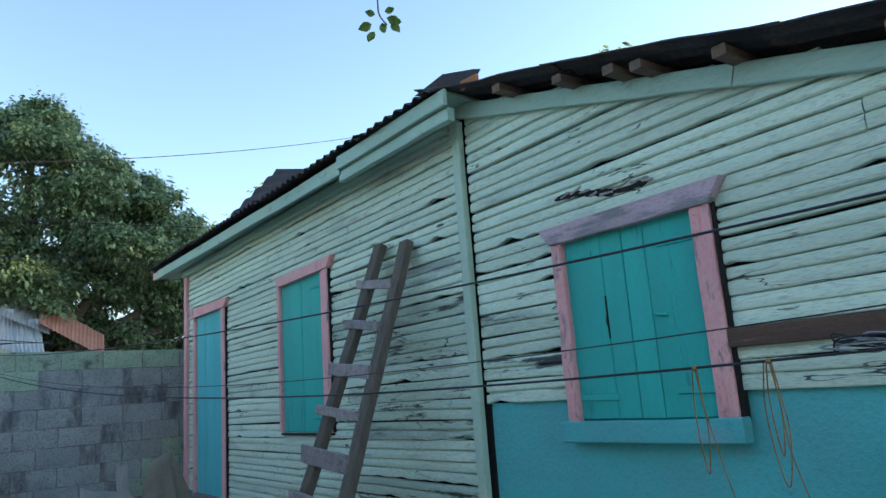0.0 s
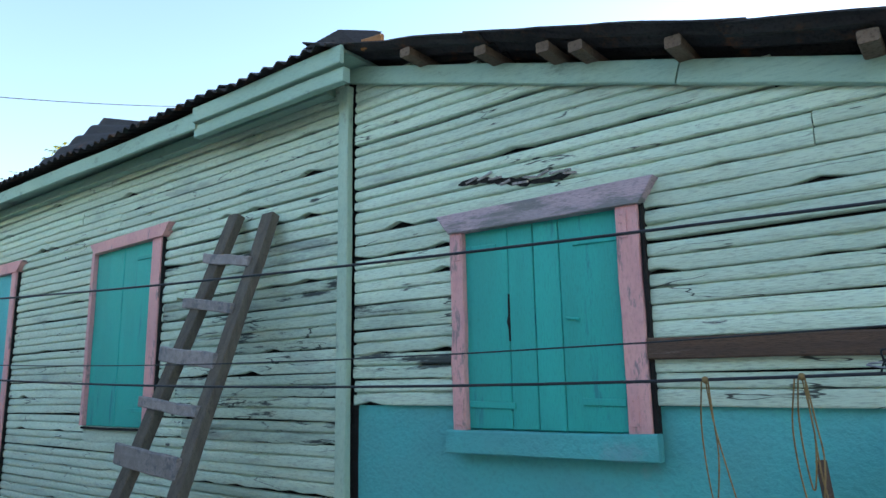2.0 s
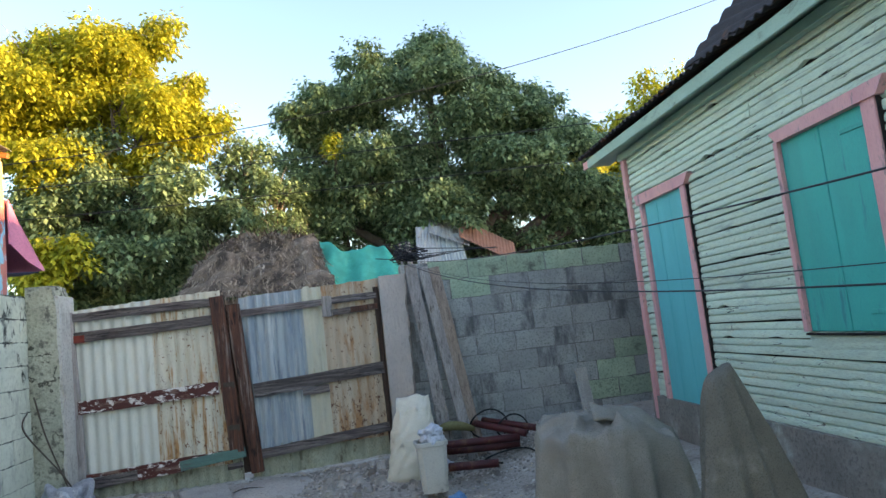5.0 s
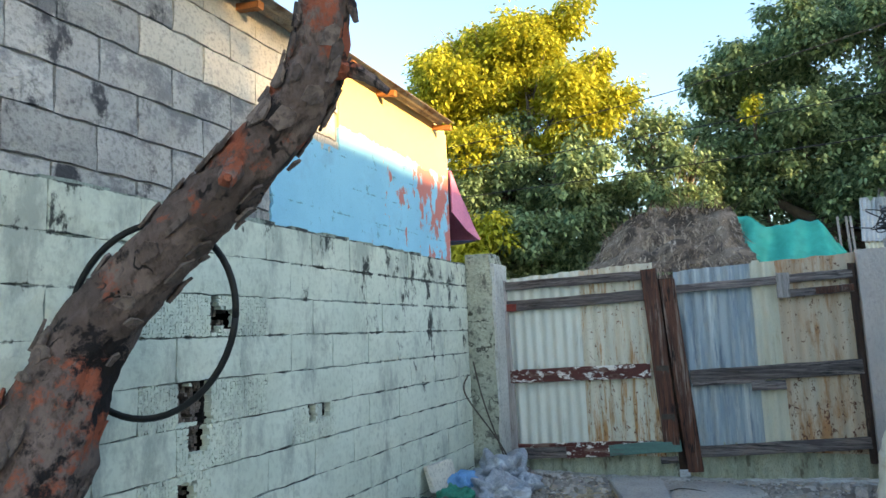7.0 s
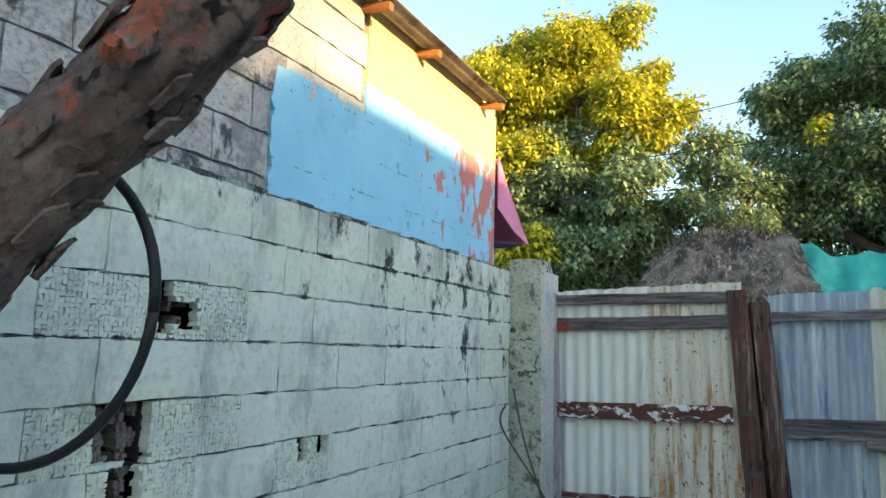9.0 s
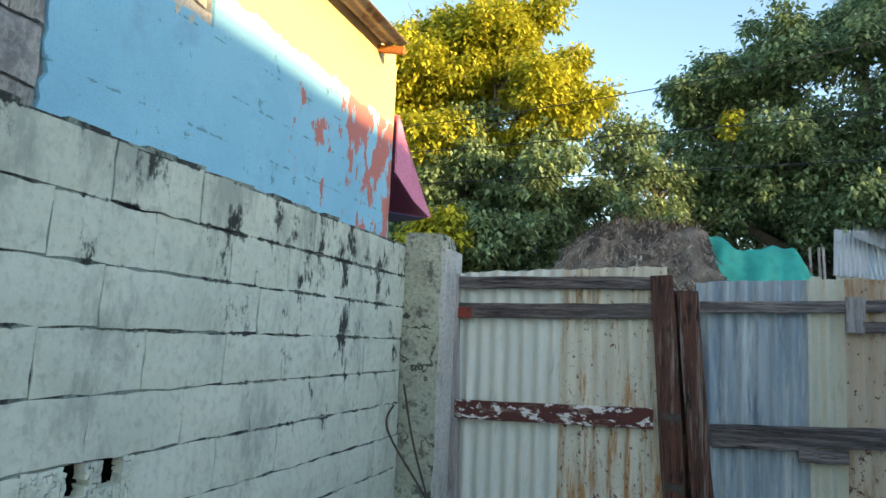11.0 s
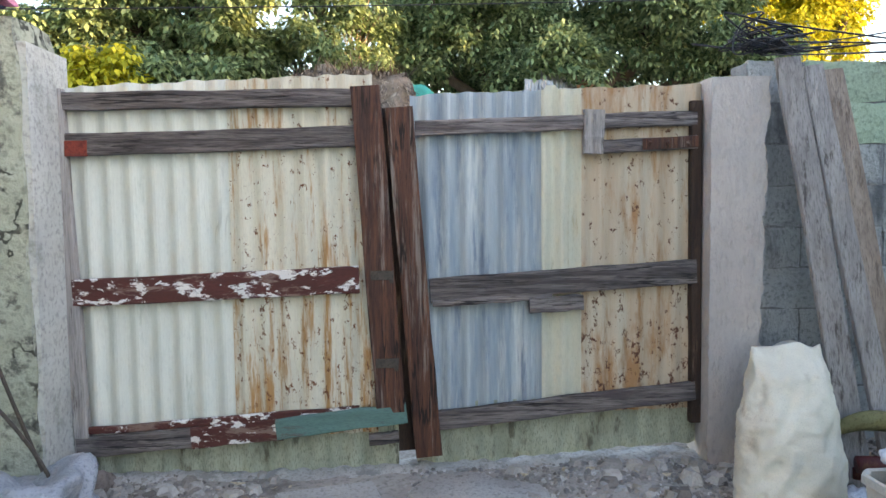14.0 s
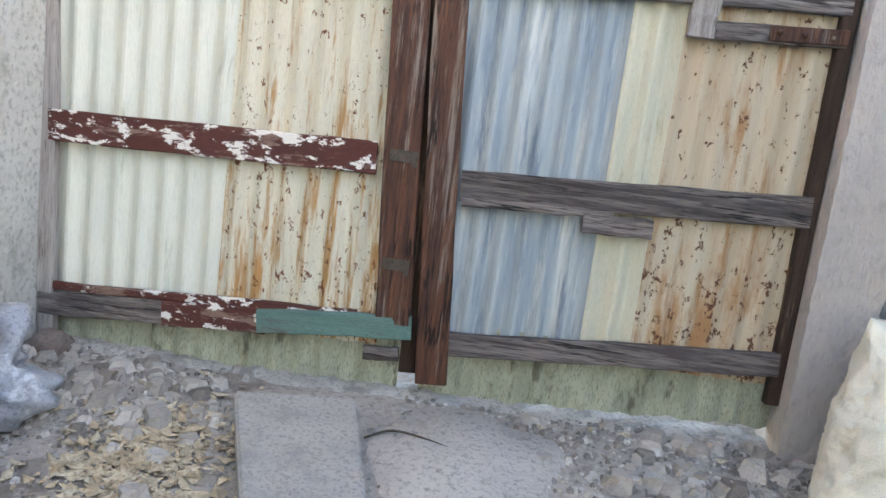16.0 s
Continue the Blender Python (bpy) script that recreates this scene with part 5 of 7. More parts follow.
ANCHOR = Vector((3.24, -0.06, 1.935))
END_A, END_C = hw(-2.6, 0.853, 1.50), hw(-2.6, 0.72, 1.286)
wire("clothes_line", arc(ANCHOR + Vector((0, 0, 0.02)), END_A, 0.15), 0.0028, "dark wire clothes line strung along the house", category="line")
line_c = arc(ANCHOR, END_C, 0.247, 400)
wire("clothes_line", line_c[::10], 0.003, "thick dark clothes line hung with cords", category="line")
wire("clothes_line", arc(ANCHOR + Vector((0.03, 0, 0.0)), hw(-2.6, 0.75, 1.36), 0.25), 0.0016, "thin slack wire beside a clothes line", category="line")


def on_line(y):
    k = min(range(len(line_c) - 1), key=lambda i: abs(line_c[i].y - y))
    return line_c[k]


for n, (uu, loops) in enumerate(((-1.70, ((0.012, -0.19, 0.03),)), (-1.825, ((0.010, -0.16, 0.04), (0.020, -0.21, -0.01))))):
    base = on_line(hw(uu, 0.86, 0).y)
    du = HOUSE.to_3x3() @ Vector((-1, 0, 0))
    cord = thing("hanging_cord", base, "knotted ochre cord hanging from a clothes line", "cord", group="hanging cords")
    for a, dz, b in loops:
        keys = [base + du * (-a * 0.5), base + du * (-a) + Vector((0, 0, dz * 0.35)), base + du * (-a * 0.8) + Vector((0, 0, dz * 0.7)), base + du * (-a * 0.2) + Vector((0, 0, dz)),
                base + du * (a * 0.3) + Vector((0, 0, dz * 0.98)), base + du * a * 0.9 + Vector((0, 0, dz * 0.6)), base + du * (a * 0.6) + Vector((0, 0, dz * 0.3)), base + du * 0.004]
        bm = bmesh.new()
        tube(bm, smooth_line(keys, 5), 0.0014, 5)
        part("loop", bm, M_ROPE, cord, smooth=True)
    bm = bmesh.new()
    keys = [base, base + du * 0.008 + Vector((0, 0, -0.07)), base + du * (0.016 + b * 0.3) + Vector((0, 0, -0.15)), base + du * (0.030 + b * 0.3) + Vector((0, 0, -0.21)), base + du * (0.050 + b * 0.3) + Vector((0, 0, -0.28))]
    tube(bm, smooth_line(keys, 5), 0.0013, 5)
    part("tail", bm, M_ROPE, cord, smooth=True)
    bm = bmesh.new()
    bmesh.ops.create_uvsphere(bm, u_segments=8, v_segments=6, radius=0.006, matrix=Matrix.Translation(base))
    part("knot", bm, M_ROPE, cord)
# tangled tie wire on the line
kb = on_line(hw(-2.03, 0.85, 0).y) + Vector((0, 0, 0.012))
tie = thing("tie_wire", kb, "tangle of grey and black tie wire", "wire")
for n in range(5):
    r = random.Random(n)
    keys = [kb + Vector((r.uniform(-0.012, 0.012), r.uniform(-0.11, 0.11), r.uniform(-0.018, 0.022))) for _ in range(7)]
    bm = bmesh.new()
    tube(bm, smooth_line(keys, 5), 0.0018, 5)
    part("strand", bm, M_STEELWIRE if n % 2 else M_WIRE, tie, smooth=True)
for u, z, lean, rr in ((-1.70, 1.06, -0.05, 0.014), (-1.86, 1.115, 0.02, 0.019)):
    bm = bmesh.new()
    p1, p0 = Vector(hw(u, 0.06, z)), Vector(hw(u + lean * 1.2 - 0.06, 0.30, 0.2))
    tube(bm, [p0.lerp(p1, i / 8) - p0 for i in range(9)], [rr * (1.1 - 0.02 * i) for i in range(9)], 8, 0.08)
    ob = part("wooden_stick", bm, M_BROWN, None, local=True, smooth=True)
    ob.location = p0
    tagged(ob, "rough brown stick leaning on the teal plaster", "stick", "leaning sticks")

# ---------------------------------------------------------------- leaning tree trunk and hose
trunk = thing("leaning_tree", (0.05, -4.62, 0), "leaning dead tree trunk with flaking red-brown bark", "tree")
keys = [(0.04, -4.60, -0.1), (0.06, -4.54, 0.35), (0.11, -4.46, 0.80), (0.19, -4.40, 1.10), (0.30, -4.33, 1.38), (0.52, -4.27, 1.62), (0.78, -4.23, 1.84), (0.97, -4.20, 2.02), (1.07, -4.20, 2.18), (1.12, -4.22, 2.40), (1.10, -4.26, 2.75)]
line = smooth_line(keys, 14)
NL = len(line)


def trunk_r(k):
    return (0.175 * (1 - k) + 0.055 * k) * (1 + 0.10 * math.sin(k * 9))


bm = bmesh.new()
nn = 44


def bark(q, k):
    """Relative radius: swellings, furrows between bark plates."""
    a_ = q * 2 * math.pi / nn
    ca, sa = math.cos(a_), math.sin(a_)
    d = noise.voronoi(Vector((ca * 1.5, sa * 1.5, k * 15 + 0.5 * ca)))[0]
    crack = max(0.0, 1 - (d[1] - d[0]) / 0.16)
    return 1 + 0.20 * noise.noise(Vector((ca * 2, sa * 2, k * 9))) + 0.09 * noise.noise(Vector((ca * 6, sa * 6, k * 26))) + 0.05 * noise.noise(Vector((ca * 14, sa * 14, k * 70))) - 0.13 * crack


rings = []
for i, p in enumerate(line):
    a = (line[min(i + 1, NL - 1)] - line[max(i - 1, 0)]).normalized()
    s = a.cross(Vector((0, 1, 0.2))).normalized()
    c = a.cross(s)
    k = i / (NL - 1)
    rings.append([bm.verts.new(p + (s * math.cos(q * 2 * math.pi / nn) + c * math.sin(q * 2 * math.pi / nn)) * trunk_r(k) * bark(q, k))
                  for q in range(nn)])
for r0, r1 in zip(rings, rings[1:]):
    for q in range(nn):
        bm.faces.new((r0[q], r0[(q + 1) % nn], r1[(q + 1) % nn], r1[q]))
bm.faces.new(rings[-1])
part("trunk", bm, M_BARK, trunk, smooth=True)
# flaking plates of bark
r = random.Random(3)
for n in range(120):
    i = r.randrange(8, NL - 3)
    p = line[i]
    a = (line[i + 1] - line[i - 1]).normalized()
    s = a.cross(Vector((0, 1, 0.2))).normalized()
    c = a.cross(s)
    th = r.uniform(0, 2 * math.pi)
    nrm = s * math.cos(th) + c * math.sin(th)
    tan = a.cross(nrm)
    R = trunk_r(i / (NL - 1)) * 1.04
    w, h = r.uniform(0.010, 0.032), r.uniform(0.015, 0.055)
    bm = bmesh.new()
    o = p + nrm * R
    out = [(-w, -h, 0.006), (w * 0.3, -h * 1.1, 0.003), (w, -h * 0.3, 0.0), (w * 0.8, h * 0.7, 0.008), (0, h, 0.010), (-w * 0.9, h * 0.5, 0.006)]
    top = [bm.verts.new(o + tan * (x * r.uniform(0.8, 1.2)) + a * (y * r.uniform(0.8, 1.2)) + nrm * (z + 0.004)) for x, y, z in out]
    bot = [bm.verts.new(v.co - nrm * 0.009) for v in top]
    bm.faces.new(top)
    bm.faces.new(bot[::-1])
    for q in range(6):
        bm.faces.new((top[q], bot[q], bot[(q + 1) % 6], top[(q + 1) % 6]))
    part("bark_plate", bm, M_BARKPLATE if n % 5 else M_BARK, trunk)
for pts, r0 in (([(1.07, -4.2, 2.14), (1.17, -4.18, 2.14), (1.23, -4.17, 2.11), (1.29, -4.15, 2.06)], 0.035), ([(1.09, -4.22, 2.45), (1.16, -4.2, 2.42), (1.20, -4.2, 2.33), (1.21, -4.19, 2.28)], 0.03),
                ([(0.84, -4.3, 1.86), (0.86, -4.36, 1.80), (0.90, -4.40, 1.80)], 0.035)):
    bm = bmesh.new()
    sl = smooth_line(pts, 4)
    tube(bm, sl, [r0 * (1 - 0.75 * i / len(sl)) for i in range(len(sl))], 8, 0.15)
    part("branch_stub", bm, M_BARK, trunk, "broken branch stub")
bm = bmesh.new()
hc, hr, hz = Vector((0.325, -4.12, 1.42)), 0.29, 0.335
ring = [hc + Vector((math.cos(a) * hr + 0.05 * math.sin(a), 0.09 * math.cos(a * 1) - 0.02 * math.sin(a), math.sin(a) * hz)) for a in [i * 2 * math.pi / 48 for i in range(49)]]
tube(bm, [p - hc for p in ring], 0.012, 8)
ob = part("hose_loop", bm, M_BLACK, None, local=True, smooth=True)
ob.location = hc
tagged(ob, "loop of black rubber hose hung on the leaning trunk", "hose")

# ---------------------------------------------------------------- things by the gate
def sack_shape(u, v):
    """A full woven sack: broad foot, narrower flat-closed mouth, slanting creases."""
    a = u * 2 * math.pi
    ca, sa = math.cos(a), math.sin(a)
    w = 0.215 - 0.075 * v + 0.016 * math.sin(v * math.pi)
    d = 0.095 + 0.05 * math.sin(min(1.0, v * 1.08) * math.pi)
    mouth = max(0.0, (v - 0.86) / 0.14)
    d = d * (1 - mouth) + 0.020 * mouth
    foot = max(0.0, 1 - v / 0.07)
    cx = math.copysign(abs(ca) ** 0.75, ca)
    ridge = lambda p, q: 0.3 - abs(noise.noise(p)) * q
    wr = 0.012 * noise.noise(Vector((ca * 1.6, sa * 1.6, v * 4))) + 0.015 * ridge(Vector((ca * 1.5 + v * 2.5, sa * 1.5, v * 7 - ca * 3)), 1.7) + 0.008 * ridge(Vector((ca * 5 - v * 4, sa * 5, v * 22 + ca * 5)), 1.5)
    wr *= (1 - 0.7 * mouth)
    x, y = cx * (w + wr - 0.02 * foot), sa * (d + wr) * (1 - 0.35 * foot)
    z = 0.675 * v + mouth * (0.018 * math.sin(ca * 5 + 1) + 0.010 * ca)
    return x, y, z


sack = thing("woven_sack", (3.09, -0.50, 0.06), "full cream woven plastic sack standing against a post", "sack")
bm = bmesh.new()
nu, nv = 96, 84
g = []
for k in range(nv + 1):
    row = []
    for i in range(nu):
        x, y, z = sack_shape(i / nu, k / nv)
        row.append(bm.verts.new((3.085 + x + 0.105 * z, -0.60 + y + 0.27 * z, 0.045 + z)))
    g.append(row)
for k in range(nv):
    for i in range(nu):
        bm.faces.new((g[k][i], g[k][(i + 1) % nu], g[k + 1][(i + 1) % nu], g[k + 1][i]))
bm.faces.new(g[0][::-1])
bm.faces.new(g[-1])
part("body", bm, M_SACK, sack, smooth=True)
for sx in (-1, 1):
    bm = bmesh.new()
    cx = 3.085 + sx * 0.17
    cloth(bm, lambda u, v: (cx + sx * 0.115 * u, -0.63 + 0.025 * math.sin(v * 3) + 0.02 * (v - 0.5) * (1 - u), 0.05 + 0.13 * v * (1 - u) ** 1.3 + 0.008 * math.sin(u * 7)), 6, 6, 0.006)
    part("ear", bm, M_SACK, sack, "gathered corner of the sack", smooth=True)

bucket = thing("plastic_bucket", (3.20, -1.08, 0.03), "dusty white square plastic bucket on the dirt", "bucket")
bm = bmesh.new()
rr = []
for z, w in ((0.02, 0.095), (0.20, 0.105), (0.372, 0.115), (0.372, 0.108), (0.08, 0.093)):
    pts = []
    for i in range(20):
        a = i * 2 * math.pi / 20
        c, s = math.cos(a), math.sin(a)
        k = w / max(abs(c), abs(s)) * (0.9 if abs(abs(c) - abs(s)) < 0.2 else 1.0)
        pts.append(bm.verts.new((3.20 + c * k, -1.08 + s * k, 0.03 + z)))
    rr.append(pts)
for r0, r1 in zip(rr, rr[1:]):
    for i in range(20):
        bm.faces.new((r0[i], r0[(i + 1) % 20], r1[(i + 1) % 20], r1[i]))
bm.faces.new(rr[0][::-1])
bm.faces.new(rr[-1])
part("body", bm, M_BUCKET, bucket)
bm = bmesh.new()
loops = []
for z, w in ((0.366, 0.117), (0.372, 0.126), (0.398, 0.126), (0.404, 0.120), (0.398, 0.109), (0.366, 0.109)):
    pts = []
    for i in range(20):
        a = i * 2 * math.pi / 20
        c, q = math.cos(a), math.sin(a)
        k = w / max(abs(c), abs(q)) * (0.9 if abs(abs(c) - abs(q)) < 0.2 else 1.0)
        pts.append(bm.verts.new((3.20 + c * k, -1.08 + q * k, 0.03 + z)))
    loops.append(pts)
for r0, r1 in zip(loops, loops[1:] + loops[:1]):
    for i in range(20):
        bm.faces.new((r0[i], r0[(i + 1) % 20], r1[(i + 1) % 20], r1[i]))
part("rim", bm, M_BUCKET, bucket, "thick rolled rim")


def bag(name, c, r, seed, mt, label, sub=4, rough=0.5):
    bm = bmesh.new()
    lump(bm, (0, 0, 0), r, seed, sub, rough, 0.8)
    ob = part(name, bm, mt, None, local=True, smooth=True)
    ob.location = c
    return tagged(ob, label, "bag")


bag("plastic_bag", (3.21, -1.08, 0.465), (0.10, 0.10, 0.075), 3, M_BAG, "crumpled white plastic bag in a bucket's mouth")
bag("plastic_bag", (3.33, -0.62, 0.14), (0.085, 0.08, 0.06), 8, M_BAG, "crumpled white plastic bag on the gravel")

bag("plastic_bag", (3.33, -1.40, 0.045), (0.06, 0.05, 0.035), 31, M_BLUEBAG, "small crumpled blue plastic bag on the dirt", 3)

# leaning boards
for n, (b0, t0, w, lb) in enumerate((((3.43, -0.50, 0.22), (3.285, -0.175, 1.90), 0.108, ""), ((3.63, -0.44, 0.20), (3.405, -0.15, 1.87), 0.094, ""), ((3.71, -0.41, 0.22), (3.51, -0.13, 1.86), 0.100, ""))):
    bm = bmesh.new()
    o = Vector(b0)
    beam(bm, (0, 0, -0.08), Vector(t0) - o, w, 0.028, side=(1, 0, 0), n=8, j=0.003)
    ob = part("wooden_board", bm, M_GREYWOOD if n < 2 else M_TANWOOD, None, local=True)
    ob.location = o
    tagged(ob, "long grey weathered board leaning on a block wall", "board", "leaning boards")
bm = bmesh.new()
beam(bm, (0, 0, -0.1), (-0.03, 0.05, 0.50), 0.11, 0.03, side=(1, 0, 0), n=5)
ob = part("short_board", bm, mat("whitewashed_board", (0.50, 0.49, 0.46), (0.40, 0.39, 0.37), 5, 0.85, 0.5, stretch=(4, 4, 0.6)), None, local=True)
ob.location = (4.80, -0.30, 0.27)
tagged(ob, "short whitewashed board standing by a block wall", "board")

# scrap pipes, hose, slab
for n, (p0, p1, rr_) in enumerate((((3.34, -0.60, 0.30), (4.00, -0.72, 0.30), 0.033), ((3.40, -0.48, 0.22), (4.02, -0.62, 0.22), 0.03), ((3.36, -0.80, 0.15), (3.76, -0.90, 0.15), 0.035), ((3.66, -0.35, 0.42), (4.05, -0.75, 0.33), 0.032), ((3.78, -0.30, 0.42), (4.15, -0.72, 0.36), 0.03))):
    bm = bmesh.new()
    o = Vector(p0)
    tube(bm, [o.lerp(Vector(p1), i / 4) - o for i in range(5)], rr_, 10)
    ob = part("scrap_pipe", bm, M_MAROON, None, local=True, smooth=True)
    ob.location = o
    tagged(ob, "maroon-painted scrap metal pipe in a heap", "pipe", "scrap pipes")
bm = bmesh.new()
tube(bm, smooth_line([(3.3, -0.5, 0.40), (3.42, -0.52, 0.44), (3.56, -0.5, 0.42), (3.66, -0.46, 0.38)], 6), [0.02 + 0.02 * math.sin(i * math.pi / 18) for i in range(19)], 8)
tagged(part("palm_stalk", bm, mat("olive_stalk", (0.22, 0.20, 0.09), (0.16, 0.14, 0.06), 6), None, smooth=True), "curved olive-brown palm stalk on the scrap heap", "stalk")
for n, (c, r_) in enumerate(((Vector((3.80, -0.45, 0.40)), 0.17), (Vector((4.0, -0.5, 0.36)), 0.14), (Vector((3.9, -0.75, 0.16)), 0.22))):
    bm = bmesh.new()
    tube(bm, [Vector((math.cos(a) * r_, 0.05 * math.sin(2 * a), math.sin(a) * r_ * (0.75 if n < 2 else 0.25))) for a in [i * 5.2 / 26 - 0.8 for i in range(27)]], 0.008, 6)
    ob = part("cable_loop", bm, M_BLACK, None, local=True, smooth=True)
    ob.location = c
    tagged(ob, "loop of black cable on the scrap heap", "cable", "cable loops")
bm = bmesh.new()
v = [(1.125, -0.335, 0.182), (1.51, -0.24, 0.178), (1.66, -0.80, 0.108), (1.36, -0.91, 0.108)]
top = [bm.verts.new(p) for p in v]
low = [bm.verts.new((x, y, z - 0.055)) for x, y, z in v]
bm.faces.new(top)
bm.faces.new(low[::-1])
for i in range(4):
    bm.faces.new((top[i], low[i], low[(i + 1) % 4], top[(i + 1) % 4]))
bmesh.ops.bevel(bm, geom=bm.edges[:], offset=0.008, segments=2, affect="EDGES")
tagged(part("concrete_slab", bm, M_SLAB, None), "tilted grey concrete slab serving as a gate ramp", "slab")
bm = bmesh.new()
n = 40
rim = [bm.verts.new((0, 0, 0)) for _ in range(n)]
inner = [bm.verts.new((0, 0, 0)) for _ in range(n)]
for i in range(n):
    a = i * 2 * math.pi / n
    k = 1 + 0.22 * noise.noise(Vector((math.cos(a) * 1.6, math.sin(a) * 1.6, 2))) + 0.07 * noise.noise(Vector((math.cos(a) * 6, math.sin(a) * 6, 5)))
    for vv, q, up in ((rim, 1.0, -0.012), (inner, 0.93, 0.020)):
        x, y = 1.90 + 0.31 * k * q * math.cos(a), -0.43 + 0.30 * k * q * math.sin(a)
        vv[i].co = (x, y, ground_z(x, y) + up)
mid = bm.verts.new((1.90, -0.43, ground_z(1.9, -0.43) + 0.026))
for i in range(n):
    bm.faces.new((rim[i], rim[(i + 1) % n], inner[(i + 1) % n], inner[i]))
    bm.faces.new((inner[i], inner[(i + 1) % n], mid))
tagged(part("cement_patch", bm, mat("pale_cement", (0.52, 0.485, 0.445), (0.44, 0.41, 0.38), 4, 0.9, 0.8, fine=60, speck=0.6), None, smooth=True), "worn pale cement patch before the gate", "paving", kind="structure")

# canvas heap and draped canvas
def heap(u, v):
    """A stiff canvas over a boxy pile: a near-flat top, pleats falling to the ground on all sides."""
    ang = (u - 0.5) * 2 * math.pi
    ca, sa = math.cos(ang), math.sin(ang)
    sq = 1 / max(abs(ca), abs(sa)) ** 0.55
    top = min(1.0, v / 0.52)
    fall = max(0.0, (v - 0.52) / 0.48)
    pleat = 0.15 * (0.5 - abs(math.sin(ang * 2.5 + 0.9 + 0.5 * v))) + 0.09 * (0.5 - abs(math.sin(ang * 6 + 2.1))) + 0.05 * noise.noise(Vector((ca * 3, sa * 3, v * 2)))
    crease = max(-0.15, 0.3 - abs(noise.noise(Vector((ca * v * 3.2 + 1, sa * v * 3.2, 2)))) * 1.8)
    fine = max(-0.2, 0.3 - abs(noise.noise(Vector((ca * v * 7 + 4, sa * v * 7, 6)))) * 1.6)
    rr_ = (top * 0.80 + 0.20 * fall + pleat * (0.15 * top ** 4 + fall ** 0.7) * 2.6) * sq
    x = 3.80 + 0.40 * rr_ * ca
    y = -3.33 + 0.44 * rr_ * sa
    high = 0.80 - 0.20 * max(0.0, ca * top) * top - 0.05 * max(0.0, sa * top)
    z = high + 0.13 * crease * (1 - 0.5 * fall) * min(1, v * 2.5) + 0.05 * fine * min(1, v * 4) - 0.80 * fall ** 0.85 - 0.06 * top ** 6
    return x, y, max(z, ground_z(x, y) + 0.012 + 0.02 * max(0.0, fine))


def closed_sheet(bm, fn, nu, nv, thick):
    """A sheet that closes round its centre, with a small crown cap and a doubled skin."""
    out = [[Vector(fn(i / nu, k / nv)) for i in range(nu)] for k in range(1, nv + 1)]
    c = sum(out[0], Vector()) / nu
    for off, flip in ((0.0, False), (thick, True)):
        cen = bm.verts.new(c - Vector((0, 0, off)))
        rings_ = [[bm.verts.new(p - Vector((0, 0, off)) - (p - c).normalized() * off) for p in row] for row in out]
        for i in range(nu):
            bm.faces.new((cen, rings_[0][i], rings_[0][(i + 1) % nu]))
        for r0, r1 in zip(rings_, rings_[1:]):
            for i in range(nu):
                bm.faces.new((r0[i], r1[i], r1[(i + 1) % nu], r0[(i + 1) % nu]))


canvas_pile = thing("canvas_cover", (3.80, -3.33, 0.0), "stiff beige-grey canvas thrown over a boxy pile", "canvas")
bm = bmesh.new()
closed_sheet(bm, heap, 168, 48, 0.010)
part("cover", bm, M_HEAPCANVAS, canvas_pile, smooth=True)
# a loose flap folded over the top
bm = bmesh.new()
cloth(bm, lambda u, v: (3.66 + 0.44 * u + 0.05 * v, -3.62 + 0.20 * v + 0.10 * u, 0.870 - 0.17 * u ** 1.6 - 0.05 * (1 - v) ** 2 * (1 + u) + 0.015 * math.sin(u * 9 + v * 3) + 0.012 * noise.noise(Vector((u * 6, v * 4, 1)))), 30, 12, 0.008)
part("flap", bm, M_HEAPCANVAS, canvas_pile, "folded-back flap of canvas", smooth=True)


def draped(u, v):
    a = u * 2 * math.pi
    k = v ** 0.7
    fold = 1 + 0.85 * (0.5 - abs(math.sin(a * 1.5 + 0.4 + 0.6 * v))) * min(1, v * 1.6) + 0.45 * (0.5 - abs(math.sin(a * 4 + 2 - 1.5 * v))) * v ** 0.6 + 0.05 * noise.noise(Vector((math.cos(a) * 3, math.sin(a) * 3, v * 6)))
    R = 0.030 + 0.215 * k
    lean = 1 - v
    return (3.86 + math.cos(a) * R * fold - 0.05 * lean, -4.44 + math.sin(a) * R * fold * 0.85, 1.075 - 1.02 * v + 0.03 * math.cos(a) * lean + 0.008 * math.sin(a * 3) * v)


canvas_peak = thing("draped_canvas", (3.86, -4.44, 0.0), "grey-green canvas draped to a peak over a post", "canvas")
bm = bmesh.new()
closed_sheet(bm, draped, 108, 40, 0.008)
part("cloth", bm, M_CANVAS, canvas_peak, smooth=True)
bm = bmesh.new()
tube(bm, [Vector((3.82, -4.44, z)) for z in (-0.1, 0.4, 1.03)], 0.022, 8, 0.05)
part("post", bm, M_GREYWOOD, canvas_peak, "rough wooden post under the canvas")

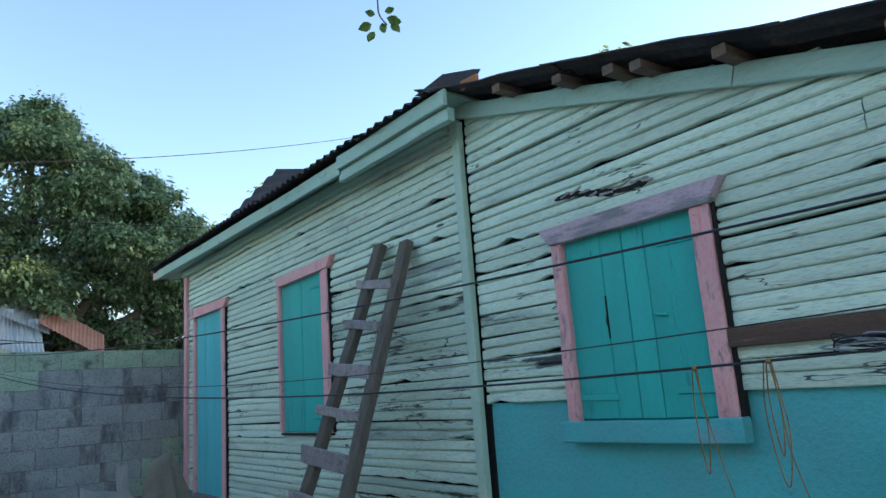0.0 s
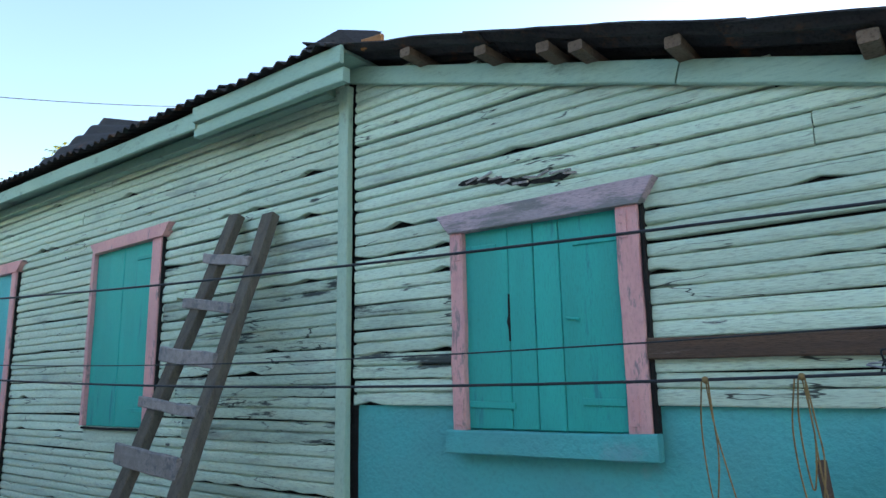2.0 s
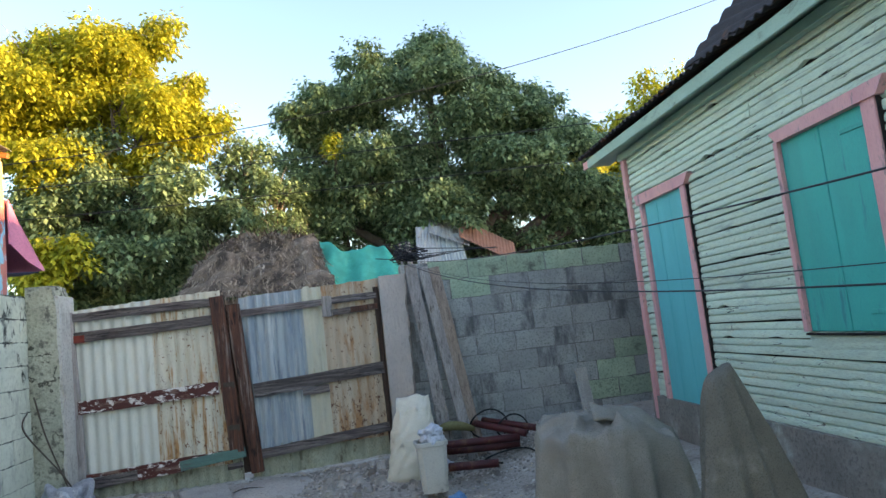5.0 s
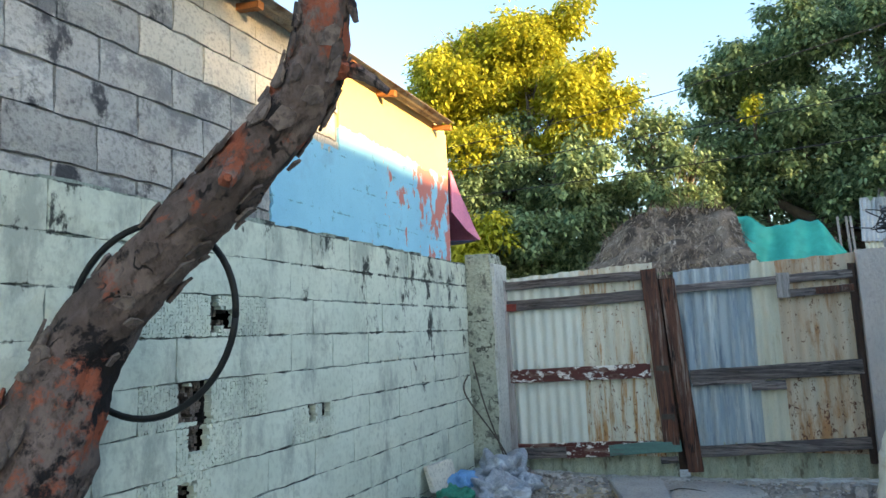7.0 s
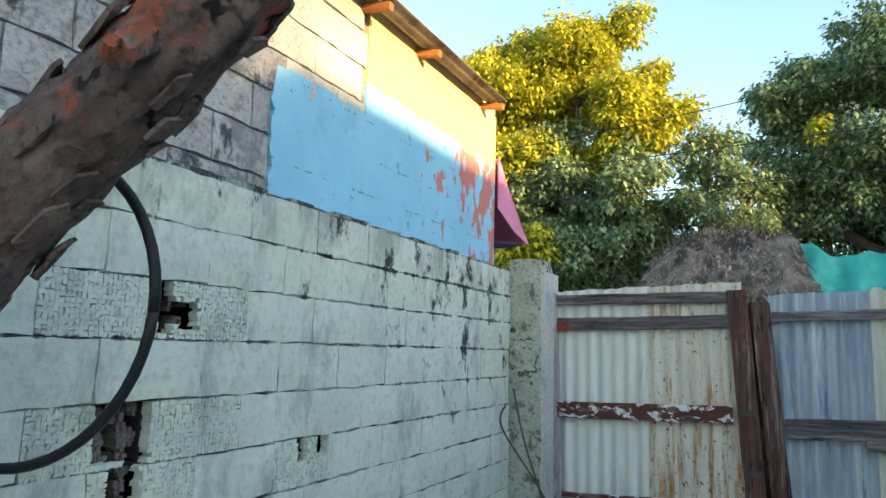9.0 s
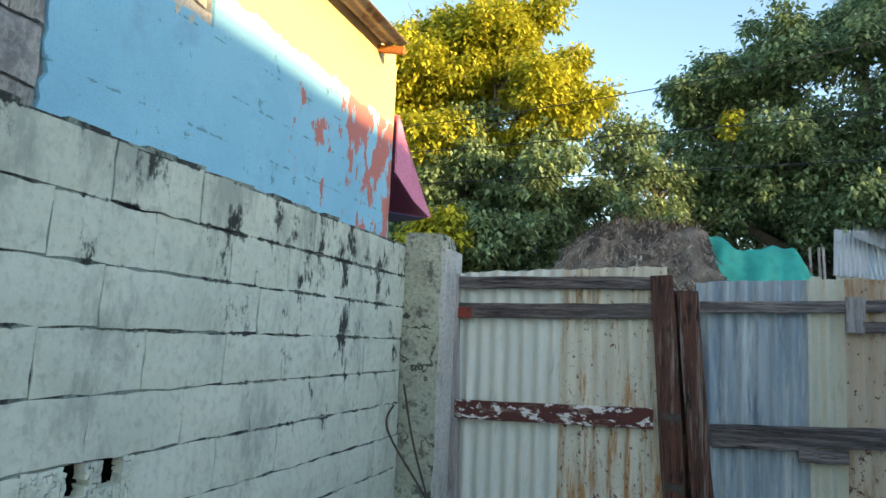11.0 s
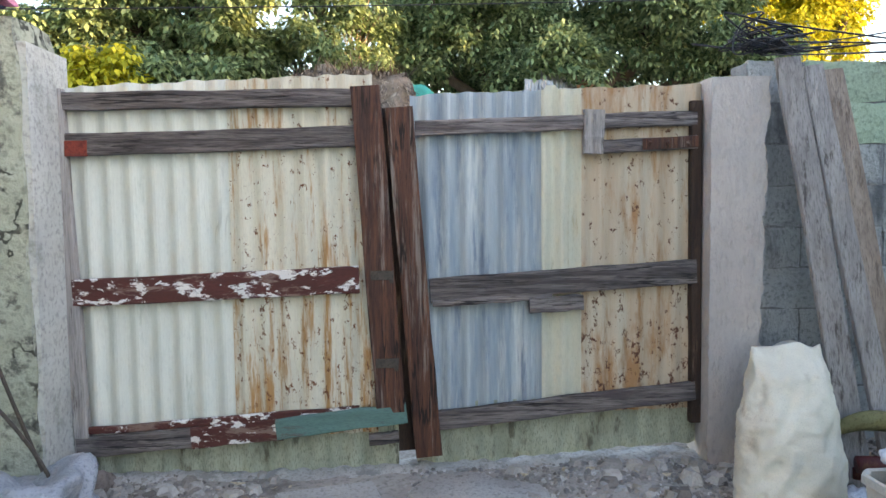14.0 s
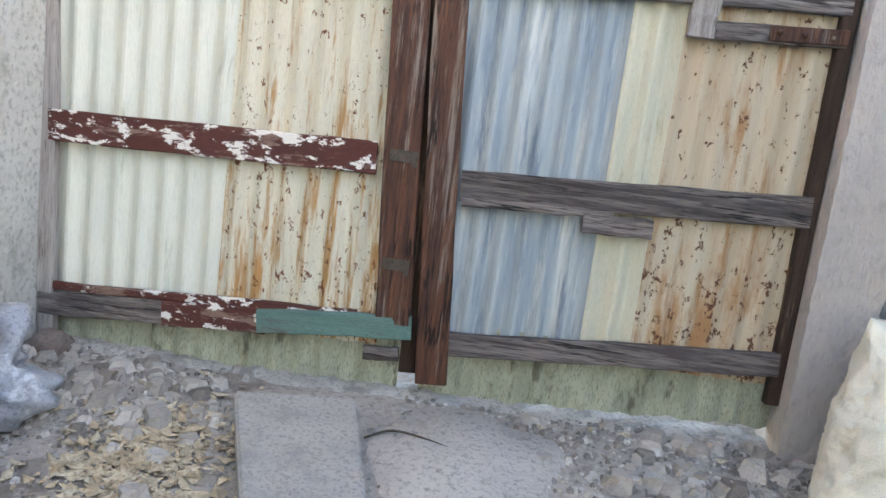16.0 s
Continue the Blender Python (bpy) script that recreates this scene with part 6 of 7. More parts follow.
# bags and rubbish by the left wall
bag("rubbish_bag", (0.34, -0.62, 0.20), (0.24, 0.26, 0.17), 12, M_GREYBAG, "crumpled grey plastic rubbish bag by the wall", 5, 0.6)
bag("rubbish_bag", (0.42, -1.02, 0.16), (0.22, 0.20, 0.14), 15, M_GREYBAG, "grey plastic rubbish bag with white creases", 5, 0.6)
bag("rubbish_bag", (0.20, -1.12, 0.24), (0.12, 0.10, 0.10), 18, M_BLUEBAG, "blue plastic bag in a rubbish heap", 4, 0.6)
bag("rubbish_bag", (0.28, -1.42, 0.20), (0.13, 0.14, 0.10), 21, M_GREENBAG, "green plastic bag in a rubbish heap", 4, 0.5)
bag("rubbish_bag", (0.22, -1.75, 0.16), (0.20, 0.22, 0.14), 25, M_BLACKBAG, "dark olive plastic bag in a rubbish heap", 4, 0.5)
bm = bmesh.new()
box(bm, -0.15, 0.15, -0.03, 0.03, -0.1, 0.1, 0.012)
bmesh.ops.bevel(bm, geom=bm.edges[:], offset=0.008, segments=1, affect="EDGES")
ob = part("cement_block", bm, M_PALEBLOCK, None, local=True)
ob.matrix_basis = pose(0.10, -1.22, 0.33, -20, 0, 80)
tagged(ob, "pale broken cement block on the rubbish heap", "block")
for pts in ([(0.02, -0.42, 0.98), (0.005, -0.48, 0.90), (0.06, -0.50, 0.78), (0.30, -0.50, 0.46), (0.46, -0.55, 0.20)], [(0.06, -0.38, 1.10), (0.16, -0.42, 0.75), (0.34, -0.46, 0.30), (0.42, -0.5, 0.12)]):
    bm = bmesh.new()
    tube(bm, smooth_line(pts, 6), 0.007, 6)
    tagged(part("iron_rod", bm, M_ROD, None, smooth=True), "bent rusty iron rod leaning on the wall", "rod", "iron rods")
bm = bmesh.new()
lump(bm, (0, 0, 0), (0.075, 0.06, 0.055), 5, 3, 0.25)
ob = part("cobble", bm, mat("brown_stone", (0.24, 0.19, 0.165), (0.19, 0.15, 0.13), 9), None, local=True, smooth=True)
ob.location = (0.36, -0.12, 0.16)
tagged(ob, "round brown stone at the gate's foot", "stone")

# loose gravel and dry leaves
def scatter(name, count, area, size, mt, label, seed, leafy=False):
    r = random.Random(seed)
    verts, faces = [], []
    for _ in range(count):
        x, y = area(r)
        z = ground_z(x, y)
        s = size * r.uniform(0.4, 1.4) ** 1.5
        b = len(verts)
        if leafy:
            a = r.uniform(0, 6.28)
            c, q = math.cos(a) * s, math.sin(a) * s
            t1, t2 = r.uniform(-0.3, 0.5) * s, r.uniform(-0.3, 0.5) * s
            verts += [(x - c, y - q, z + 0.006 + abs(t1)), (x + q * 0.45, y - c * 0.45, z + 0.004), (x + c, y + q, z + 0.008 + abs(t2)), (x - q * 0.45, y + c * 0.45, z + 0.012)]
            faces += [(b, b + 1, b + 2), (b, b + 2, b + 3)]
        else:
            h = s * r.uniform(0.4, 0.8)
            k = 6
            for i in range(k):
                a = i * 2 * math.pi / k
                verts.append((x + math.cos(a) * s * r.uniform(0.7, 1.1), y + math.sin(a) * s * r.uniform(0.7, 1.1), z - 0.003))
            for i in range(k):
                a = i * 2 * math.pi / k + 0.3
                verts.append((x + math.cos(a) * s * 0.6 * r.uniform(0.7, 1.1), y + math.sin(a) * s * 0.6 * r.uniform(0.7, 1.1), z + h * r.uniform(0.7, 1.1)))
            faces += [(b + i, b + (i + 1) % k, b + k + (i + 1) % k, b + k + i) for i in range(k)] + [tuple(b + k + i for i in range(k))]
    me = bpy.data.meshes.new(name)
    me.from_pydata(verts, [], faces)
    me.materials.append(mt)
    return tagged(new(name, me), label, name, kind="stuff")


def near_gate(r):
    while True:
        x, y = r.uniform(0.3, 4.7), -abs(r.gauss(0, 0.55)) - 0.02
        if not (1.05 < x < 1.66 and y > -0.85):
            return x, y


scatter("gravel", 5200, near_gate, 0.011, M_PEBBLE, "loose grey gravel before the gate", 1)
scatter("gravel", 1300, near_gate, 0.013, M_DARKPEBBLE, "dark grit before the gate", 41)
scatter("gravel", 500, near_gate, 0.012, M_PALEPEBBLE, "pale cement chips before the gate", 42)
scatter("gravel", 130, lambda r: (2.70 + r.gauss(0, 0.28), -0.42 + r.gauss(0, 0.20)), 0.042, M_PEBBLE, "broken stones and rubble by the post", 2)
scatter("gravel", 150, lambda r: (0.75 + r.gauss(0, 0.25), -0.36 + r.gauss(0, 0.16)), 0.040, M_PEBBLE, "broken lumps of cement by the gate", 7)
scatter("gravel", 3000, lambda r: (r.uniform(0.4, 4.6), r.uniform(-3.5, -0.5)), 0.010, M_PEBBLE, "scattered grit on the yard", 5)
scatter("dry_leaves", 900, lambda r: (0.99 + r.gauss(0, 0.13), -0.64 + r.gauss(0, 0.15)), 0.025, M_DRYLEAF, "drift of dry tan leaves and chips", 3, True)
scatter("dry_leaves", 300, lambda r: (r.uniform(0.4, 4.5), r.uniform(-2.2, -0.1)), 0.018, M_DRYLEAF, "scattered dry leaves", 4, True)
# low cement sill under the gate
bm = bmesh.new()
cloth(bm, lambda u, v: (0.34 + 2.68 * u, -0.10 + 0.16 * v + 0.025 * noise.noise(Vector((u * 22, v, 0))) * (1 - v), ground_z(0.34 + 2.68 * u, -0.05) + 0.020 - 0.035 * (1 - v) ** 2 + 0.016 * noise.noise(Vector((u * 30, v * 3, 4)))), 90, 6, 0.02)
tagged(part("cement_sill", bm, mat("whitish_cement", (0.52, 0.50, 0.465), (0.41, 0.39, 0.36), 9, 0.9, 0.9, fine=60, stain=((0.28, 0.27, 0.25), 8.0, 0.56, 0.66, V)), None, smooth=True), "rough whitish cement sill under the gate", "sill", kind="structure")
# cable tangle on the wall's end
tg = thing("cable_tangle", (3.33, 0.02, 1.96), "tangle of black cable lying on the block wall's end", "cable")
r = random.Random(8)
for q in range(16):
    keys = [Vector((3.30 + r.gauss(0, 0.10), 0.03 + r.gauss(0, 0.05), 1.955 + abs(r.gauss(0, 0.075)))) for _ in range(6)]
    if q % 4 == 0:
        keys.append(Vector((3.6 + r.random() * 0.7, 0.06, 1.985 + 0.04 * r.random())))
    bm = bmesh.new()
    tube(bm, smooth_line(keys, 5), 0.0045, 5)
    part("loop", bm, M_WIRE, tg, smooth=True)
bm = bmesh.new()
tube(bm, smooth_line([(1.58, -0.42, 0.125), (1.66, -0.36, 0.135), (1.78, -0.38, 0.13), (1.90, -0.43, 0.12)], 5), 0.004, 5)
tagged(part("dry_twig", bm, M_ROD, None), "thin bent dry twig on cement", "twig")

# ---------------------------------------------------------------- trees
def grow_tree(name, base, height, blobs, clumps, per, size, leaf, label, seed, bark=M_TREEBARK, droop=0.45, twigs=0, lobes=13):
    """blobs: (centre, radii) of the crown; clumps of drooping leaves at the ends of limbs."""
    r = np.random.RandomState(seed)
    t = thing(name, base, label, "tree")
    b = Vector(base)
    cs = [Vector(c) for c, _ in blobs]
    mid = sum(cs, Vector()) / len(cs)
    bm = bmesh.new()
    fork = b.lerp(Vector((mid.x, mid.y, mid.z)), 0.45)
    tr = 0.045 * height
    tube(bm, smooth_line([b - Vector((0, 0, 0.3)), b.lerp(fork, 0.5) + Vector((0.1, 0, 0)), fork], 6), [tr * (1.2 - 0.5 * i / 12) for i in range(13)], 10, 0.1)
    part("trunk", bm, bark, t, smooth=True)
    limbs = []
    for n, (c, rad) in enumerate(blobs):
        c = Vector(c)
        bm = bmesh.new()
        sl = smooth_line([fork, fork.lerp(c, 0.5) + Vector((r.uniform(-0.3, 0.3), r.uniform(-0.3, 0.3), 0.3)), c + Vector((0, 0, rad[2] * 0.4))], 6)
        tube(bm, sl, [tr * (0.55 - 0.45 * i / len(sl)) for i in range(len(sl))], 7, 0.1)
        part("limb", bm, bark, t, smooth=True)
        limbs.append(c)
    # each lobe of the crown carries smaller lobes at its surface, each of those many clumps
    sub = []
    for c, rad in blobs:
        for _ in range(lobes):
            d = r.normal(size=3)
            d[2] = d[2] * 0.8 + 0.25
            d /= np.linalg.norm(d)
            k = r.uniform(0.20, 0.46)
            sub.append((np.array(c) + d * np.array(rad) * r.uniform(0.6, 1.2), np.array(rad) * k))
    for c, rad in blobs:
        sub.append((np.array(c), np.array(rad) * 0.72))
    vol = np.array([(q[0] * q[2]) ** 0.9 for _, q in sub])
    pick = r.choice(len(sub), clumps, p=vol / vol.sum())
    d = r.normal(size=(clumps, 3))
    d /= np.linalg.norm(d, axis=1)[:, None]
    d[:, 2] = np.where(d[:, 2] < 0, d[:, 2] * 0.6, d[:, 2])
    shell = r.uniform(0.2, 1.0, clumps) ** 0.45
    C = np.array([sub[i][0] for i in pick]) + d * shell[:, None] * np.array([sub[i][1] for i in pick])
    csz = r.uniform(0.5, 1.2, clumps)
    n = clumps * per
    ci = np.repeat(np.arange(clumps), per)
    off = np.clip(r.normal(size=(n, 3)), -1.8, 1.8) * np.array([0.165, 0.165, 0.15]) * (csz[ci] * size / 0.145)[:, None]
    P = C[ci] + off
    yaw = np.arctan2(off[:, 1], off[:, 0]) + r.uniform(-0.7, 0.7, n)
    dip = -droop + r.uniform(-0.8, 0.8, n)
    L = size * r.uniform(0.6, 1.3, n)
    ax = np.stack([np.cos(yaw) * np.cos(dip), np.sin(yaw) * np.cos(dip), np.sin(dip)], 1)
    sd = np.stack([-np.sin(yaw), np.cos(yaw), r.uniform(-0.5, 0.5, n)], 1)
    sd /= np.linalg.norm(sd, axis=1)[:, None]
    w = L * 0.30
    a = P
    m1 = P + ax * (L * 0.45)[:, None] + sd * w[:, None]
    m2 = P + ax * (L * 0.45)[:, None] - sd * w[:, None]
    tip = P + ax * L[:, None] - np.array([0, 0, 1]) * (L * 0.18)[:, None]
    verts = np.stack([a, m1, tip, m2], 1).reshape(-1, 3) - np.array(base)
    me = bpy.data.meshes.new("crown")
    me.vertices.add(4 * n)
    me.vertices.foreach_set("co", verts.ravel())
    me.loops.add(4 * n)
    me.loops.foreach_set("vertex_index", np.arange(4 * n, dtype=np.int32))
    me.polygons.add(n)
    me.polygons.foreach_set("loop_start", np.arange(0, 4 * n, 4, dtype=np.int32))
    me.update(calc_edges=True)
    me.materials.append(leaf)
    ob = new("crown", me)
    ob.parent = t
    ob["kind"] = "stuff"
    # thin bare branches through the crown
    if twigs:
        bm = bmesh.new()
        for q in range(twigs):
            i = r.randint(len(limbs))
            c, rad = Vector(blobs[i][0]), blobs[i][1]
            e = c + Vector((r.uniform(-1, 1) * rad[0], r.uniform(-1, 1) * rad[1], r.uniform(-0.2, 1.15) * rad[2]))
            s0 = fork.lerp(c, r.uniform(0.5, 0.9))
            tube(bm, smooth_line([s0, s0.lerp(e, 0.5) + Vector((0, 0, 0.25)), e], 3), [0.03, 0.026, 0.022, 0.018, 0.014, 0.01, 0.006], 4)
        tw = part("bare_twig", bm, M_DRYTWIG, t, "bare pale twigs")
        tw["kind"] = "stuff"
    return t


Y0 = 15.0
# sunlit upper crown and two low sunlit patches, sun put in leaf colour
grow_tree("sunlit_tree", (-4.2, Y0 + 0.6, 0), 11, [((-4.9, Y0, 9.1), (1.9, 1.5, 1.8)), ((-3.4, Y0 + 0.3, 10.1), (1.4, 1.2, 1.5)), ((-6.4, Y0 + 0.2, 8.4), (1.6, 1.4, 1.8)), ((-2.4, Y0, 8.3), (1.4, 1.2, 1.6)),
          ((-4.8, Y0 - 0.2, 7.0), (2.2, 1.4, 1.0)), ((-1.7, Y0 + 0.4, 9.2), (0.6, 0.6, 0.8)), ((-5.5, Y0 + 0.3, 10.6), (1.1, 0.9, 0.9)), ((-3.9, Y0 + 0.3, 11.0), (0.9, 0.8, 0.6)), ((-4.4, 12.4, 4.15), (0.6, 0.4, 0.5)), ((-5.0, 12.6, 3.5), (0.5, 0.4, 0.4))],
          1900, 56, 0.165, M_LEAFSUNLIT, "tall tree behind the gate, sunlight painted yellow into its leaves", 11, twigs=90)
# shaded lower part of the same tree, built as a separate green one
grow_tree("shaded_lower_tree", (-3.4, Y0 - 0.2, 0), 6, [((-4.8, Y0 - 0.5, 6.1), (2.2, 1.6, 1.3)), ((-2.7, Y0 - 0.6, 5.7), (1.7, 1.4, 1.3)), ((-5.6, Y0 - 0.4, 4.4), (1.9, 1.5, 1.5)), ((-3.4, Y0 - 0.7, 4.0), (1.7, 1.3, 1.3)), ((-1.9, Y0 - 0.2, 4.9), (0.9, 0.9, 0.9)), ((-4.6, Y0 - 0.2, 2.4), (2.4, 1.2, 1.4)), ((-1.2, Y0 + 1.2, 3.4), (1.8, 0.8, 1.6))],
          1700, 56, 0.17, M_LEAFGREEN, "shaded lower part of a tall tree, built as a separate green tree", 17)
G0 = 17.5
grow_tree("green_tree", (6.6, G0 + 0.8, 0), 12, [((6.6, G0, 10.3), (1.7, 1.5, 1.35)), ((4.2, G0, 9.7), (1.6, 1.5, 1.3)), ((2.7, G0 - 0.2, 8.7), (1.25, 1.2, 1.2)), ((8.9, G0, 8.9), (1.6, 1.6, 1.3)), ((10.9, G0 - 0.2, 7.6), (1.2, 1.3, 1.3)),
          ((2.4, G0 - 0.3, 6.9), (1.35, 1.3, 1.4)), ((6.4, G0 - 1.0, 7.9), (2.6, 1.6, 1.9)), ((4.0, G0 - 1.0, 5.9), (2.1, 1.5, 1.6)), ((9.2, G0 - 1.0, 5.8), (2.3, 1.5, 1.8)), ((6.6, G0 - 1.2, 5.3), (2.2, 1.3, 1.4)),
          ((11.2, G0 - 0.4, 4.9), (1.5, 1.4, 1.7)), ((2.2, G0 - 0.4, 5.2), (1.2, 1.2, 1.2)), ((3.4, G0 + 0.6, 3.6), (2.6, 1.0, 1.6)), ((7.6, G0 + 0.6, 3.4), (2.8, 1.0, 1.6)), ((11.6, G0 + 0.6, 2.6), (2.4, 1.0, 1.6)), ((13.4, G0, 4.4), (1.2, 1.2, 1.6))],
          4200, 56, 0.17, M_LEAFGREEN, "broad dark green tree behind the gate", 12, twigs=30)
# sun spot on the green tree: a tiny yellow crown on an added stem
grow_tree("sun_spot_leaves", (3.4, 20.5, 0), 6, [((2.9, 15.2, 7.35), (0.32, 0.3, 0.34))], 14, 30, 0.14, M_LEAFSUNLIT, "sun spot on green leaves, painted as yellow leaves on an added sapling", 31, lobes=5)
grow_tree("sparse_tree", (0.6, 16.5, 0), 8, [((-0.2, 15.6, 7.0), (1.0, 0.8, 1.0)), ((1.0, 15.5, 6.1), (0.9, 0.8, 0.8)), ((0.0, 15.2, 5.3), (0.9, 0.8, 0.8)), ((1.1, 15.3, 4.7), (0.9, 0.7, 0.6)), ((0.2, 16.6, 3.8), (2.0, 0.8, 1.2))],
          430, 44, 0.15, M_LEAFGREEN, "sparse half-dry tree with bare twigs", 13, twigs=130)
# far crown whose evening sunlight is painted in as yellow leaves
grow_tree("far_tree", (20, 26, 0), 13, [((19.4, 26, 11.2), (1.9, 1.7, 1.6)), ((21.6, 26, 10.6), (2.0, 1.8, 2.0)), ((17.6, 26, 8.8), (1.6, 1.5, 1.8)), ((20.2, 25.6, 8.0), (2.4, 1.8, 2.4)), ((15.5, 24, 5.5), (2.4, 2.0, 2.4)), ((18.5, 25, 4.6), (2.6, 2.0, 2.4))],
          800, 56, 0.24, M_LEAFSUNLIT, "far tree with evening sunlight painted yellow into its leaves", 14)
# unseen trees added beyond the house to block the low sun
for n, (x, y, h) in enumerate(((14.5, -11.8, 6.5), (31, 9.5, 15.5), (31, -0.5, 10.3))):
    rad = (3.0, 3.0, 2.4) if n == 0 else ((3.4, 5.2, 5.0) if n == 1 else (3.0, 4.2, 3.6))
    grow_tree("sun_block_tree", (x, y, 0), h, [((x, y, h - rad[2]), rad), ((x, y + 0.3, max(1.8, h - rad[2] * 2.2)), rad)], 700 if n == 0 else 800, 60, 0.30 if n == 0 else 0.42, M_LEAFGREEN, "unseen tree added beyond the house to block the low sun", 20 + n)

# hanging sprig near the eye
sp = thing("leafy_sprig", (4.13, -5.83, 2.72), "leafy green sprig hanging from above", "sprig")
bm = bmesh.new()
E0, W0 = Vector((2.733, -7.824, 1.249)), Vector((0.4988, 0.6907, 0.5235))
tp = E0 + W0 * 2.8
tube(bm, smooth_line([tp + Vector((0.02, 0.02, 0.9)), tp + Vector((0.0, 0, 0.25)), tp, tp + Vector((0.005, 0.0, -0.06)), tp + Vector((0.03, -0.01, -0.10))], 5), 0.003, 5)
part("stem", bm, M_TREEBARK, sp)
r = random.Random(5)
right = W0.cross(Vector((0, 0, 1))).normalized()
for n, (a, d, s, ang) in enumerate(((-0.045, -0.10, 0.055, 200), (-0.02, -0.06, 0.04, 160), (0.05, -0.075, 0.06, -20), (0.075, -0.10, 0.05, -50), (0.02, -0.095, 0.045, -80), (-0.03, -0.13, 0.05, 240), (0.04, -0.05, 0.04, 20))):
    o = tp + right * a * 0.6 + Vector((0, 0, d))
    dr_ = (right * math.cos(radians(ang)) + Vector((0, 0, 1)) * math.sin(radians(ang))).normalized()
    nr = (W0 + Vector((r.uniform(-0.4, 0.4), r.uniform(-0.4, 0.4), r.uniform(-0.5, 0.5)))).normalized()
    sd = dr_.cross(nr).normalized()
    bm = bmesh.new()
    mid = [bm.verts.new(o + dr_ * s * k + nr * 0.006 * math.sin(k * 3)) for k in (0, 0.35, 0.7, 1.0)]
    for sg in (1, -1):
        e = [bm.verts.new(o + dr_ * s * k + sd * sg * s * w_ + nr * -0.006) for k, w_ in ((0.2, 0.26), (0.5, 0.34), (0.8, 0.18))]
        bm.faces.new((mid[0], mid[1], e[0]))
        bm.faces.new((mid[1], mid[2], e[1], e[0]))
        bm.faces.new((mid[2], mid[3], e[2], e[1]))
    part("leaf", bm, M_LEAFTWIG, sp)

# ---------------------------------------------------------------- hut, tarpaulin and shed beyond the gate
hut = thing("thatched_hut", (0.1, 13.2, 0), "old hut with a ragged grey-brown thatched roof", "hut")
bm = bmesh.new()
box(bm, -1.7, 1.9, 12.3, 14.3, 0, 2.6, 0.03)
part("wall", bm, M_MUDWALL, hut, "dark palm-board wall")
bm = bmesh.new()
cloth(bm, lambda u, v: (0.45 + (u - 0.5) * (3.2 + 1.0 * v) + 0.10 * noise.noise(Vector((u * 12, v * 3, 0))), 13.3 - 1.55 * v + 0.10 * noise.noise(Vector((u * 14, v * 5, 3))), 4.30 - 1.65 * v + 0.26 * noise.noise(Vector((u * 6, v * 6, 7))) - 1.9 * max(0.0, 0.30 - u) - 0.5 * max(0.0, u - 0.80)), 50, 24, 0.15)
part("roof", bm, M_THATCH, hut, "ragged thatch")
r = random.Random(9)
for mt, cnt, lb in ((M_STRAWLIGHT, 900, "pale loose straw"), (M_STRAWDARK, 1400, "dark loose straw"), (M_THATCH, 1300, "loose straw")):
    bm = bmesh.new()
    for n in range(cnt):
        u, v = r.random(), r.random() ** 0.9
        p = Vector((0.45 + (u - 0.5) * (3.2 + 1.0 * v), 13.20 - 1.55 * v, 4.36 - 1.65 * v - 1.9 * max(0.0, 0.30 - u) - 0.5 * max(0.0, u - 0.80) + 0.22 * noise.noise(Vector((u * 6, v * 6, 7))) + r.uniform(-0.05, 0.06)))
        d = Vector(((u - 0.5) * 0.3 + r.uniform(-0.5, 0.5), -0.5 + r.uniform(-0.35, 0.15), -0.75 + r.uniform(-0.3, 0.6) if v > 0.10 else r.uniform(-0.6, 0.7))).normalized()
        l = r.uniform(0.15, 0.55)
        s = Vector((1, 0, 0)) * r.uniform(0.008, 0.022)
        vs = [bm.verts.new(p - s), bm.verts.new(p + s), bm.verts.new(p + d * l + s * 0.3), bm.verts.new(p + d * l - s * 0.3)]
        bm.faces.new(vs)
    st = part("straw", bm, mt, hut, lb)
    st["kind"] = "stuff"

def tarp_top(u):
    """Height of the tarpaulin's upper edge along its width."""
    keys = ((0.0, 3.35), (0.20, 4.12), (0.30, 4.02), (0.52, 3.64), (0.70, 3.78), (0.84, 3.72), (1.0, 3.0))
    for (a, za), (b, zb) in zip(keys, keys[1:]):
        if u <= b:
            return za + (zb - za) * (u - a) / (b - a)
    return keys[-1][1]


tarp = thing("turquoise_tarp", (3.0, 12.6, 2.2), "crumpled turquoise tarpaulin over a lean-to roof", "tarpaulin")
bm = bmesh.new()
cloth(bm, lambda u, v: (1.20 + 3.45 * u + (v - 0.3) * (1.2 * (u - 0.5)), 13.0 - 0.9 * v + 0.17 * math.sin(u * 27 + v * 3.0) * (0.4 + v) + 0.08 * noise.noise(Vector((u * 5, v * 3, 2))), tarp_top(u) * (1 - v) + v * 2.0
                        + 0.02 * math.sin(u * 38 + v * 5) + 0.10 * noise.noise(Vector((u * 10, v * 6, 0)))), 70, 22, 0.01)
part("sheet", bm, M_TARP, tarp, smooth=True)
bm = bmesh.new()
beam(bm, (2.1, 13.05, 0), (2.1, 13.05, 3.3), 0.1, 0.1, side=(1, 0, 0))
part("pole", bm, M_TREEBARK, tarp)
bm = bmesh.new()
beam(bm, (4.3, 13.05, 0), (4.3, 13.05, 3.3), 0.1, 0.1, side=(1, 0, 0))
part("pole", bm, M_TREEBARK, tarp)

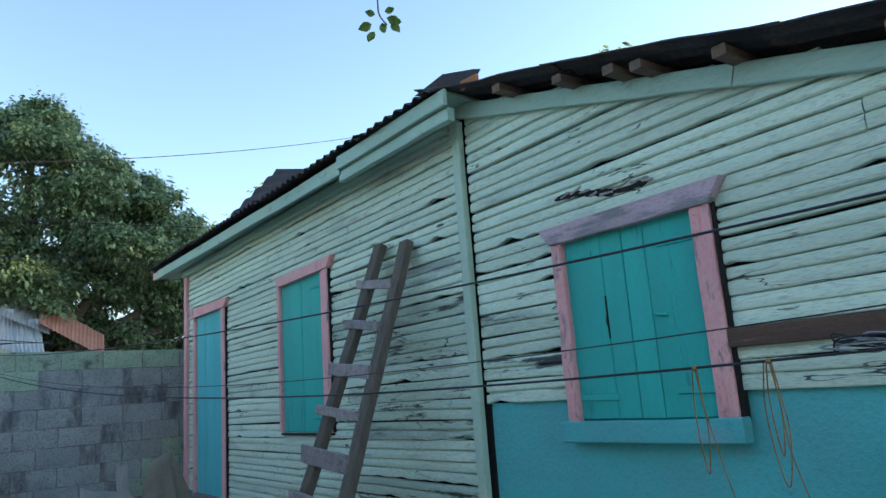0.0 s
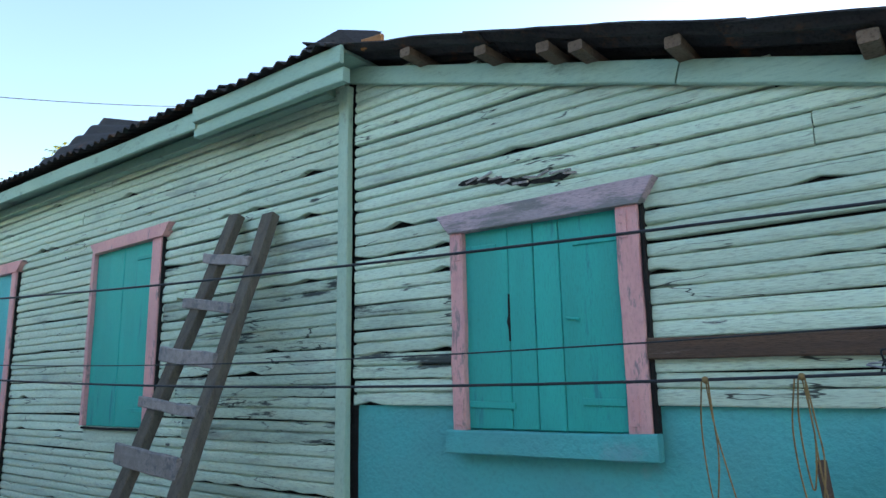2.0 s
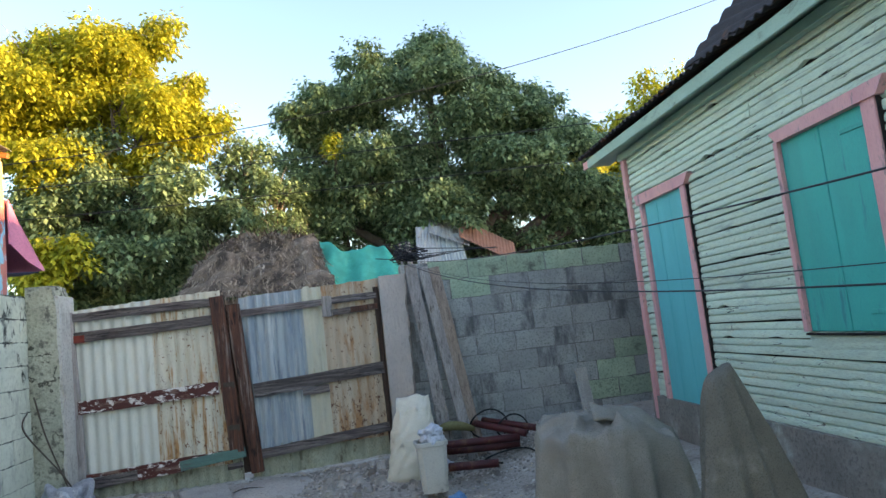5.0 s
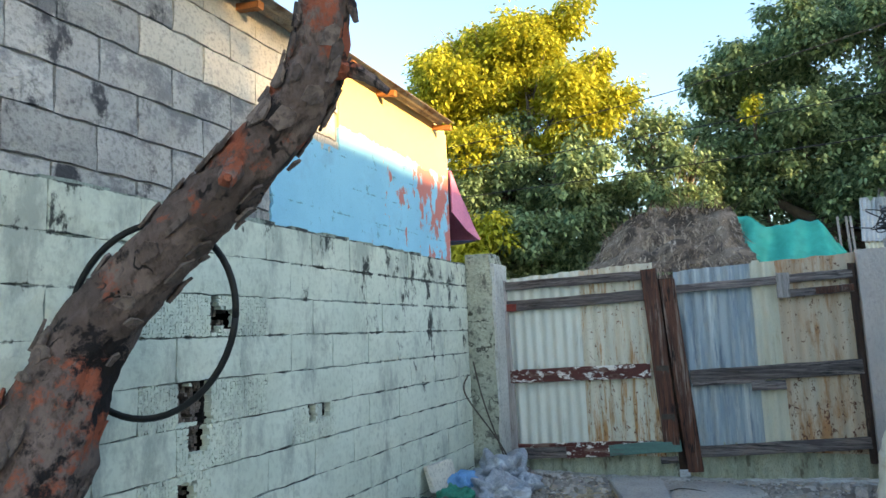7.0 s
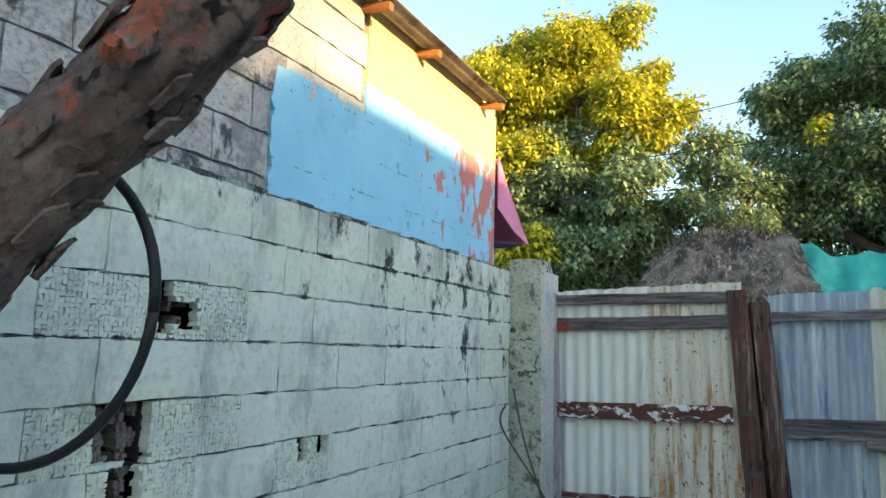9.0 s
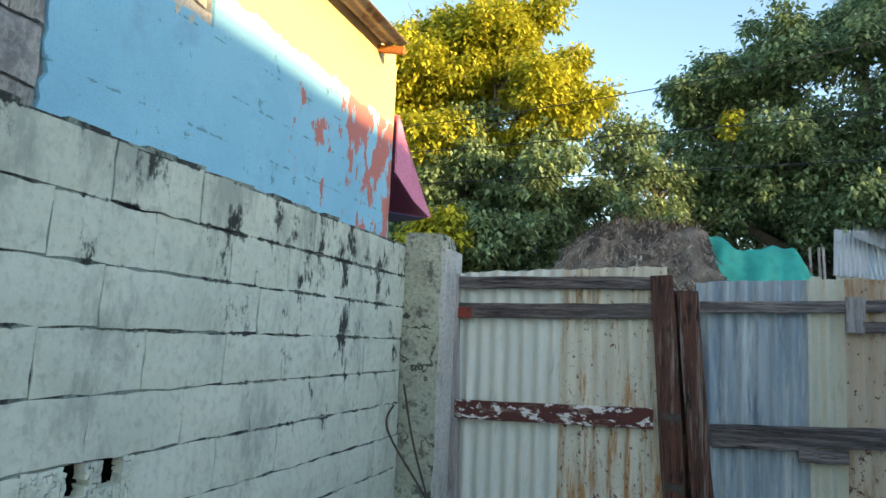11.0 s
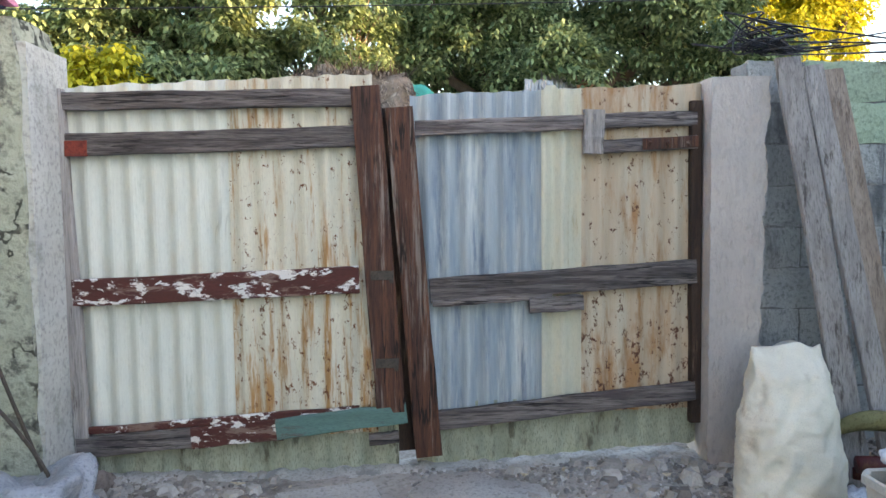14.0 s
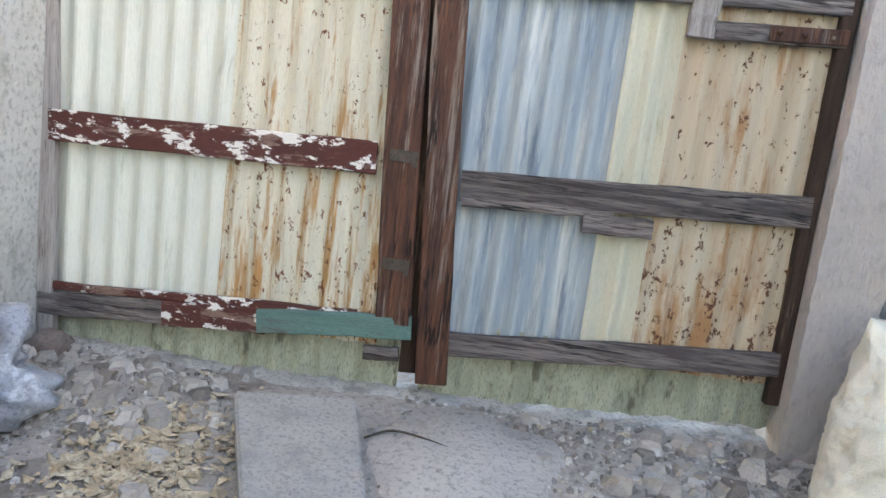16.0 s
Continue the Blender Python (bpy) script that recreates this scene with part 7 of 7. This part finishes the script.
shed = thing("zinc_shed", (6.0, 15.2, 0), "makeshift shed of zinc sheets with a rusty roof", "shed")
bm = bmesh.new()
box(bm, 5.3, 8.6, 14.9, 16.8, 0, 3.2, 0.03)
part("wall", bm, M_MUDWALL, shed)
for (x0, x1, z0, z1, dy, tilt, mt) in ((5.12, 5.85, 3.25, 4.45, 0, 4, M_GALV), (5.75, 6.6, 3.0, 4.1, -0.06, -8, M_BLUEZINC), (5.15, 5.9, 3.0, 3.45, -0.08, -3, M_PALEZINC)):
    bm = bmesh.new()
    m = Matrix.Translation(((x0 + x1) / 2, 14.75 + dy, (z0 + z1) / 2)) @ Matrix.Rotation(radians(tilt), 4, "Y") @ Matrix.Rotation(radians(-12), 4, "X")
    corrugated(bm, -(x1 - x0) / 2, (x1 - x0) / 2, -(z1 - z0) / 2, (z1 - z0) / 2, 0.1, 0.025, 3, m=m)
    part("wall_sheet", bm, mt, shed, "grey-white zinc sheet")
for k, (x0, x1, z0, z1, mt, lb) in enumerate(((5.5, 6.75, 4.72, 4.18, M_GALV, "grey roof sheet"), (6.45, 8.2, 4.50, 3.50, M_RUSTSHEET, "rusty bent roof sheet"))):
    bm = bmesh.new()
    cloth(bm, lambda u, v: (x0 + (x1 - x0) * u + 0.25 * v, 14.55 - 0.05 * k + 1.1 * v, z0 + (z1 - z0) * u - 0.50 + 0.75 * v + 0.015 * math.sin(u * (x1 - x0) * 60)), 60, 6, 0.015)
    part("roof_sheet", bm, mt, shed, lb)
for x in (4.75, 4.95, 5.05):
    bm = bmesh.new()
    beam(bm, (x, 14.9, 0), (x - 0.15, 14.8, 4.0), 0.06, 0.06, side=(1, 0, 0))
    part("pole", bm, M_GREYWOOD, shed)

# ---------------------------------------------------------------- power lines
for p0, p1, sag in (((-10, 8.3, 5.5), (16, 8.3, 9.6), 1.3), ((-14, 8.3, 4.75), (22, 8.3, 6.45), 0.3), ((-14, 8.5, 4.35), (22, 8.5, 5.4), 0.3)):
    wire("power_line", arc(p0, p1, sag, 30), 0.009, "black overhead power line", category="cable")

# ---------------------------------------------------------------- blocks of the walls
VARIANTS = 4
mint = [block_mesh("block", BLEN - 0.007, COURSE - 0.007, 0.03, M_MINTBLOCK, i) for i in range(VARIANTS)]
mould = [block_mesh("block", BLEN - 0.007, COURSE - 0.007, 0.03, M_MOULDBLOCK, i + 9) for i in range(VARIANTS)]
r = random.Random(2)
for cell in cells:
    y0, y1, z0, z1, c = cell
    if in_hole(cell) or z1 < 0.0:
        continue
    yc = (y0 + y1) / 2
    dirty = (c == 0 and -2.9 < yc) or (c == 1 and (-3.0 < yc)) or (c < 5 and yc > -1.3) or (c in (1, 2, 3) and yc < -4.0)
    me = (mould if dirty else mint)[r.randrange(VARIANTS)]
    m = Matrix.Translation((r.uniform(-0.004, 0.004), yc - wall_left.location.y, (z0 + z1) / 2)) @ Matrix.Rotation(radians(90), 4, "Z")
    m = m @ Matrix.Diagonal(((y1 - y0 - r.choice((0.0, 0.001, 0.003, 0.006))) / (BLEN - 0.007), 1, r.uniform(0.99, 1.025), 1))
    piece("block", me, wall_left, m)
gmesh = [block_mesh("block", 0.383, 0.180, 0.03, M_GREYBLOCK, i + 20) for i in range(VARIANTS)]
gmint = [block_mesh("block", 0.383, 0.180, 0.03, M_MOULDGREEN, i + 30) for i in range(2)]
for x0, x1, z0, z1, c in gcells:
    if z1 < 0.15 or x1 - x0 < 0.06:
        continue
    xc = (x0 + x1) / 2
    green = (c == 0 and 3.5 < xc < 5.3) or (c == 1 and 3.6 < xc < 4.1) or (c == 5 and 5.1 < xc < 5.6) or (c in (6, 7) and 4.95 < xc < 5.6)
    m = Matrix.Translation((xc - wall_gate.location.x, -wall_gate.location.y + r.uniform(-0.002, 0.003), (z0 + z1) / 2)) @ Matrix.Diagonal(((x1 - x0 - 0.008) / 0.383, 1, 1, 1))
    piece("block", (gmint if green else gmesh)[r.randrange(2)], wall_gate, m)
raw = [block_mesh("block", 0.398, 0.190, 0.03, M_RAWBLOCK, i + 40) for i in range(VARIANTS)]
pale = [block_mesh("block", 0.398, 0.190, 0.03, M_PALEBLOCK, i + 50) for i in range(2)]
for c in range(7):
    z0 = 1.86 + 0.192 * c
    y = -9.0 + (0.2 if c % 2 else 0)
    while y < -2.08:
        y1 = min(y + 0.405, -2.075 if c >= 3 else -2.81)
        w = y1 - y
        if w > 0.05 and z0 < 3.02:
            p_ = y > -3.9 and c >= 4 or y > -2.9
            m = Matrix.Translation((BX - building.location.x - 0.004, (y + y1) / 2 - building.location.y, z0 + 0.096)) @ Matrix.Rotation(radians(90), 4, "Z") @ Matrix.Diagonal(((w - 0.010) / 0.398, 1, 0.955, 1))
            piece("block", (pale if p_ else raw)[r.randrange(2)], building, m)
        y += 0.405
